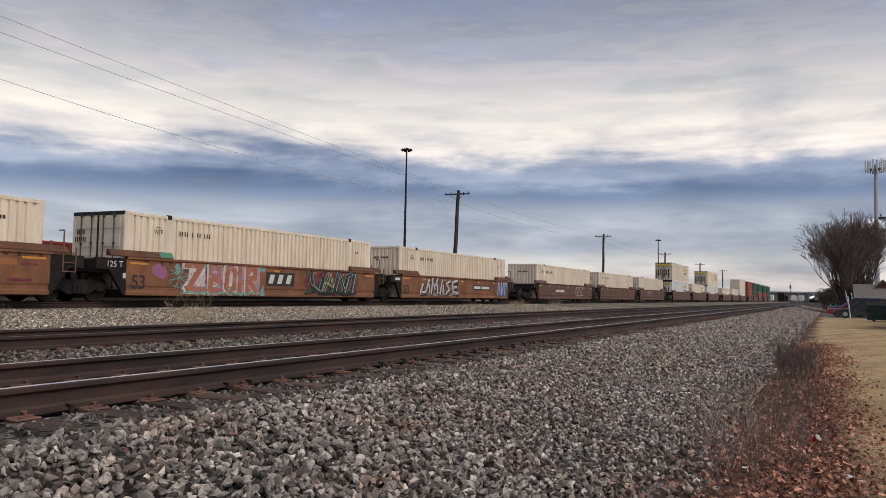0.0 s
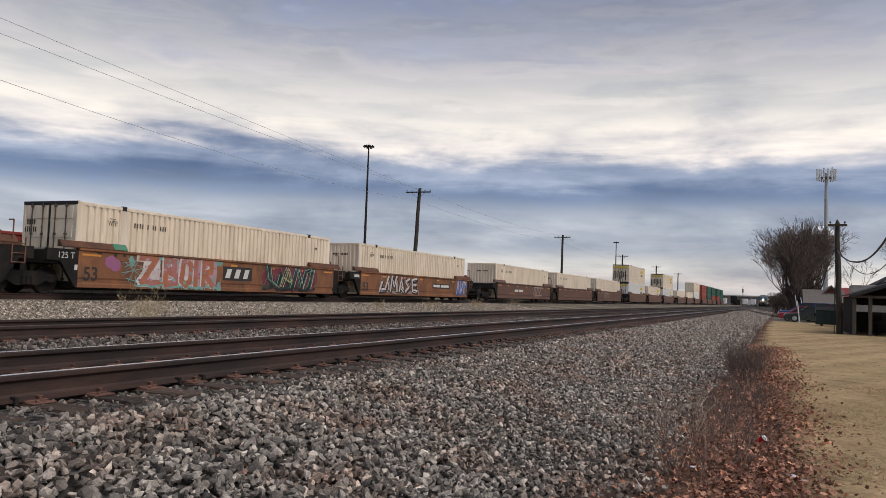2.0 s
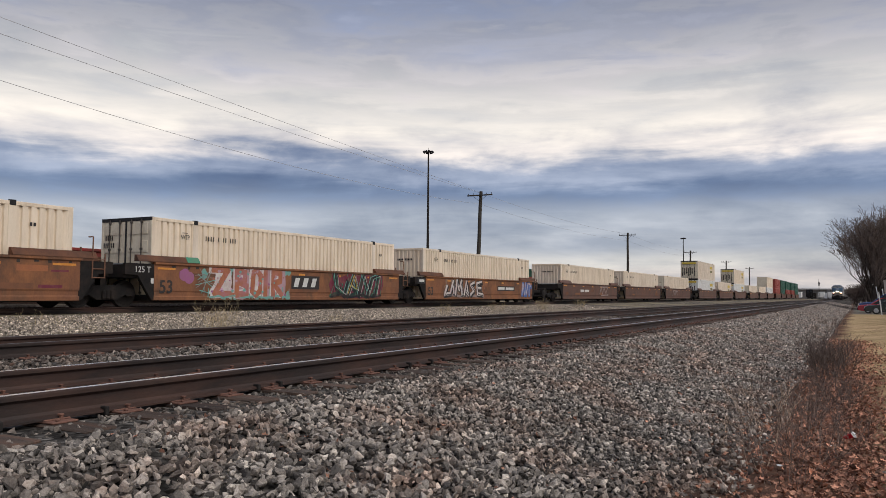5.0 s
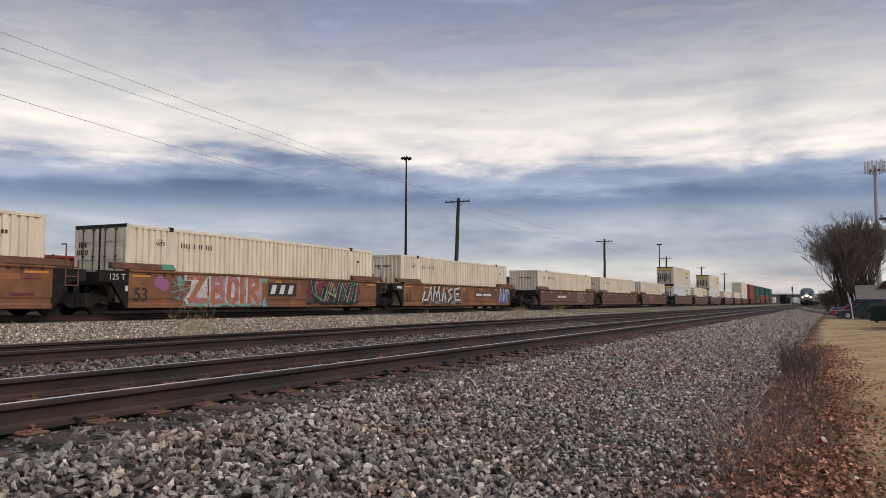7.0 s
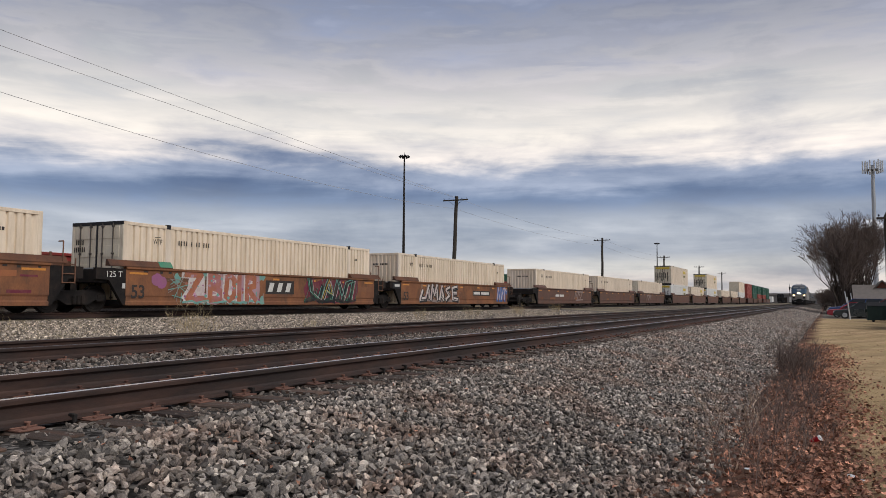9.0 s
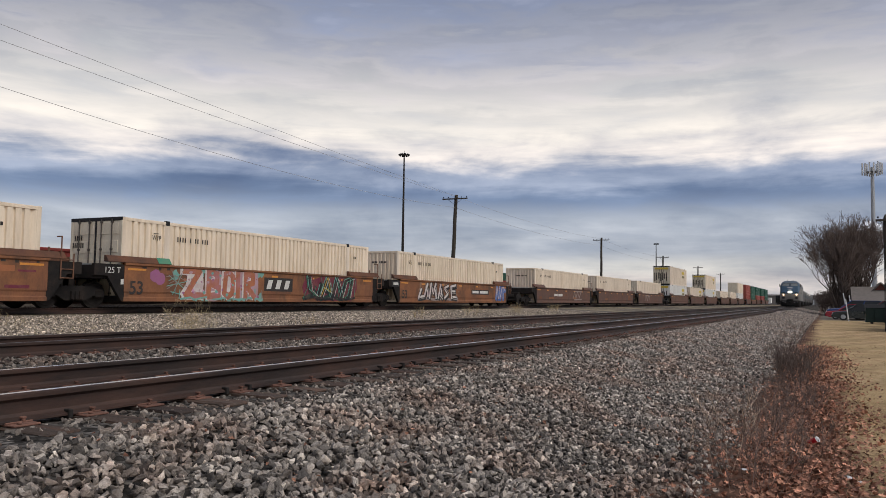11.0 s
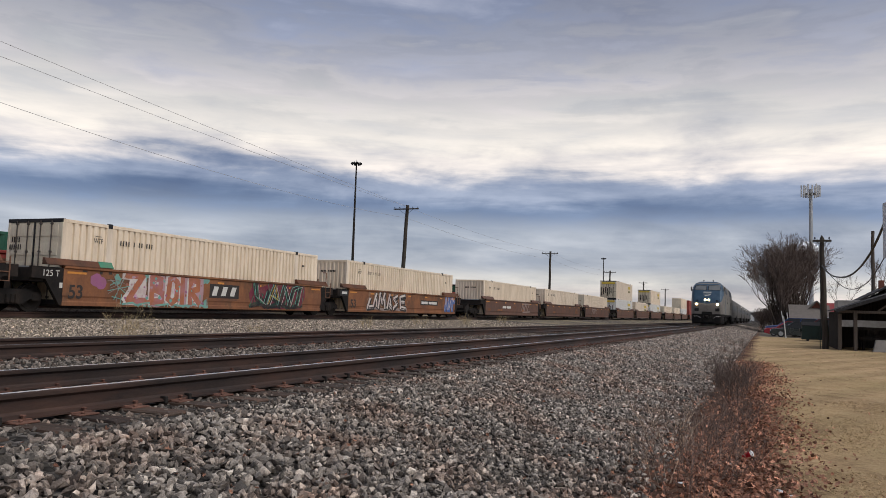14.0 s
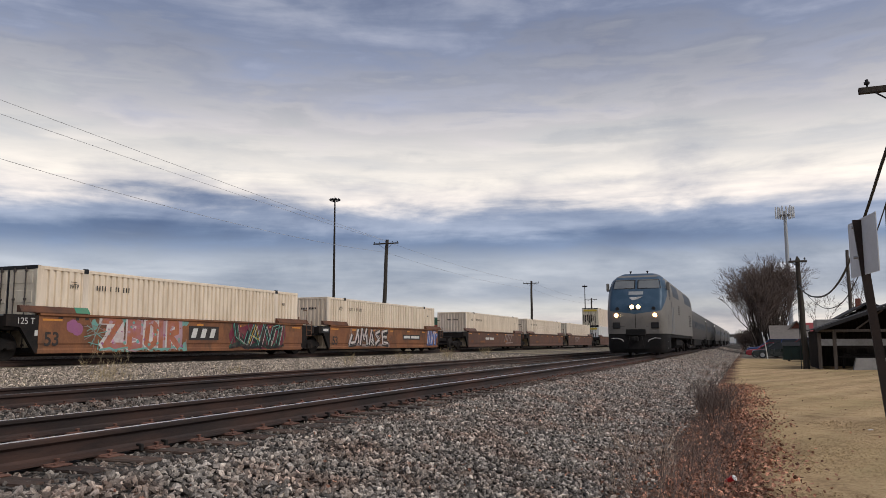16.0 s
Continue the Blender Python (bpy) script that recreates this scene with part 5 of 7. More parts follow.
M["wire_grey"] = surf("dull_grey_wire", (.40, .40, .41), (.32, .32, .33), 5, 0.6, bump=0)
YP = [(-32.8, 15.6), (-32.85, 68.5), (-32.4, 123.5), (-32.4, 176.7), (-32.4, 229.8), (-32.4, 283)]
for k, (x, y) in enumerate(YP):
    utility_pole(x, y, 0, 10.85 if k else 12.2, (10.45 if k else 11.8,), "weathered timber pole with a crossarm beside the yard", lean=.42 if k == 1 else .05, r=.2, mat="pole_dark", arm=2.7, group="yard poles")
WIRES = [((-32.5, 15.6, 12.75), 10.75, .12), ((-32.5, 15.6, 12.0), 10.7, .22), ((-32.5, 15.6, 10.1), 9.6, .85)]
for k, (start, z, drop) in enumerate(WIRES):
    wire("overhead_wire", sag(start, (-32.5, 68.5, z), drop), .012, "thin grey overhead wire strung between the yard poles", "wire_grey")
    for (x0, y0), (x1, y1) in zip(YP[1:3], YP[2:4]):
        if k:
            wire("overhead_wire", sag((-32.5, y0, z), (-32.5, y1, z), .5), .012, "thin grey overhead wire strung between the yard poles", "wire_grey")


def light_mast(x, y, h):
    p = thing("light_mast", pose(x, y, 0), "tall slender yard light mast with a ring of floodlights", "light mast", "yard light masts")
    part("shaft", Build().tube((0, 0, 0), (0, 0, h), .34, .14, 14), M["wheel"], p, smooth=True)
    part("ring", Build().tube((0, 0, h - .35), (0, 0, h - .25), .55, .55, 18), M["wheel"], p)
    for k in range(8):
        a = k * math.pi / 4
        cx, cy = math.cos(a), math.sin(a)
        part("floodlight", Build().tube((cx * .5, cy * .5, h - .3), (cx * .78, cy * .78, h - .3), .05, .05, 6).tube((cx * .75, cy * .75, h - .18), (cx * 1.05, cy * 1.05, h - .52), .14, .26, 10), M["black"], p)
    part("tip", Build().tube((0, 0, h), (0, 0, h + .5), .05, .02, 6), M["wheel"], p)
    return p


light_mast(-76.7, 137, 30.2)
light_mast(-62.1, 324.1, 24.7)


def cell_tower(x, y, h):
    p = thing("cell_tower", pose(x, y, -.78), "tall grey steel monopole crowned with antenna panels", "cell tower")
    part("shaft", Build().tube((0, 0, 0), (0, 0, h), .55, .34, 18), M["steel"], p, smooth=True)
    for a in range(3):
        t = a * 2 * math.pi / 3 + .4
        u, w = Vector((math.cos(t), math.sin(t), 0)), Vector((-math.sin(t), math.cos(t), 0))
        part("arm", Build().tube((0, 0, h - 1.0), u * 1.35 + Vector((0, 0, h - 1.0)), .08, n=6).tube(u * 1.35 - w * 1.25 + Vector((0, 0, h - 1.0)), u * 1.35 + w * 1.25 + Vector((0, 0, h - 1.0)), .07, n=6), M["steel"], p)
        for k in range(4):
            c = u * 1.45 + w * (-1.2 + .8 * k)
            part("antenna", Build().box(c.x - .15, c.x + .15, c.y - .15, c.y + .15, h - 1.7, h + .8 + .2 * (k % 2), c=.05), M["antenna"], p, "pale antenna panel")
    part("platform", Build().tube((0, 0, h - 1.2), (0, 0, h - 1.0), 1.0, 1.3, 14), M["steel"], p)
    return p


M["antenna"] = surf("pale_antenna_plastic", (.58, .58, .57), (.46, .46, .46), 2, 0.5, bump=0.02)
cell_tower(9.4, 186.8, 30.6)


def water_tower(x, y):
    p = thing("water_tower", pose(x, y, -.78), "pale blue spheroid water tower far beyond the trees", "water tower")
    rings = []
    for r, z in ((2.2, 0), (1.6, 4), (1.5, 24), (2.6, 28), (5.2, 31.2), (6.1, 33.6), (6.0, 35), (5.2, 36.9), (3.4, 38.4), (1.2, 39.1), (.1, 39.2)):
        rings.append([(r * math.cos(t), r * math.sin(t), z) for t in (2 * math.pi * i / 28 for i in range(28))])
    part("tank", Build().loft(rings), M["tank"], p, smooth=True)
    part("catwalk", Build().tube((0, 0, 33.4), (0, 0, 33.7), 6.5, 6.5, 28), M["steel"], p)


M["tank"] = surf("pale_tank_paint", (.78, .82, .86), (.70, .74, .78), .4, 0.5, bump=0.02)
water_tower(18.0, 399.6)

# lineside telephone poles on the lawn and their sagging cables
utility_pole(3.14, 48, -.775, 5.35, (5.22,), "short dark lineside pole with a crossarm on the lawn", lean=-.16, r=.15, mat="pole_dark", arm=.95, pointed=True, group="lineside poles")
utility_pole(3.34, 16.5, -.775, 5.70, (5.46,), "dark timber lineside pole with a pointed top and insulators", lean=-.42, r=.15, mat="pole_dark", arm=1.25, pointed=True, group="lineside poles")
utility_pole(9.5, 60, -.78, 10.1, (), "plain grey timber pole behind the signs", r=.16, mat="pole_wood", group="lineside poles")
utility_pole(8.0, 70, -.78, 8.1, (), "plain grey timber pole behind the shed", r=.15, mat="pole_wood", group="lineside poles")
w1 = [(2.98, 48, 3.85), (2.99, 44.3, 3.28), (3.0, 38.9, 2.74), (3.0, 32.3, 2.48), (3.0, 26.5, 2.85), (3.0, 21.2, 3.95), (2.98, 18.2, 4.6), (2.95, 16.5, 4.72), (3.4, 13.5, 4.95), (6, 2, 5.4)]
w2 = [(3.0, 47.9, 3.9), (3.3, 44.5, 2.95), (3.3, 37.1, 2.14), (3.3, 30.7, 2.08), (3.3, 26.0, 2.66), (3.3, 22.4, 3.42), (3.25, 19, 4.24), (3.2, 16.7, 4.72), (3.8, 13.5, 4.8), (6.4, 2, 5.1)]
wire("telephone_cable", smooth_line(w1, 8), .034, "thick twisted black cable sagging between the lineside poles", n=6)
wire("telephone_cable", smooth_line(w2, 8), .016, "thin black cable sagging between the lineside poles")
wire("guy_wire", [(2.9, 47.9, 3.9), (2.86, 47.8, -.77)], .022, "black wire conduit running down a lineside pole")


def sign_post():
    p = thing("sign_post", pose(1.125, 6.6, -.775), "dark steel signpost carrying a blank pale panel", "sign post")
    h = 2.385
    lean = -.215
    b = Build()
    b.loft([[(lean * f + dx, dy, h * f) for dx, dy in ((-.03, -.018), (.03, -.018), (.03, .018), (.018, .018), (.018, -.004), (-.018, -.004), (-.018, .018), (-.03, .018))] for f in (0, 1)])
    part("post", b, M["post_brown"], p)
    pan = Build()
    x0, x1, y0, y1 = -.245, -.13, .28, -.30
    pan.add([(x0, y0, 1.96), (x1, y1, 1.97), (x1, y1, 2.40), (x0, y0, 2.39), (x0 + .006, y0, 1.96), (x1 + .006, y1, 1.97), (x1 + .006, y1, 2.40), (x0 + .006, y0, 2.39)],
            [(0, 1, 2, 3), (7, 6, 5, 4), (0, 4, 5, 1), (1, 5, 6, 2), (2, 6, 7, 3), (3, 7, 4, 0)])
    part("panel", pan, M["panel_white"], p, "blank pale metal panel")
    for z in (2.1, 2.33):
        part("bolt", Build().tube((lean * .9 - .06, 0, z), (lean * .9 + .04, 0, z), .012, n=8), M["steel"], p)


M["post_brown"] = surf("dark_rusted_post", (.045, .032, .027), (.025, .02, .018), 6, 0.75, 0.2, 0.15, 60)
M["panel_white"] = surf("weathered_white_panel", (.62, .63, .64), (.52, .53, .54), 4, 0.55, bump=0.03, dirt=(.4, .38, .35), dirt_amount=.3)
sign_post()


# ---- shed, signs and buildings beyond the lawn ----
M["tyre"] = surf("black_tyre_rubber", (.02, .02, .02), (.03, .03, .03), 6, 0.85, bump=0.1)
def open_shed():
    p = thing("open_shed", pose(0, 47, -.775), "dark open-fronted timber pole shed with a gable roof", "shed")
    x0, x1, xm, eave, peak = 3.72, 13.0, 8.4, 2.14, 3.86
    D = 7.0
    for s, (xa, xb) in ((-1, (x0 - .15, xm)), (1, (xm, x1 + .15))):
        za, zb = (eave, peak) if s < 0 else (peak, eave)
        part("roof", Build().prism([(xa, za), (xb, zb), (xb, zb + .05), (xa, za + .05)], "y", -.5, D), M["roofing"], p)
        part("fascia", Build().prism([(xa, za - .14), (xb, zb - .14), (xb, zb - .002), (xa, za - .002)], "y", -.5, -.45), M["roofing"], p)
    for x in (x0 + .05, 4.52, 7.1, 9.9, x1 - .05):
        hz = eave + (peak - eave) * (1 - abs(x - xm) / (xm - x0)) - .2
        part("post", Build().box(x - .09, x + .09, -.1, .1, 0, min(hz, 2.15), c=.01), M["pole_wood"], p)
    part("tie_beam", Build().box(x0, x1, -.08, .06, 2.0, 2.15, c=.01), M["pole_wood"], p)
    for xa, xb in ((5.6, 6.9), (11.2, 9.9)):
        part("strut", Build().tube((xa, 0, 2.15), (xb, 0, 3.15), .06, n=4), M["pole_wood"], p)
    part("king_post", Build().box(xm - .07, xm + .07, -.06, .06, 2.15, 3.66), M["pole_wood"], p)
    for k in range(28):
        y = .1 + k * .245
        part("board", Build().box(x0, x0 + (.03 if k % 2 else .036), y, y + .246, 0, 2.1), M["shed_wood"], p)
    for k in range(37):
        x = x0 + .05 + k * .25
        part("board", Build().box(x, x + .252, D - .1, D - (.07 if k % 2 else .064), 0, 1.25), M["shed_wood"], p)
        hz = eave + (peak - eave) * (1 - abs(x + .12 - xm) / (xm - x0)) - .06
        part("board", Build().box(x, x + .252, D - .1, D - (.07 if k % 2 else .064), 1.66, max(2.05, hz)), M["shed_wood"], p)
    for z in (.62, 1.12):
        part("rail", Build().box(4.6, x1, 1.0, 1.06, z, z + .09), M["shed_wood"], p)


open_shed()
tagged(part("concrete_barrier", Build().prism([(5.3, 0), (5.45, .62), (7.5, .62), (7.6, 0)], "y", -.1, .35), M["concrete"], at=pose(0, 46.6, -.775)), "pale weathered concrete barrier before the shed", "barrier")
tagged(part("workbench", Build().box(5.0, 9.6, 2.2, 2.9, .75, .82, c=.01).box(5.1, 5.2, 2.3, 2.8, 0, .75).box(9.4, 9.5, 2.3, 2.8, 0, .75).box(7.2, 7.3, 2.3, 2.8, 0, .75), M["shed_wood"], at=pose(0, 47, -.775)), "dark timber workbench inside the open shed", "workbench")
for x, y, z in ((6.6, 2.5, .82), (7.4, 2.5, .82), (5.6, 2.5, .82)):
    tagged(part("crate", Build().box(-.3, .3, -.22, .22, 0, .35, c=.02).box(-.32, .32, -.24, .24, .3, .36, c=.01), M["shed_wood"], at=pose(x, 47 + y, z - .775)), "dark wooden crate on the bench in the shed", "crate", "crates in the shed")


def back_house():
    p = thing("dark_roofed_house", pose(.6, 63, -.78), "dark house with a steep roof behind the shed", "house")
    part("wall", Build().prism([(5.6, 0), (5.6, 2.9), (7.8, 4.0), (10, 2.9), (10, 0)], "y", 0, 6), M["shed_wood"], p)
    for s in (-1, 1):
        part("roof", Build().prism([(7.8, 4.25), (7.8 + s * 2.6, 2.8), (7.8 + s * 2.6, 2.92), (7.8, 4.38)], "y", -.5, 6.5), M["roofing"], p)
    part("chimney", Build().box(7.2, 7.55, 2, 2.4, 3.6, 4.7, c=.02), M["brick"], p)


M["brick"] = surf("dull_red_brick", (.22, .085, .06), (.14, .06, .045), 9, 0.9, bump=0.3, bscale=30)
back_house()
tb = thing("box_trailer", pose(0, 56.5, -.78), "dull grey box trailer standing behind the shed", "trailer")
part("box", Build().box(4.4, 12.5, 0, 2.4, .75, 2.95, c=.03), M["concrete"], tb)
for x in (5.6, 10.6, 11.6):
    part("wheel", Build().tube((x, 0, .42), (x, .3, .42), .42, .42, 16), M["tyre"], tb)


def billboard(name, z0, z1, face, x0=6.26, w=2.9, label=""):
    p = thing(name, pose(x0, 40, -.775), label, "sign")
    part("frame", Build().box(0, w, -.05, .1, z0, z1, c=.05), M[face], p)
    part("trim", Build().box(-.04, w + .04, -.02, .07, z0 - .04, z1 + .04, c=.04), M["sign_grey"], p)
    for x in (.2, .55, 1.1, 1.5, 2.6):
        part("post", Build().box(x - .06, x + .06, .1, .24, 0, z1 - .1, c=.01), M["post_wood"], p)
    return p


M["sign_grey"] = surf("weathered_sign_metal", (.20, .20, .205), (.14, .14, .145), 3, 0.6, bump=0.05)
M["sign_dark"] = surf("dark_brown_sign_face", (.040, .034, .033), (.03, .026, .025), 2, 0.5, bump=0.02)
M["sign_mauve"] = surf("grey_sign_face", (.18, .15, .15), (.10, .09, .09), 1.2, 0.5, bump=0.02)
M["sign_blue"] = surf("pale_blue_sign_face", (.18, .34, .40), (.14, .27, .33), 1.2, 0.5, bump=0.02)
M["sign_teal"] = surf("pale_teal_sign_face", (.42, .58, .56), (.34, .5, .48), 1.2, 0.5, bump=0.02)
M["post_wood"] = surf("brown_sign_posts", (.075, .048, .036), (.045, .03, .025), 4, 0.85, bump=0.3, bscale=20, stretch=(4, 4, .4))
low = billboard("brewery_billboard", 1.80, 3.28, "sign_dark", label="dark billboard with white lettering on timber posts")
for words, z in (("AMERICA'S", 2.72), ("OLDEST", 2.42), ("BREWERY.", 2.12)):
    lettering(words, .2, M["stencil_white"], low, (.24, -.056, z), FRONT, stretch=.60, bold=.004)
part("rule", Build().box(.24, 1.0, -.056, -.05, 1.96, 1.98), M["stencil_white"], low)
star = Build()
for k in range(12):
    a = k * math.pi / 6
    star.prism([(1.55 + .07 * math.cos(a - .15), 2.92 + .07 * math.sin(a - .15)), (1.55 + .3 * math.cos(a), 2.92 + .3 * math.sin(a)), (1.55 + .07 * math.cos(a + .15), 2.92 + .07 * math.sin(a + .15))], "y", -.056 - .0002 * k, -.05)
part("sunburst", star, M["stencil_white"], low)
part("beer_can", Build().tube((1.55, -.06, 1.85), (1.55, -.06, 2.45), .26, .26, 18).tube((1.55, -.06, 2.45), (1.55, -.06, 2.52), .26, .2, 18), M["antenna"], low, "pale can picture")
high = billboard("roadside_billboard", 3.75, 5.2, "sign_mauve", label="grey and pale blue billboard above the dark one")
part("blue_band", Build().prism([(.02, 3.77), (2.88, 3.77), (2.88, 4.3), (1.2, 4.22), (.3, 4.0)], "y", -.056, -.05), M["sign_blue"], high)
part("picture_panel", Build().box(.42, 2.4, -.066, -.05, 4.30, 4.95, c=.006), M["black"], high)
part("picture_face", Build().box(.52, 2.3, -.072, -.064, 4.38, 4.88), M["antenna"], high)
part("teal_box", Build().box(.62, 1.9, -.077, -.071, 4.44, 4.72), M["sign_teal"], high)
for k, (a, c) in enumerate(((.68, 1.0), (1.06, 1.5), (1.56, 1.82))):
    part("unreadable_mark", Build().box(a, c, -.081, -.076, 4.5, 4.66), M["sign_blue"], high)
part("unreadable_mark", Build().box(.7, 1.8, -.077, -.071, 4.78, 4.82), M["stencil_black"], high)
part("dark_tab", Build().box(1.3, 1.9, -.062, -.055, 3.84, 4.0), M["g_blue"], high)


def simple_house(x0, x1, y, depth, wall_h, peak, wall_mat, roof_mat, label, windows=(), ridge="x", name="house"):
    p = thing(name, pose(0, y, -.78), label, "house")
    if ridge == "x":
        part("wall", Build().box(x0, x1, 0, depth, 0, wall_h), M[wall_mat], p)
        for a, b_ in ((-.4, depth / 2), (depth + .4, depth / 2)):
            za = wall_h - .1
            part("roof", Build().prism([(a, za), (b_, peak), (b_, peak + .14), (a, za + .14)], "x", x0 - .3, x1 + .3), M[roof_mat], p)
        for xx in (x0, x1 - .1):
            part("gable", Build().prism([(0, wall_h), (depth / 2, peak - .02), (depth, wall_h)], "x", xx, xx + .1), M[wall_mat], p)
    else:
        xm = (x0 + x1) / 2
        part("wall", Build().prism([(x0, 0), (x0, wall_h), (xm, peak), (x1, wall_h), (x1, 0)], "y", 0, depth), M[wall_mat], p)
        for s, xe in ((-1, x0 - .3), (1, x1 + .3)):
            za = wall_h - .1
            part("roof", Build().prism([(xm, peak + .02), (xe, za), (xe, za + .14), (xm, peak + .16)], "y", -.4, depth + .4), M[roof_mat], p)
    for xa, xb, za, zb in windows:
        w = part("window", Build().box(xa - .07, xb + .07, -.05, .0, za - .07, zb + .07, c=.01), M["panel_white"], p)
        part("pane", Build().box(xa, xb, -.06, -.045, za, zb), M["glass_dark"], w)
    return p


M["siding_tan"] = surf("tan_siding", (.42, .33, .21), (.34, .27, .17), 1.5, 0.8, bump=0.1)
M["siding_grey"] = surf("grey_siding", (.22, .205, .19), (.16, .15, .14), 1.5, 0.8, bump=0.1)
M["roof_taupe"] = surf("taupe_roof_shingle", (.17, .15, .135), (.12, .105, .095), 3, 0.9, bump=0.3)
M["roof_red"] = surf("red_roof_metal", (.27, .045, .045), (.20, .04, .04), 1.5, 0.55, bump=0.08)
simple_house(3.0, 6.9, 100, 8, 1.7, 3.4, "siding_grey", "roof_taupe", "low grey garage with a taupe shingle roof", ridge="x", name="garage")
simple_house(5.0, 6.6, 103, 4, 2.9, 3.9, "brick", "roof_taupe", "dull red brick outbuilding behind the garage", ridge="y", name="outbuilding")
simple_house(6.7, 10.5, 110, 7, 2.5, 3.9, "siding_tan", "roof_red", "small tan house with a red metal roof", windows=((7.4, 7.9, .8, 2.1), (8.5, 9.0, .8, 2.1)), ridge="x")
simple_house(15, 22, 130, 8, 3.2, 5.5, "siding_grey", "roof_red", "distant grey house with a red roof", ridge="x")


def car(x, y, turn, paint, label, kind="hatch"):
    """A parked car; its length lies along its own x."""
    p = thing("parked_car", pose(x, y, -.78, 0, 0, turn), label, "car", "parked cars")
    L, H = (4.5, 1.45) if kind == "hatch" else (5.1, 1.82) if kind == "suv" else (5.4, 2.05)
    W = .88
    belt = H * .60
    low = [(-L / 2, .45), (-L / 2 + .05, .30), (-L / 2 + .4, .22), (L / 2 - .4, .22), (L / 2 - .04, .32), (L / 2, .5), (L / 2 - .06, belt * .80), (L / 2 - .25, belt * .88), (L * .2, belt), (-L / 2 + .12, belt * 1.02), (-L / 2 + .02, belt * .8)]
    b = Build()
    rings = []
    for yy, k in ((-W, .94), (-W + .1, 1.0), (W - .1, 1.0), (W, .94)):
        rings.append([(px * (1 if k == 1 else .985), yy, .22 + (pz - .22) * k if pz > .5 else pz) for px, pz in low])
    b.loft(rings)
    part("body", b, M[paint], p, smooth=True)
    c0, c1 = -L / 2 + .15, L * .24
    t0, t1 = -L / 2 + (.55 if kind == "hatch" else .3), L * .05
    cab = [(c0, belt - .02), (c1, belt - .02), (t1, H - .04), (t0, H - .04)]
    part("glasshouse", Build().loft([[(px, s * (W - .06 if pz < H - .1 else W - .2), pz) for px, pz in cab] for s in (-1, 1)]), M["glass_dark"], p)
    part("roof", Build().prism([(t0 - .06, -W + .18), (t1 + .06, -W + .18), (t1 + .06, W - .18), (t0 - .06, W - .18)], "z", H - .05, H), M[paint], p)
    for px0, px1 in ((c0, t0), (c1, t1), ((c0 + c1) / 2, (t0 + t1) / 2 + .12)):
        for s in (-1, 1):
            part("pillar", Build().tube((px0, s * (W - .05), belt), (px1, s * (W - .19), H - .03), .045, n=6), M[paint], p)
    for px in (-L / 2 + .85, L / 2 - .9):
        for s in (-1, 1):
            w = part("wheel", Build().tube((px, s * (W - .2), .33), (px, s * (W + .01), .33), .33, .33, 20), M["tyre"], p)
            part("rim", Build().tube((px, s * (W + .005), .33), (px, s * (W + .02), .33), .21, .19, 16), M["steel"], w)
    for s in (-1, 1):
        part("headlight", Build().box(L / 2 - .14, L / 2 - .02, *sorted((s * .5, s * .82)), belt * .62, belt * .78, c=.03), M["antenna"], p)
        part("taillight", Build().box(-L / 2 - .01, -L / 2 + .12, *sorted((s * .55, s * .84)), belt * .7, belt * .95, c=.03), M["tail_red"], p)
    for s in (-1, 1):
        part("bumper", Build().box(*sorted((s * (L / 2 - .12), s * (L / 2 + .05))), -W + .05, W - .05, .32, .5, c=.04), M["black"], p)


M["tail_red"] = surf("red_lamp_plastic", (.35, .02, .02), (.28, .02, .02), 6, 0.25, bump=0)
for k, c in dict(car_black=(.018, .025, .025), car_red=(.28, .02, .03), car_blue=(.035, .06, .16), car_silver=(.45, .46, .48), car_white=(.7, .7, .7), car_maroon=(.10, .03, .03)).items():
    M[k] = surf(k.replace("_", "_paint_"), c, tuple(v * .88 for v in c), 1.5, 0.22, bump=0, rough2=.3, spec=.6)
car(2.75, 78.5, 180, "car_black", "dark green hatchback parked at the lawn's edge")
car(2.2, 82.5, 180, "car_red", "red car parked behind the dark hatchback")
car(2.6, 87.0, 180, "car_blue", "blue pickup parked in the gravel lot", "suv")
car(4.1, 85.0, 180, "car_silver", "silver car parked in the gravel lot")
car(6.0, 90.0, 180, "car_white", "white van parked before the garage", "van")
car(5.2, 84.0, 180, "car_maroon", "maroon pickup parked in the gravel lot", "suv")


def dumpster(x, y):
    p = thing("dumpster", pose(x, y, -.78), "dark green steel dumpster with sloping lids", "dumpster")
    b = Build().prism([(0, .12), (0, 1.15), (.25, 1.42), (1.4, 1.42), (1.6, 1.1), (1.6, .12)], "x", -1.3, 1.3)
    part("body", b, M["bin_green"], p)
    for s in (-1, 1):
        part("lid", Build().prism([(0.0, 1.17), (.26, 1.44), (1.42, 1.44), (1.42, 1.48), (.24, 1.48), (-.04, 1.2)], "x", *sorted((s * .03, s * 1.33))), M["black"], p)
        part("sleeve", Build().box(*sorted((s * 1.3, s * 1.45)), .3, 1.3, .75, .95, c=.02), M["bin_green"], p)
        for y0 in (.2, 1.35):
            part("foot", Build().box(*sorted((s * .8, s * .95)), y0, y0 + .1, 0, .12), M["black"], p)
    for xx in (-.7, -.2, .3, .8):
        part("rib", Build().box(xx - .03, xx + .03, -.04, .0, .2, 1.1, c=.008), M["bin_green"], p)


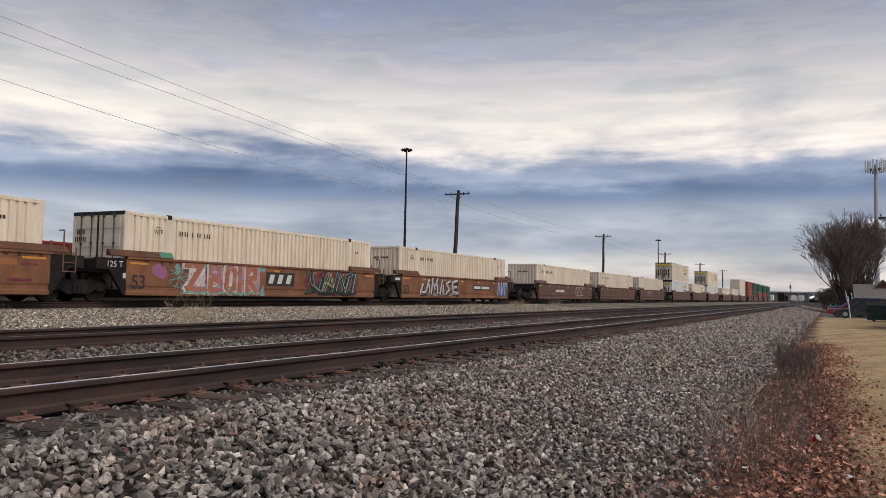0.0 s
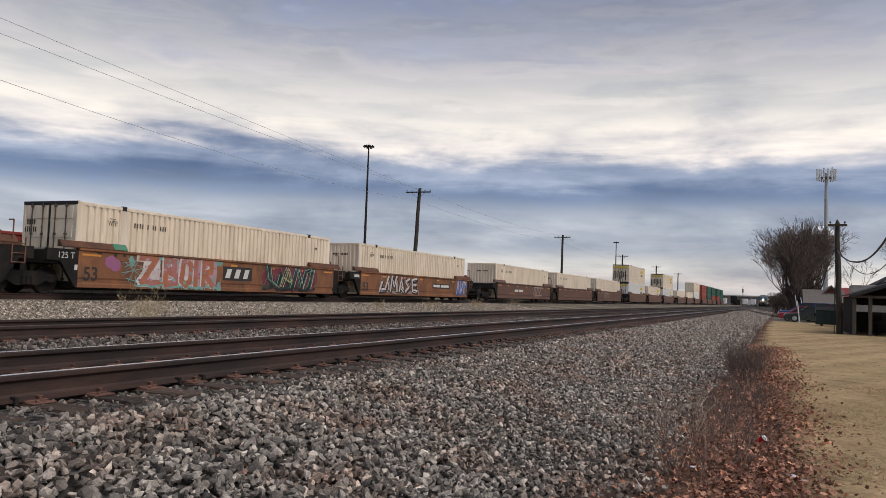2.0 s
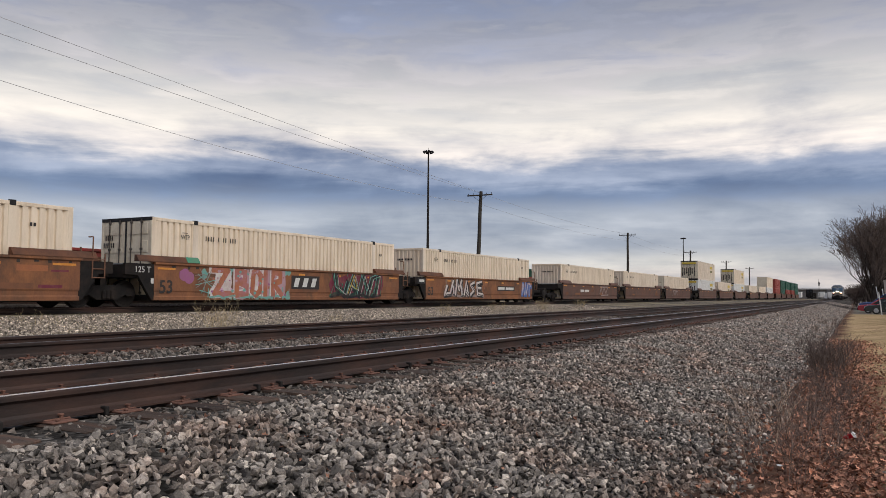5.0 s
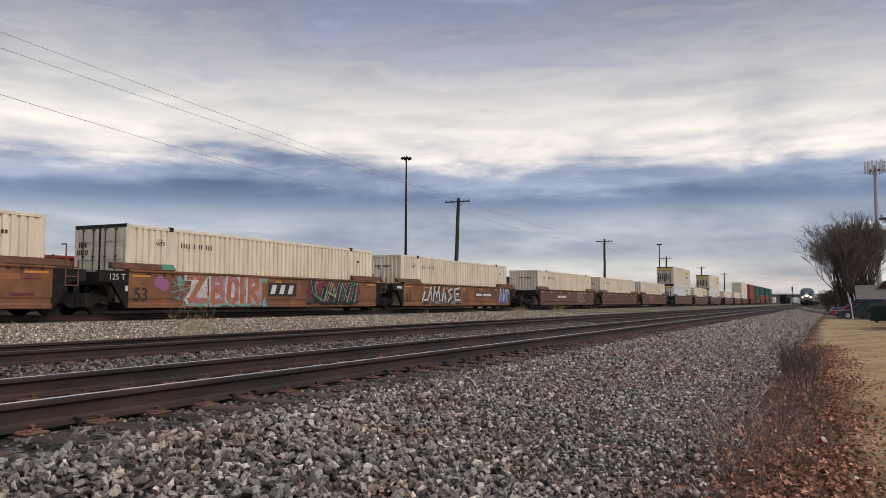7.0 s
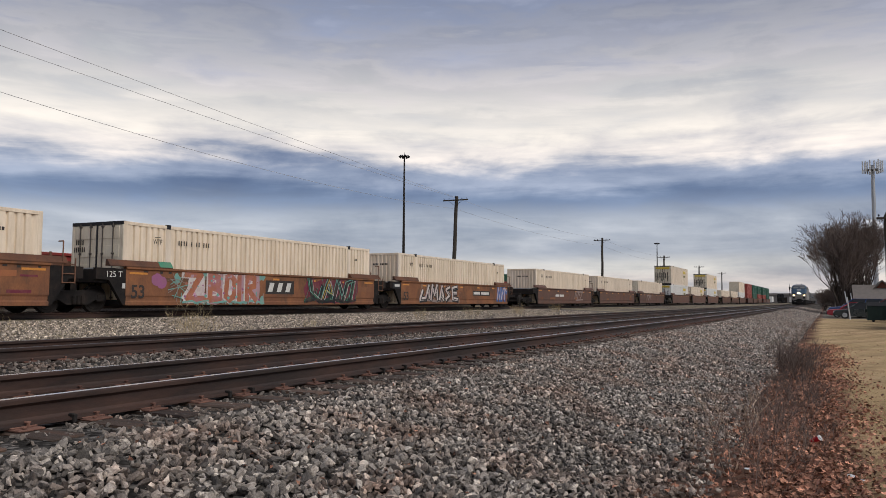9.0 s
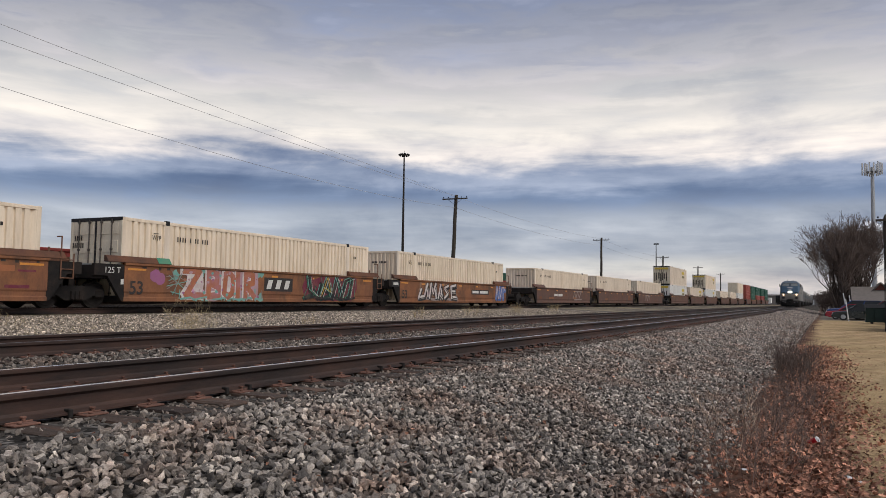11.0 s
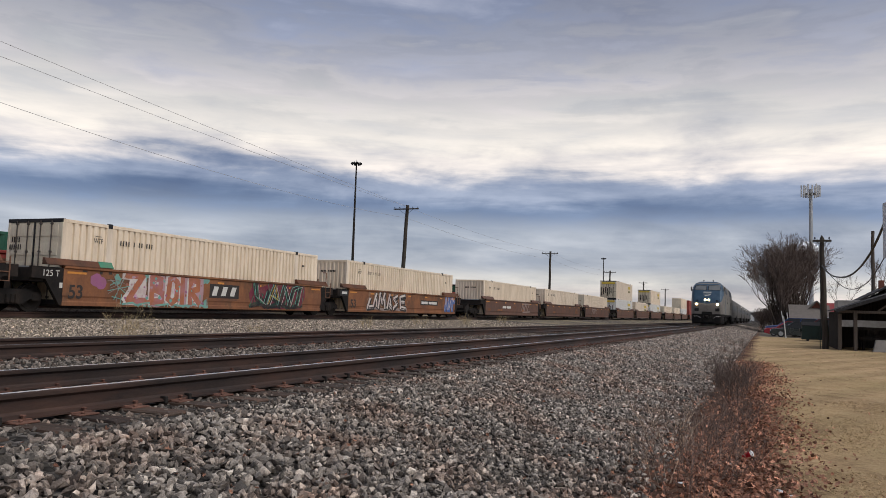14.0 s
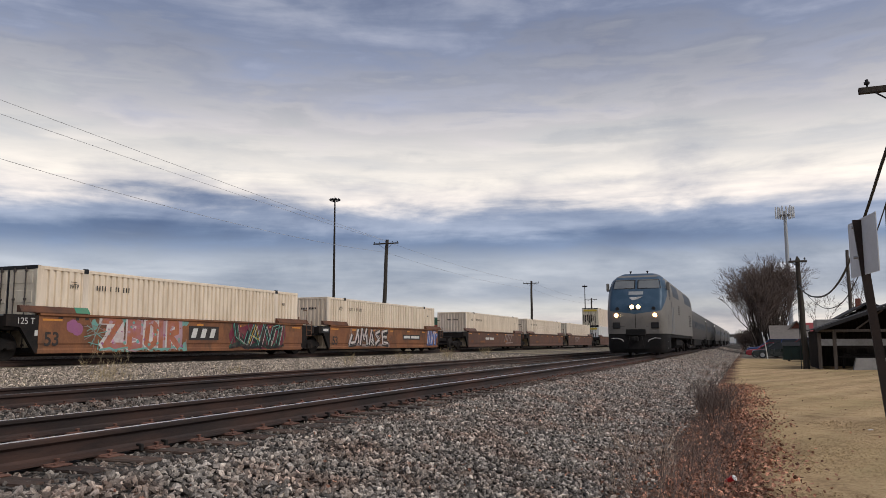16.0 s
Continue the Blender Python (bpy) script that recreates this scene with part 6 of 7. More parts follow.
M["bin_green"] = surf("dark_green_steel_paint", (.018, .035, .030), (.012, .022, .02), 2, 0.6, bump=0.08)
dumpster(4.0, 66.2)
for x, y, h, lean in ((1.75, 74.5, 1.9, -.2), (2.1, 92, 2.6, -.4), (2.6, 92, 2.4, -.35)):
    tagged(part("leaning_post", Build().tube((0, 0, 0), (lean, 0, h), .05, .045, 6), M["antenna"], at=pose(x, y, -.78)), "pale post leaning beside the parked cars", "post", "leaning posts")


# ---- bare trees ----
def grow(rs, height, fan, levels, limbs, droop=.0):
    """Segments (p, q, r0, r1) of a bare tree whose limbs fork again and again; fan: how far the first limbs lean out."""
    segs = []

    def limb(p, d, length, r, lev):
        n = 4 if lev < 3 else 3
        r1 = r * (.74 if lev else .8)
        for i in range(n):
            lift = .07 if lev < 3 else -droop
            d = (d + Vector((rs.gauss(0, .09), rs.gauss(0, .09), rs.gauss(lift, .05)))).normalized()
            q = p + d * length / n
            segs.append((tuple(p), tuple(q), r + (r1 - r) * i / n, r + (r1 - r) * (i + 1) / n))
            p = q
            if (lev >= 2 and i < n - 1 or lev == 1 and i or lev == 0 and i > 1) and rs.random() < .8:
                side = Vector((rs.gauss(0, 1), rs.gauss(0, 1), rs.gauss(.25, .5))).normalized()
                twig_limb(p, (d * .8 + side * .75).normalized(), length * rs.uniform(.35, .7), r1 * .4, lev)
        if lev < levels:
            turn = rs.uniform(0, 6.28)
            forks = 3 if rs.random() < .38 else 2
            for f in range(forks):
                a = turn + f * 6.28 / forks + rs.gauss(0, .3)
                u = d.orthogonal().normalized()
                side = u * math.cos(a) + d.cross(u) * math.sin(a)
                nd = (d + side * rs.uniform(.16, .42) + Vector((0, 0, .05))).normalized()
                limb(p, nd, length * rs.uniform(.66, .86), r1 * rs.uniform(.62, .82), lev + 1)

    def twig_limb(p, d, length, r, lev):
        for i in range(3):
            d = (d + Vector((rs.gauss(0, .14), rs.gauss(0, .14), rs.gauss(.05, .06)))).normalized()
            q = p + d * length / 3
            segs.append((tuple(p), tuple(q), r * (1 - .25 * i), r * (1 - .25 * (i + 1))))
            p = q
            if lev < levels:
                side = Vector((rs.gauss(0, 1), rs.gauss(0, 1), rs.gauss(.3, .4))).normalized()
                twig_limb(p, (d * .8 + side * .7).normalized(), length * .5, r * .5, levels)

    for t in range(limbs):
        a = 6.28 * (t + rs.uniform(-.3, .3)) / limbs
        lean = fan * rs.uniform(.35, 1.0) if limbs > 1 else .04
        start = Vector((math.cos(a), math.sin(a), 0)) * .22 * (limbs > 1)
        limb(start, Vector((math.cos(a) * lean, math.sin(a) * lean, 1)).normalized(), height * rs.uniform(.24, .31), height * .012, 0)
    return segs


def tube_cloud(name, segs, mat, n=3, min_r=0.0):
    """All segments as thin prisms in one mesh."""
    s = np.array([[*a, *b, r0, r1] for a, b, r0, r1 in segs], np.float64)
    p, q, r0, r1 = s[:, :3], s[:, 3:6], np.maximum(s[:, 6], min_r), np.maximum(s[:, 7], min_r)
    d = q - p
    d /= np.linalg.norm(d, axis=1)[:, None] + 1e-9
    ref = np.where(np.abs(d[:, 2:3]) > .9, np.array([[1., 0, 0]]), np.array([[0, 0, 1.]]))
    a = np.cross(d, ref)
    a /= np.linalg.norm(a, axis=1)[:, None] + 1e-9
    b = np.cross(d, a)
    ring = []
    for c, r in ((p, r0), (q, r1)):
        for i in range(n):
            t = 2 * np.pi * i / n
            ring.append(c + (a * np.cos(t) + b * np.sin(t)) * r[:, None])
    v = np.stack(ring, 1).reshape(-1, 3)
    base = np.arange(len(s))[:, None] * 2 * n
    f = []
    for i in range(n):
        j = (i + 1) % n
        f.append(np.concatenate([base + i, base + j, base + n + j, base + n + i], 1))
    return fast_mesh(name, v, np.concatenate(f, 0), mat)


def bare_tree(x, y, h, seed, fan, levels, limbs, label, twig=.012, group="bare trees"):
    rs = random.Random(seed)
    segs = grow(rs, h, fan, levels, limbs)
    k = h / max(s[1][2] for s in segs)
    segs = [(tuple(v * k for v in a), tuple(v * k for v in b), r0, r1) for a, b, r0, r1 in segs]
    p = thing("bare_tree", pose(x, y, -.8), label, "tree", group)
    thick = [s for s in segs if s[2] > h * .0042]
    thin = [s for s in segs if s[2] <= h * .0042]
    part("trunk", tube_cloud("trunk", thick, M["bark"], 7), None, p)
    tagged(part("crown", tube_cloud("crown", thin, M["twig"], 3, twig), None, p), "open crown of bare grey-brown twigs")
    return p


TREE = "large bare many-limbed winter tree beside the line"
for x, y, h, sd, n in ((1.7, 104, 10.2, 11, 6), (2.1, 106, 12.2, 12, 6), (3.2, 107, 12.6, 13, 6), (4.3, 109, 11.8, 16, 6), (2.2, 113, 13.2, 14, 6), (3.8, 116, 13.0, 15, 6), (2.9, 110, 12.4, 17, 7), (1.6, 109, 11.2, 18, 6)):
    bare_tree(x, y, h, sd, .16, 5, n, TREE, .013)
for x, y, h, sd in ((.2, 122, 3.2, 31), (1.4, 118, 3.8, 32), (2.6, 121, 4.0, 33), (-.2, 134, 3.6, 34), (1.2, 138, 4.2, 35), (4.2, 124, 4.0, 36)):
    bare_tree(x, y, h, sd, .7, 4, 9, "low reddish-brown brush at the foot of the trees", .016, "brush below the trees")
for x, y, h, sd in ((15.5, 132, 11.5, 21), (19.5, 128, 11, 22), (12.5, 150, 10, 23), (22, 138, 13, 24)):
    bare_tree(x, y, h, sd, .5, 5, 1, "bare spreading tree behind the houses", .014)


# ---- the far end of the line ----
def overpass():
    p = thing("road_overpass", pose(0, 470, -.6), "grey concrete road bridge across the distant tracks", "bridge")
    part("deck", Build().box(-70, 60, 0, 9, 5.5, 6.2, c=.05), M["concrete"], p)
    for x in (-62, -45, -30, -14, 2, 18, 34):
        part("pier", Build().box(x - .6, x + .6, 1, 8, 0, 5.5, c=.05), M["concrete"], p)


overpass()
depot = thing("freight_depot", pose(0, 500, -.6), "long grey freight depot beyond the road bridge", "depot")
part("wall", Build().box(-75, 40, 0, 14, 0, 5.4), M["siding_grey"], depot)
part("roof", Build().box(-76, 41, -.8, 15, 5.4, 5.9), M["roof_taupe"], depot)
for k in range(14):
    part("dock_door", Build().box(-70 + 7.6 * k, -66.5 + 7.6 * k, -.1, 0, .8, 4.0), M["panel_white"] if k % 3 else M["shed_wood"], depot)
for x, y in ((-27.5, 452), (-16.8, 455), (-12.6, 458), (-7.6, 456)):
    tr = thing("truck_trailer", pose(x, y, -.3), "white truck trailer parked far down the yard", "trailer", "distant trailers")
    part("box", Build().box(-1.25, 1.25, 0, 12, 1.1, 3.9, c=.03), M["white"], tr)
    for s in (-1, 1):
        part("wheel", Build().tube((s * .9, 10, .5), (s * 1.2, 10, .5), .5, .5, 14), M["tyre"], tr)
        part("leg", Build().box(s * .8 - .06, s * .8 + .06, 2, 2.15, 0, 1.1), M["steel"], tr)


def far_engine(x, y):
    p = thing("parked_engine", pose(x, y, .0), "dark diesel engine standing far down the yard", "locomotive")
    part("hood", Build().box(-1.0, 1.0, 3.5, 15, 1.2, 4.0, c=.12), M["loco_black"], p)
    part("cab", Build().box(-1.5, 1.5, .9, 3.6, 1.2, 4.5, c=.15), M["loco_black"], p)
    part("nose", Build().box(-1.0, 1.0, -.4, .9, 1.2, 2.9, c=.12), M["loco_black"], p)
    part("deck", Build().box(-1.5, 1.5, -1.2, 16, .9, 1.2, c=.03), M["loco_black"], p)
    for s in (-1, 1):
        part("cab_window", Build().box(*sorted((s * .25, s * 1.2)), .88, .91, 3.2, 4.0), M["glass_dark"], p)
    for yy in (2, 12.5):
        truck(p, yy, 2.4, .5)


far_engine(-20.2, 410)
sig = thing("signal_mast", pose(-15.6, 400, -.3), "slim distant railway signal mast", "signal mast")
part("shaft", Build().tube((0, 0, 0), (0, 0, 9.5), .09, .07, 8), M["wheel"], sig)
part("signal_head", Build().box(-.3, .3, -.15, .15, 6.5, 8.3, c=.05), M["black"], sig)
part("ladder", Build().box(.12, .16, .1, .14, 0, 8).box(.42, .46, .1, .14, 0, 8), M["wheel"], sig)


def far_woods():
    rs = random.Random(77)
    segs = []
    for k in range(260):
        x = rs.choice([rs.uniform(-160, -35), rs.uniform(4, 60), rs.uniform(8, 130)])
        y = rs.uniform(520, 700)
        h = rs.uniform(5, 10)
        for i in range(26):
            z = rs.uniform(0, h)
            w = 2.4 * math.sin(math.pi * min(1, z / h * .8 + .15))
            a = (x + rs.gauss(0, w * .5), y, z * .7)
            segs.append((a, (a[0] + rs.gauss(0, 1.0), y + rs.gauss(0, .6), min(h, a[2] + rs.uniform(.8, 2.4))), .09, .05))
    ob = part("far_woods", tube_cloud("far_woods", segs, M["twig"], 3), None, at=pose(0, 0, -.8))
    tagged(ob, "hazy line of bare trees on the horizon", "woods", kind="stuff")


far_woods()


# ---- loose stones, leaves, weeds and grass ----
def hull_shapes(count, seed, lo=8, hi=10):
    """Angular crushed-stone shapes: convex hulls of a few random points."""
    rs = np.random.RandomState(seed)
    out = []
    while len(out) < count:
        bm = bmesh.new()
        pts = rs.normal(size=(rs.randint(lo, hi + 1), 3))
        pts /= np.linalg.norm(pts, axis=1)[:, None]
        pts *= rs.uniform(.75, 1.0, size=(len(pts), 1)) * np.array([1.0, .76, .46])
        for p in pts:
            bm.verts.new(p)
        res = bmesh.ops.convex_hull(bm, input=bm.verts)
        bmesh.ops.delete(bm, geom=[g for g in res["geom_interior"] if isinstance(g, bmesh.types.BMVert)], context="VERTS")
        bmesh.ops.triangulate(bm, faces=bm.faces)
        bm.verts.index_update()
        out.append((np.array([v.co[:] for v in bm.verts]), np.array([[v.index for v in f.verts] for f in bm.faces])))
        bm.free()
    return out


def turns(n, rs, tilt=1.0):
    """Random rotation matrices."""
    q = rs.normal(size=(n, 4))
    q[:, 1:3] *= tilt
    q /= np.linalg.norm(q, axis=1)[:, None]
    w, x, y, z = q.T
    return np.stack([1 - 2 * (y * y + z * z), 2 * (x * y - z * w), 2 * (x * z + y * w), 2 * (x * y + z * w), 1 - 2 * (x * x + z * z), 2 * (y * z - x * w),
                     2 * (x * z - y * w), 2 * (y * z + x * w), 1 - 2 * (x * x + y * y)], 1).reshape(n, 3, 3)


SHAPES = hull_shapes(36, 5, 10, 13)


def scatter(spots, sizes, rs, shapes, tilt=1.0):
    """Vertices and faces of many shapes at spots."""
    V, F, base = [], [], 0
    which = rs.randint(0, len(shapes), len(spots))
    R = turns(len(spots), rs, tilt)
    for k, (sv, sf) in enumerate(shapes):
        idx = np.where(which == k)[0]
        if not len(idx):
            continue
        v = np.einsum("nij,vj->nvi", R[idx], sv) * sizes[idx][:, None, None] + spots[idx][:, None, :]
        f = sf[None] + (np.arange(len(idx)) * len(sv))[:, None, None] + base
        V.append(v.reshape(-1, 3))
        F.append(f.reshape(-1, 3))
        base += len(idx) * len(sv)
    return np.concatenate(V), np.concatenate(F)


def spots_in(rs, x0, x1, y0, y1, per_m2, lift, power=1.0):
    n = int((x1 - x0) * (y1 - y0) * per_m2)
    x = rs.uniform(x0, x1, n)
    y = y0 + (y1 - y0) * rs.uniform(0, 1, n) ** power
    return np.stack([x, y, ground_z(x) + rs.uniform(0, lift, n)], 1)


def ballast():
    rs = np.random.RandomState(9)
    ob = thing("ballast", pose(0, 0, 0), "angular grey crushed-stone ballast with a few brown leaves", "ballast", kind="structure")
    def heap(sets, name, mat):
        V, F, base = [], [], 0
        for x0, x1, y0, y1, d, lift, a, b in sets:
            p = spots_in(rs, x0, x1, y0, y1, d, lift)
            p = p[~((p[:, 0] > -1.5) & (rs.uniform(0, 1, len(p)) < (p[:, 0] + 1.5) / .8))]
            sz = rs.uniform(a, b, len(p)) * np.where(rs.uniform(0, 1, len(p)) < .08, 1.25, 1.0)
            v, f = scatter(p, sz, rs, SHAPES, .62)
            V.append(v)
            F.append(f + base)
            base += len(v)
        tagged(part(name, fast_mesh(name, np.concatenate(V), np.concatenate(F), M[mat]), None, ob), kind="stuff")

    heap([(-4.0, -.75, 2.0, 5.2, 700, .05, .024, .052), (-4.0, -.75, 5.2, 12, 1000, .05, .019, .042), (-4.05, -.9, 12, 26, 680, .05, .024, .050), (-4.1, -.9, 26, 75, 270, .04, .038, .070), (-4.1, -.6, 75, 150, 70, .05, .08, .14)], "loose_stones", "stone")
    heap([(-6.2, -4.95, 1.5, 24, 300, .025, .022, .044), (-4.75, -4.0, 1.8, 24, 170, .015, .02, .042), (-7.6, -6.35, 2, 26, 240, .025, .028, .05), (-9.6, -7.6, 3, 32, 170, .03, .03, .055),
          (-10.95, -9.7, 3, 26, 150, .02, .03, .05), (-12.4, -11.2, 5, 26, 120, .02, .03, .05)], "stained_stones", "oily_stone")
    # the stones by the camera, one by one
    meshes = [fast_mesh("stone", sv, sf, M["stone_piece"]) for sv, sf in SHAPES]
    p = spots_in(rs, -3.1, -1.2, 3.3, 4.9, 99, .05)
    R = turns(len(p), rs, .62)
    for k in range(len(p)):
        m = Matrix(R[k].tolist()).to_4x4()
        part("stone", meshes[k % len(meshes)], None, ob, at=Matrix.Translation((*p[k][:2], p[k][2] + .02)) @ m @ Matrix.Scale(float(rs.uniform(.028, .054)), 4))
    # pale gravel between the running lines and the yard
    yard = thing("yard_gravel", pose(0, 0, 0), "pale loose gravel with tufts of straw beside the yard track", "gravel", kind="structure")
    p = np.concatenate([spots_in(rs, -20.8, -12.0, 6, 34, 150, .03), spots_in(rs, -20.8, -12.0, 34, 60, 50, .03)])
    sz = rs.uniform(.022, .055, len(p))
    v, f = scatter(p, sz, rs, SHAPES)
    tagged(part("loose_gravel", fast_mesh("loose_gravel", v, f, M["pale_stone"]), None, yard), kind="stuff")


ballast()


def leaf_shapes(count, seed):
    """Curled lobed leaves."""
    rs = np.random.RandomState(seed)
    out = []
    for k in range(count):
        n = 7
        v, f = [], []
        bend, twist = rs.uniform(-.5, .9), rs.uniform(-.5, .5)
        for i in range(n):
            t = i / (n - 1)
            w = math.sin(math.pi * (t * .9 + .08)) * (.42 if i % 2 else .24) * rs.uniform(.8, 1.2)
            zc = bend * (t - .5) ** 2
            v += [(t - .5, -w, zc + w * w * 1.2 + twist * w), (t - .5, 0, zc), (t - .5, w, zc + w * w * 1.2 - twist * w)]
        for i in range(n - 1):
            for s in (0, 1):
                a, b = 3 * i + s, 3 * i + s + 1
                f += [(a, b, b + 3), (a, b + 3, a + 3)]
        out.append((np.array(v), np.array(f)))
    return out


def leaf_litter():
    rs = np.random.RandomState(21)
    shapes = leaf_shapes(14, 3)
    ob = thing("leaf_litter", pose(0, 0, 0), "drifts of fallen brown oak leaves along the ballast edge", "leaves", kind="structure")
    n = 13000
    y = 4.5 + 24 * rs.uniform(0, 1, n) ** 1.7
    x = rs.normal(-.20, .36, n) + .10 * np.sin(y * 1.3)
    more = 300
    y2, x2 = rs.uniform(4, 45, more), rs.uniform(-.2, 5.5, more)
    y3, x3 = rs.uniform(3, 14, 260), rs.uniform(-4.0, -1.0, 260)
    x, y = np.concatenate([x, x2, x3]), np.concatenate([y, y2, y3])
    lift = np.where(np.arange(len(x)) < n, rs.uniform(.01, .07, len(x)), .03)
    lift = np.where(np.arange(len(x)) >= n + more, .05, lift)
    p = np.stack([x, y, ground_z(x) + lift], 1)
    size = rs.uniform(.030, .060, len(p)) * np.where(np.arange(len(p)) < n, 1.0, .72)
    v, f = scatter(p, size, rs, shapes, .28)
    tagged(part("fallen_leaves", fast_mesh("fallen_leaves", v, f, M["leaf"]), None, ob), kind="stuff")
    meshes = [fast_mesh("leaf", sv, sf, M["leaf_piece"]) for sv, sf in shapes]
    R = turns(220, rs, .28)
    for k in range(220):
        yy = rs.uniform(5.3, 9)
        xx = rs.normal(-.12, .4)
        part("leaf", meshes[k % 14], None, ob, at=Matrix.Translation((xx, yy, float(ground_z(xx)) + rs.uniform(.03, .08))) @ Matrix(R[k].tolist()).to_4x4() @ Matrix.Scale(float(rs.uniform(.036, .064)), 4))


leaf_litter()


def weed_clump(x, y, h, w, stems, seed, label, mat="weed", twigs=5, r=.0035, name="dry_weed"):
    rs = random.Random(seed)
    segs = []

    def shoot(p, d, length, rad, lev):
        n = 4
        for i in range(n):
            d = (d + Vector((rs.gauss(0, .12), rs.gauss(0, .12), rs.gauss(.03, .05)))).normalized()
            q = p + d * length / n
            segs.append((tuple(p), tuple(q), rad * (1 - .18 * i), rad * (1 - .18 * (i + 1))))
            p = q
            if lev < 2 and i > 0:
                for _ in range(twigs if lev == 0 else 2):
                    if rs.random() < .62:
                        side = Vector((rs.gauss(0, 1), rs.gauss(0, 1), rs.gauss(.35, .4))).normalized()
                        shoot(p, (d * .9 + side * .75).normalized(), length * rs.uniform(.25, .5), rad * .55, lev + 1)

    for k in range(stems):
        a, rr = rs.uniform(0, 6.28), w * math.sqrt(rs.random())
        p = Vector((rr * math.cos(a), rr * math.sin(a) * 1.4, -.02))
        d = Vector((math.cos(a) * .35 + rs.gauss(0, .18), math.sin(a) * .3 + rs.gauss(0, .18), 1)).normalized()
        shoot(p, d, h * rs.uniform(.55, 1.05), r, 0)
    ob = thing(name, pose(x, y, float(ground_z(x))), label, "weed", "dry weeds by the ballast")
    tagged(part("stem_tangle", tube_cloud("stem_tangle", segs, M[mat], 3, .0016), None, ob), kind="stuff")
    return ob


WEED = "tangle of bare grey-brown weed stems over fallen leaves"
BUSH = "dense dark brown bush on the edge of the lawn"
weed_clump(-.52, 6.2, .74, .18, 12, 1, WEED, twigs=4, r=.0032)
weed_clump(-.76, 6.9, .55, .16, 6, 9, WEED, twigs=3, r=.0028, mat="pale_weed")
weed_clump(-.34, 7.2, .50, .20, 7, 2, WEED, twigs=4, r=.003)
weed_clump(-.22, 8.2, .46, .18, 6, 3, WEED, twigs=4, r=.003)
weed_clump(-.66, 8.4, .48, .22, 7, 4, WEED, twigs=4, r=.003)
weed_clump(-.45, 9.2, .46, .22, 7, 13, WEED, twigs=4, r=.003)
weed_clump(-.58, 10.2, .44, .26, 8, 5, WEED, r=.003)
weed_clump(-.30, 10.8, .44, .20, 14, 6, BUSH, twigs=6, r=.0032, name="dry_bush", mat="twig")
weed_clump(-.48, 12.4, .38, .26, 10, 7, WEED, r=.0032)
weed_clump(-.50, 15.2, .58, .29, 66, 8, BUSH, twigs=6, r=.0045, name="dry_bush", mat="twig")
weed_clump(-.80, 17.0, .30, .30, 12, 15, WEED, r=.0045)
weed_clump(-1.0, 22, .3, .4, 10, 10, WEED, r=.005)
weed_clump(-1.1, 32, .32, .5, 12, 11, WEED, r=.007)
weed_clump(-1.0, 42, .35, .6, 16, 12, WEED, r=.009)
STRAW = "tuft of dry straw-coloured grass in the gravel"
for k, (x, y, h, n) in enumerate(((-12.3, 12.6, .62, 26), (-12.6, 13.1, .4, 14), (-13.0, 15.0, .3, 10), (-14.5, 20, .35, 16), (-15.5, 9.4, .35, 8), (-16.5, 31, .4, 24), (-17, 38, .4, 26), (-17.5, 46, .45, 30),
                                  (-18.2, 12.5, .3, 7), (-18, 55, .5, 34))):
    weed_clump(x, y, h, .3 if k != 0 else .22, n, 40 + k, STRAW, "straw_weed", 2, .005, "straw_tuft")


def lawn():
    rs = np.random.RandomState(31)
    n1, n2 = 70000, 26000
    y = np.concatenate([5.5 + 12 * rs.uniform(0, 1, n1) ** 1.2, 17 + 32 * rs.uniform(0, 1, n2)])
    x = np.concatenate([rs.uniform(-.35, 4.2, n1), rs.uniform(-.6, 9, n2)])
    keep = rs.uniform(0, 1, len(x)) < np.clip((x + .35) * 1.1, .08, 1)
    x, y = x[keep], y[keep]
    n = len(x)
    a = rs.uniform(0, 6.28, n)
    h = rs.uniform(.008, .022, n)
    w = np.where(y > 17, .010, .006)
    lean = rs.uniform(1.5, 3.5, n) * h
    b = rs.uniform(0, 6.28, n)
    z = ground_z(x) - .005
    p0 = np.stack([x - np.cos(a) * w, y - np.sin(a) * w, z], 1)
    p1 = np.stack([x + np.cos(a) * w, y + np.sin(a) * w, z], 1)
    p2 = np.stack([x + np.cos(b) * lean, y + np.sin(b) * lean, z + h], 1)
    v = np.stack([p0, p1, p2], 1).reshape(-1, 3)
    f = np.arange(3 * n).reshape(-1, 3)
    tagged(new("lawn_grass", fast_mesh("lawn_grass", v, f, M["grass"])), "short dry straw-coloured winter grass", "grass", kind="stuff")


lawn()

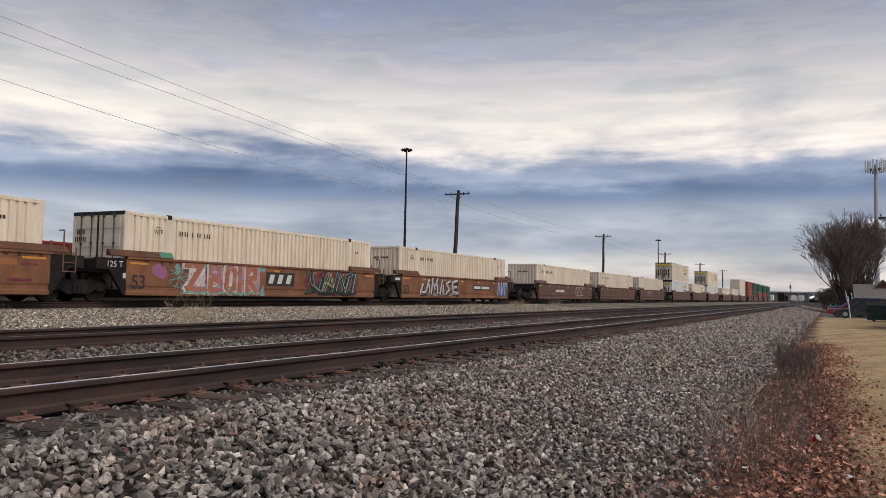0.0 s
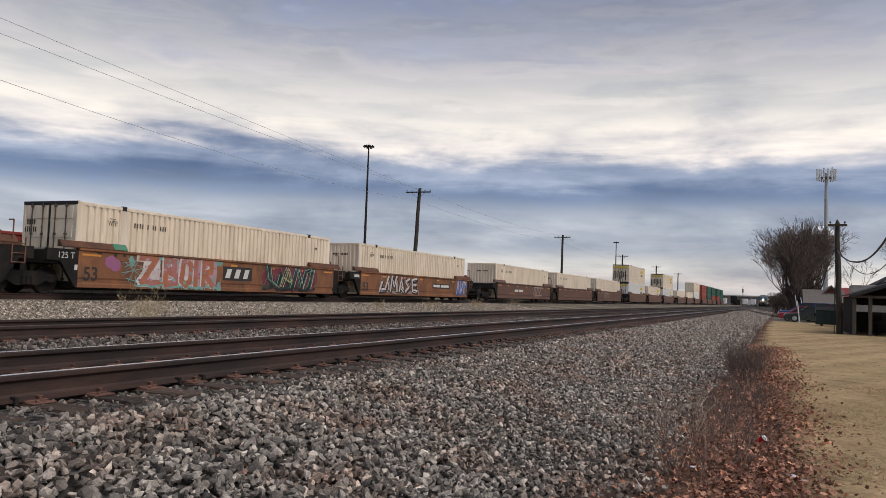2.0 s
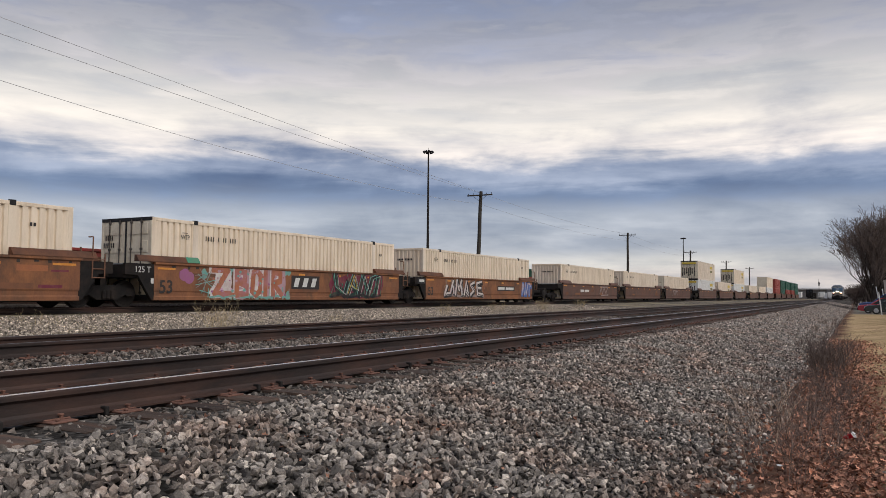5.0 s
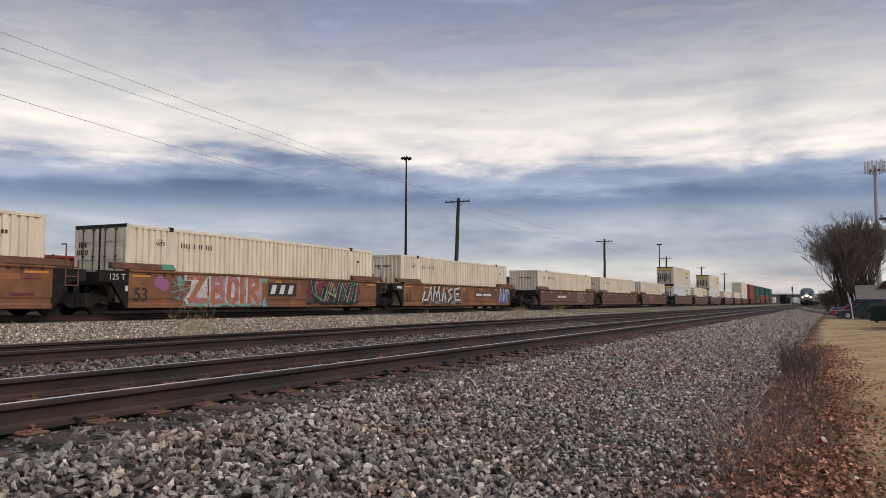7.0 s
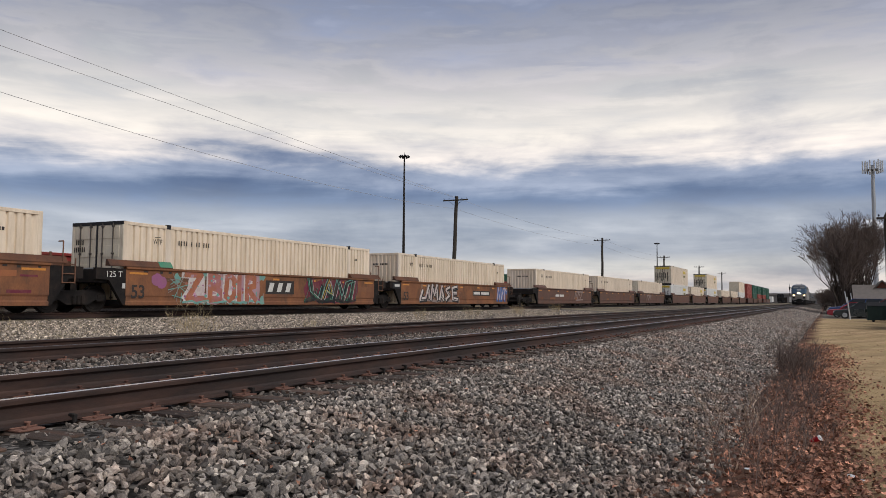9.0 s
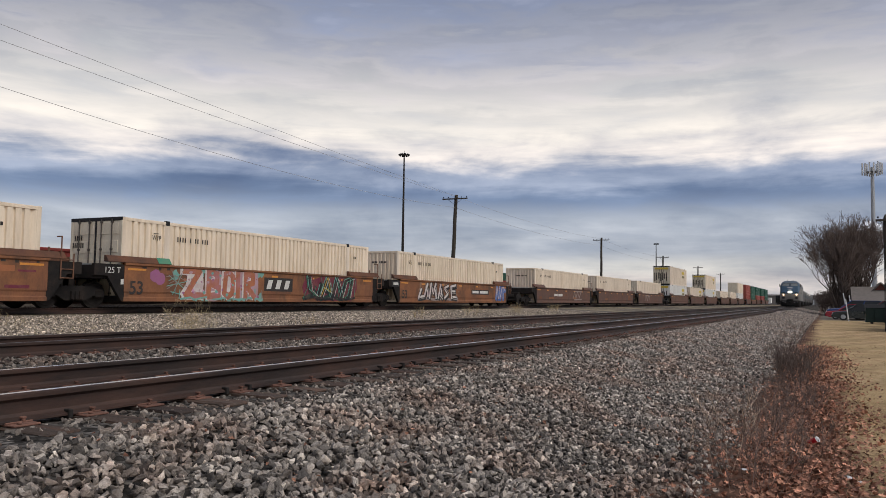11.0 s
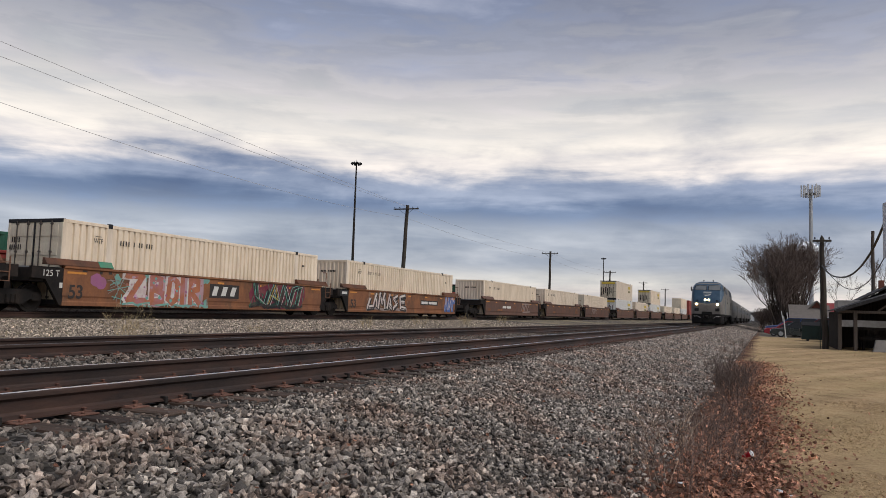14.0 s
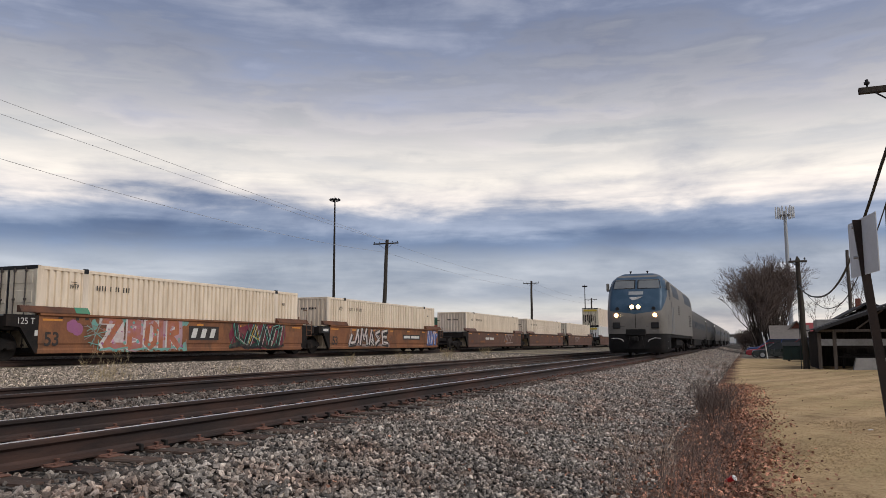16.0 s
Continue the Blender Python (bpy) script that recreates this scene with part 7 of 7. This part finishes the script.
# litter
M["cup_red"] = surf("red_plastic", (.55, .02, .03), (.45, .02, .025), 8, 0.35, bump=0.02)
cup = thing("plastic_cup", pose(-.17, 8.45, -.69, 62, 12, 60), "crumpled red plastic cup lying among dead leaves", "cup")
b = Build()
rings = []
for r, z in ((.030, 0), (.033, .03), (.038, .07), (.044, .11), (.046, .118), (.041, .112), (.034, .07), (.028, .006)):
    rings.append([(r * .8 * math.cos(t) * (1 + .08 * math.sin(3 * t)), r * .8 * math.sin(t) * .82, z * .8) for t in (2 * math.pi * i / 18 for i in range(18))])
b.loft(rings)
part("wall", b, M["cup_red"], cup, smooth=True)
part("rim", Build().loft([[(r * .8 * math.cos(t) * (1 + .08 * math.sin(3 * t)), r * .8 * math.sin(t) * .82, z) for t in (2 * math.pi * i / 18 for i in range(18))] for r, z in ((.045, .0935), (.049, .0955), (.045, .098))]), M["antenna"], cup, smooth=True)
for k, (x, y, s) in enumerate(((-.28, 8.1, .035), (.14, 7.1, .045), (.22, 7.0, .03), (-.62, 6.9, .04), (1.9, 14.5, .05))):
    rs = random.Random(k)
    bb = Build()
    n = 9
    bb.v = [(s * math.cos(t) * rs.uniform(.6, 1.1), s * .8 * math.sin(t) * rs.uniform(.6, 1.1), rs.uniform(0, s * .5)) for t in (2 * math.pi * i / n for i in range(n))] + [(0, 0, s * .6), (0, 0, s * .52)]
    bb.f = [(i, (i + 1) % n, n) for i in range(n)] + [((i + 1) % n, i, n + 1) for i in range(n)]
    bb.m = [0] * len(bb.f)
    tagged(part("paper_scrap", bb, M["panel_white"], at=pose(x, y, float(ground_z(x)) + .03)), "crumpled scrap of white paper in the leaves", "paper scrap", "paper scraps")


# ---- what moves ----
def motions():
    seconds = range(0, 17)
    walk(LOCO, [(t, pose(NEAR_X, LIGHT_AT_11 - TRAIN_SPEED * (t - 11), 0)) for t in seconds])
    for k, co in enumerate(COACHES):
        walk(co, [(t, pose(NEAR_X, LIGHT_AT_11 + 21.4 + 25.9 * k - TRAIN_SPEED * (t - 11), 0)) for t in seconds])
    for ob, y0, z in back_train:
        walk(ob, [(t, pose(BACK_X, y0 - BACK_SPEED * t, z)) for t in seconds])


motions()
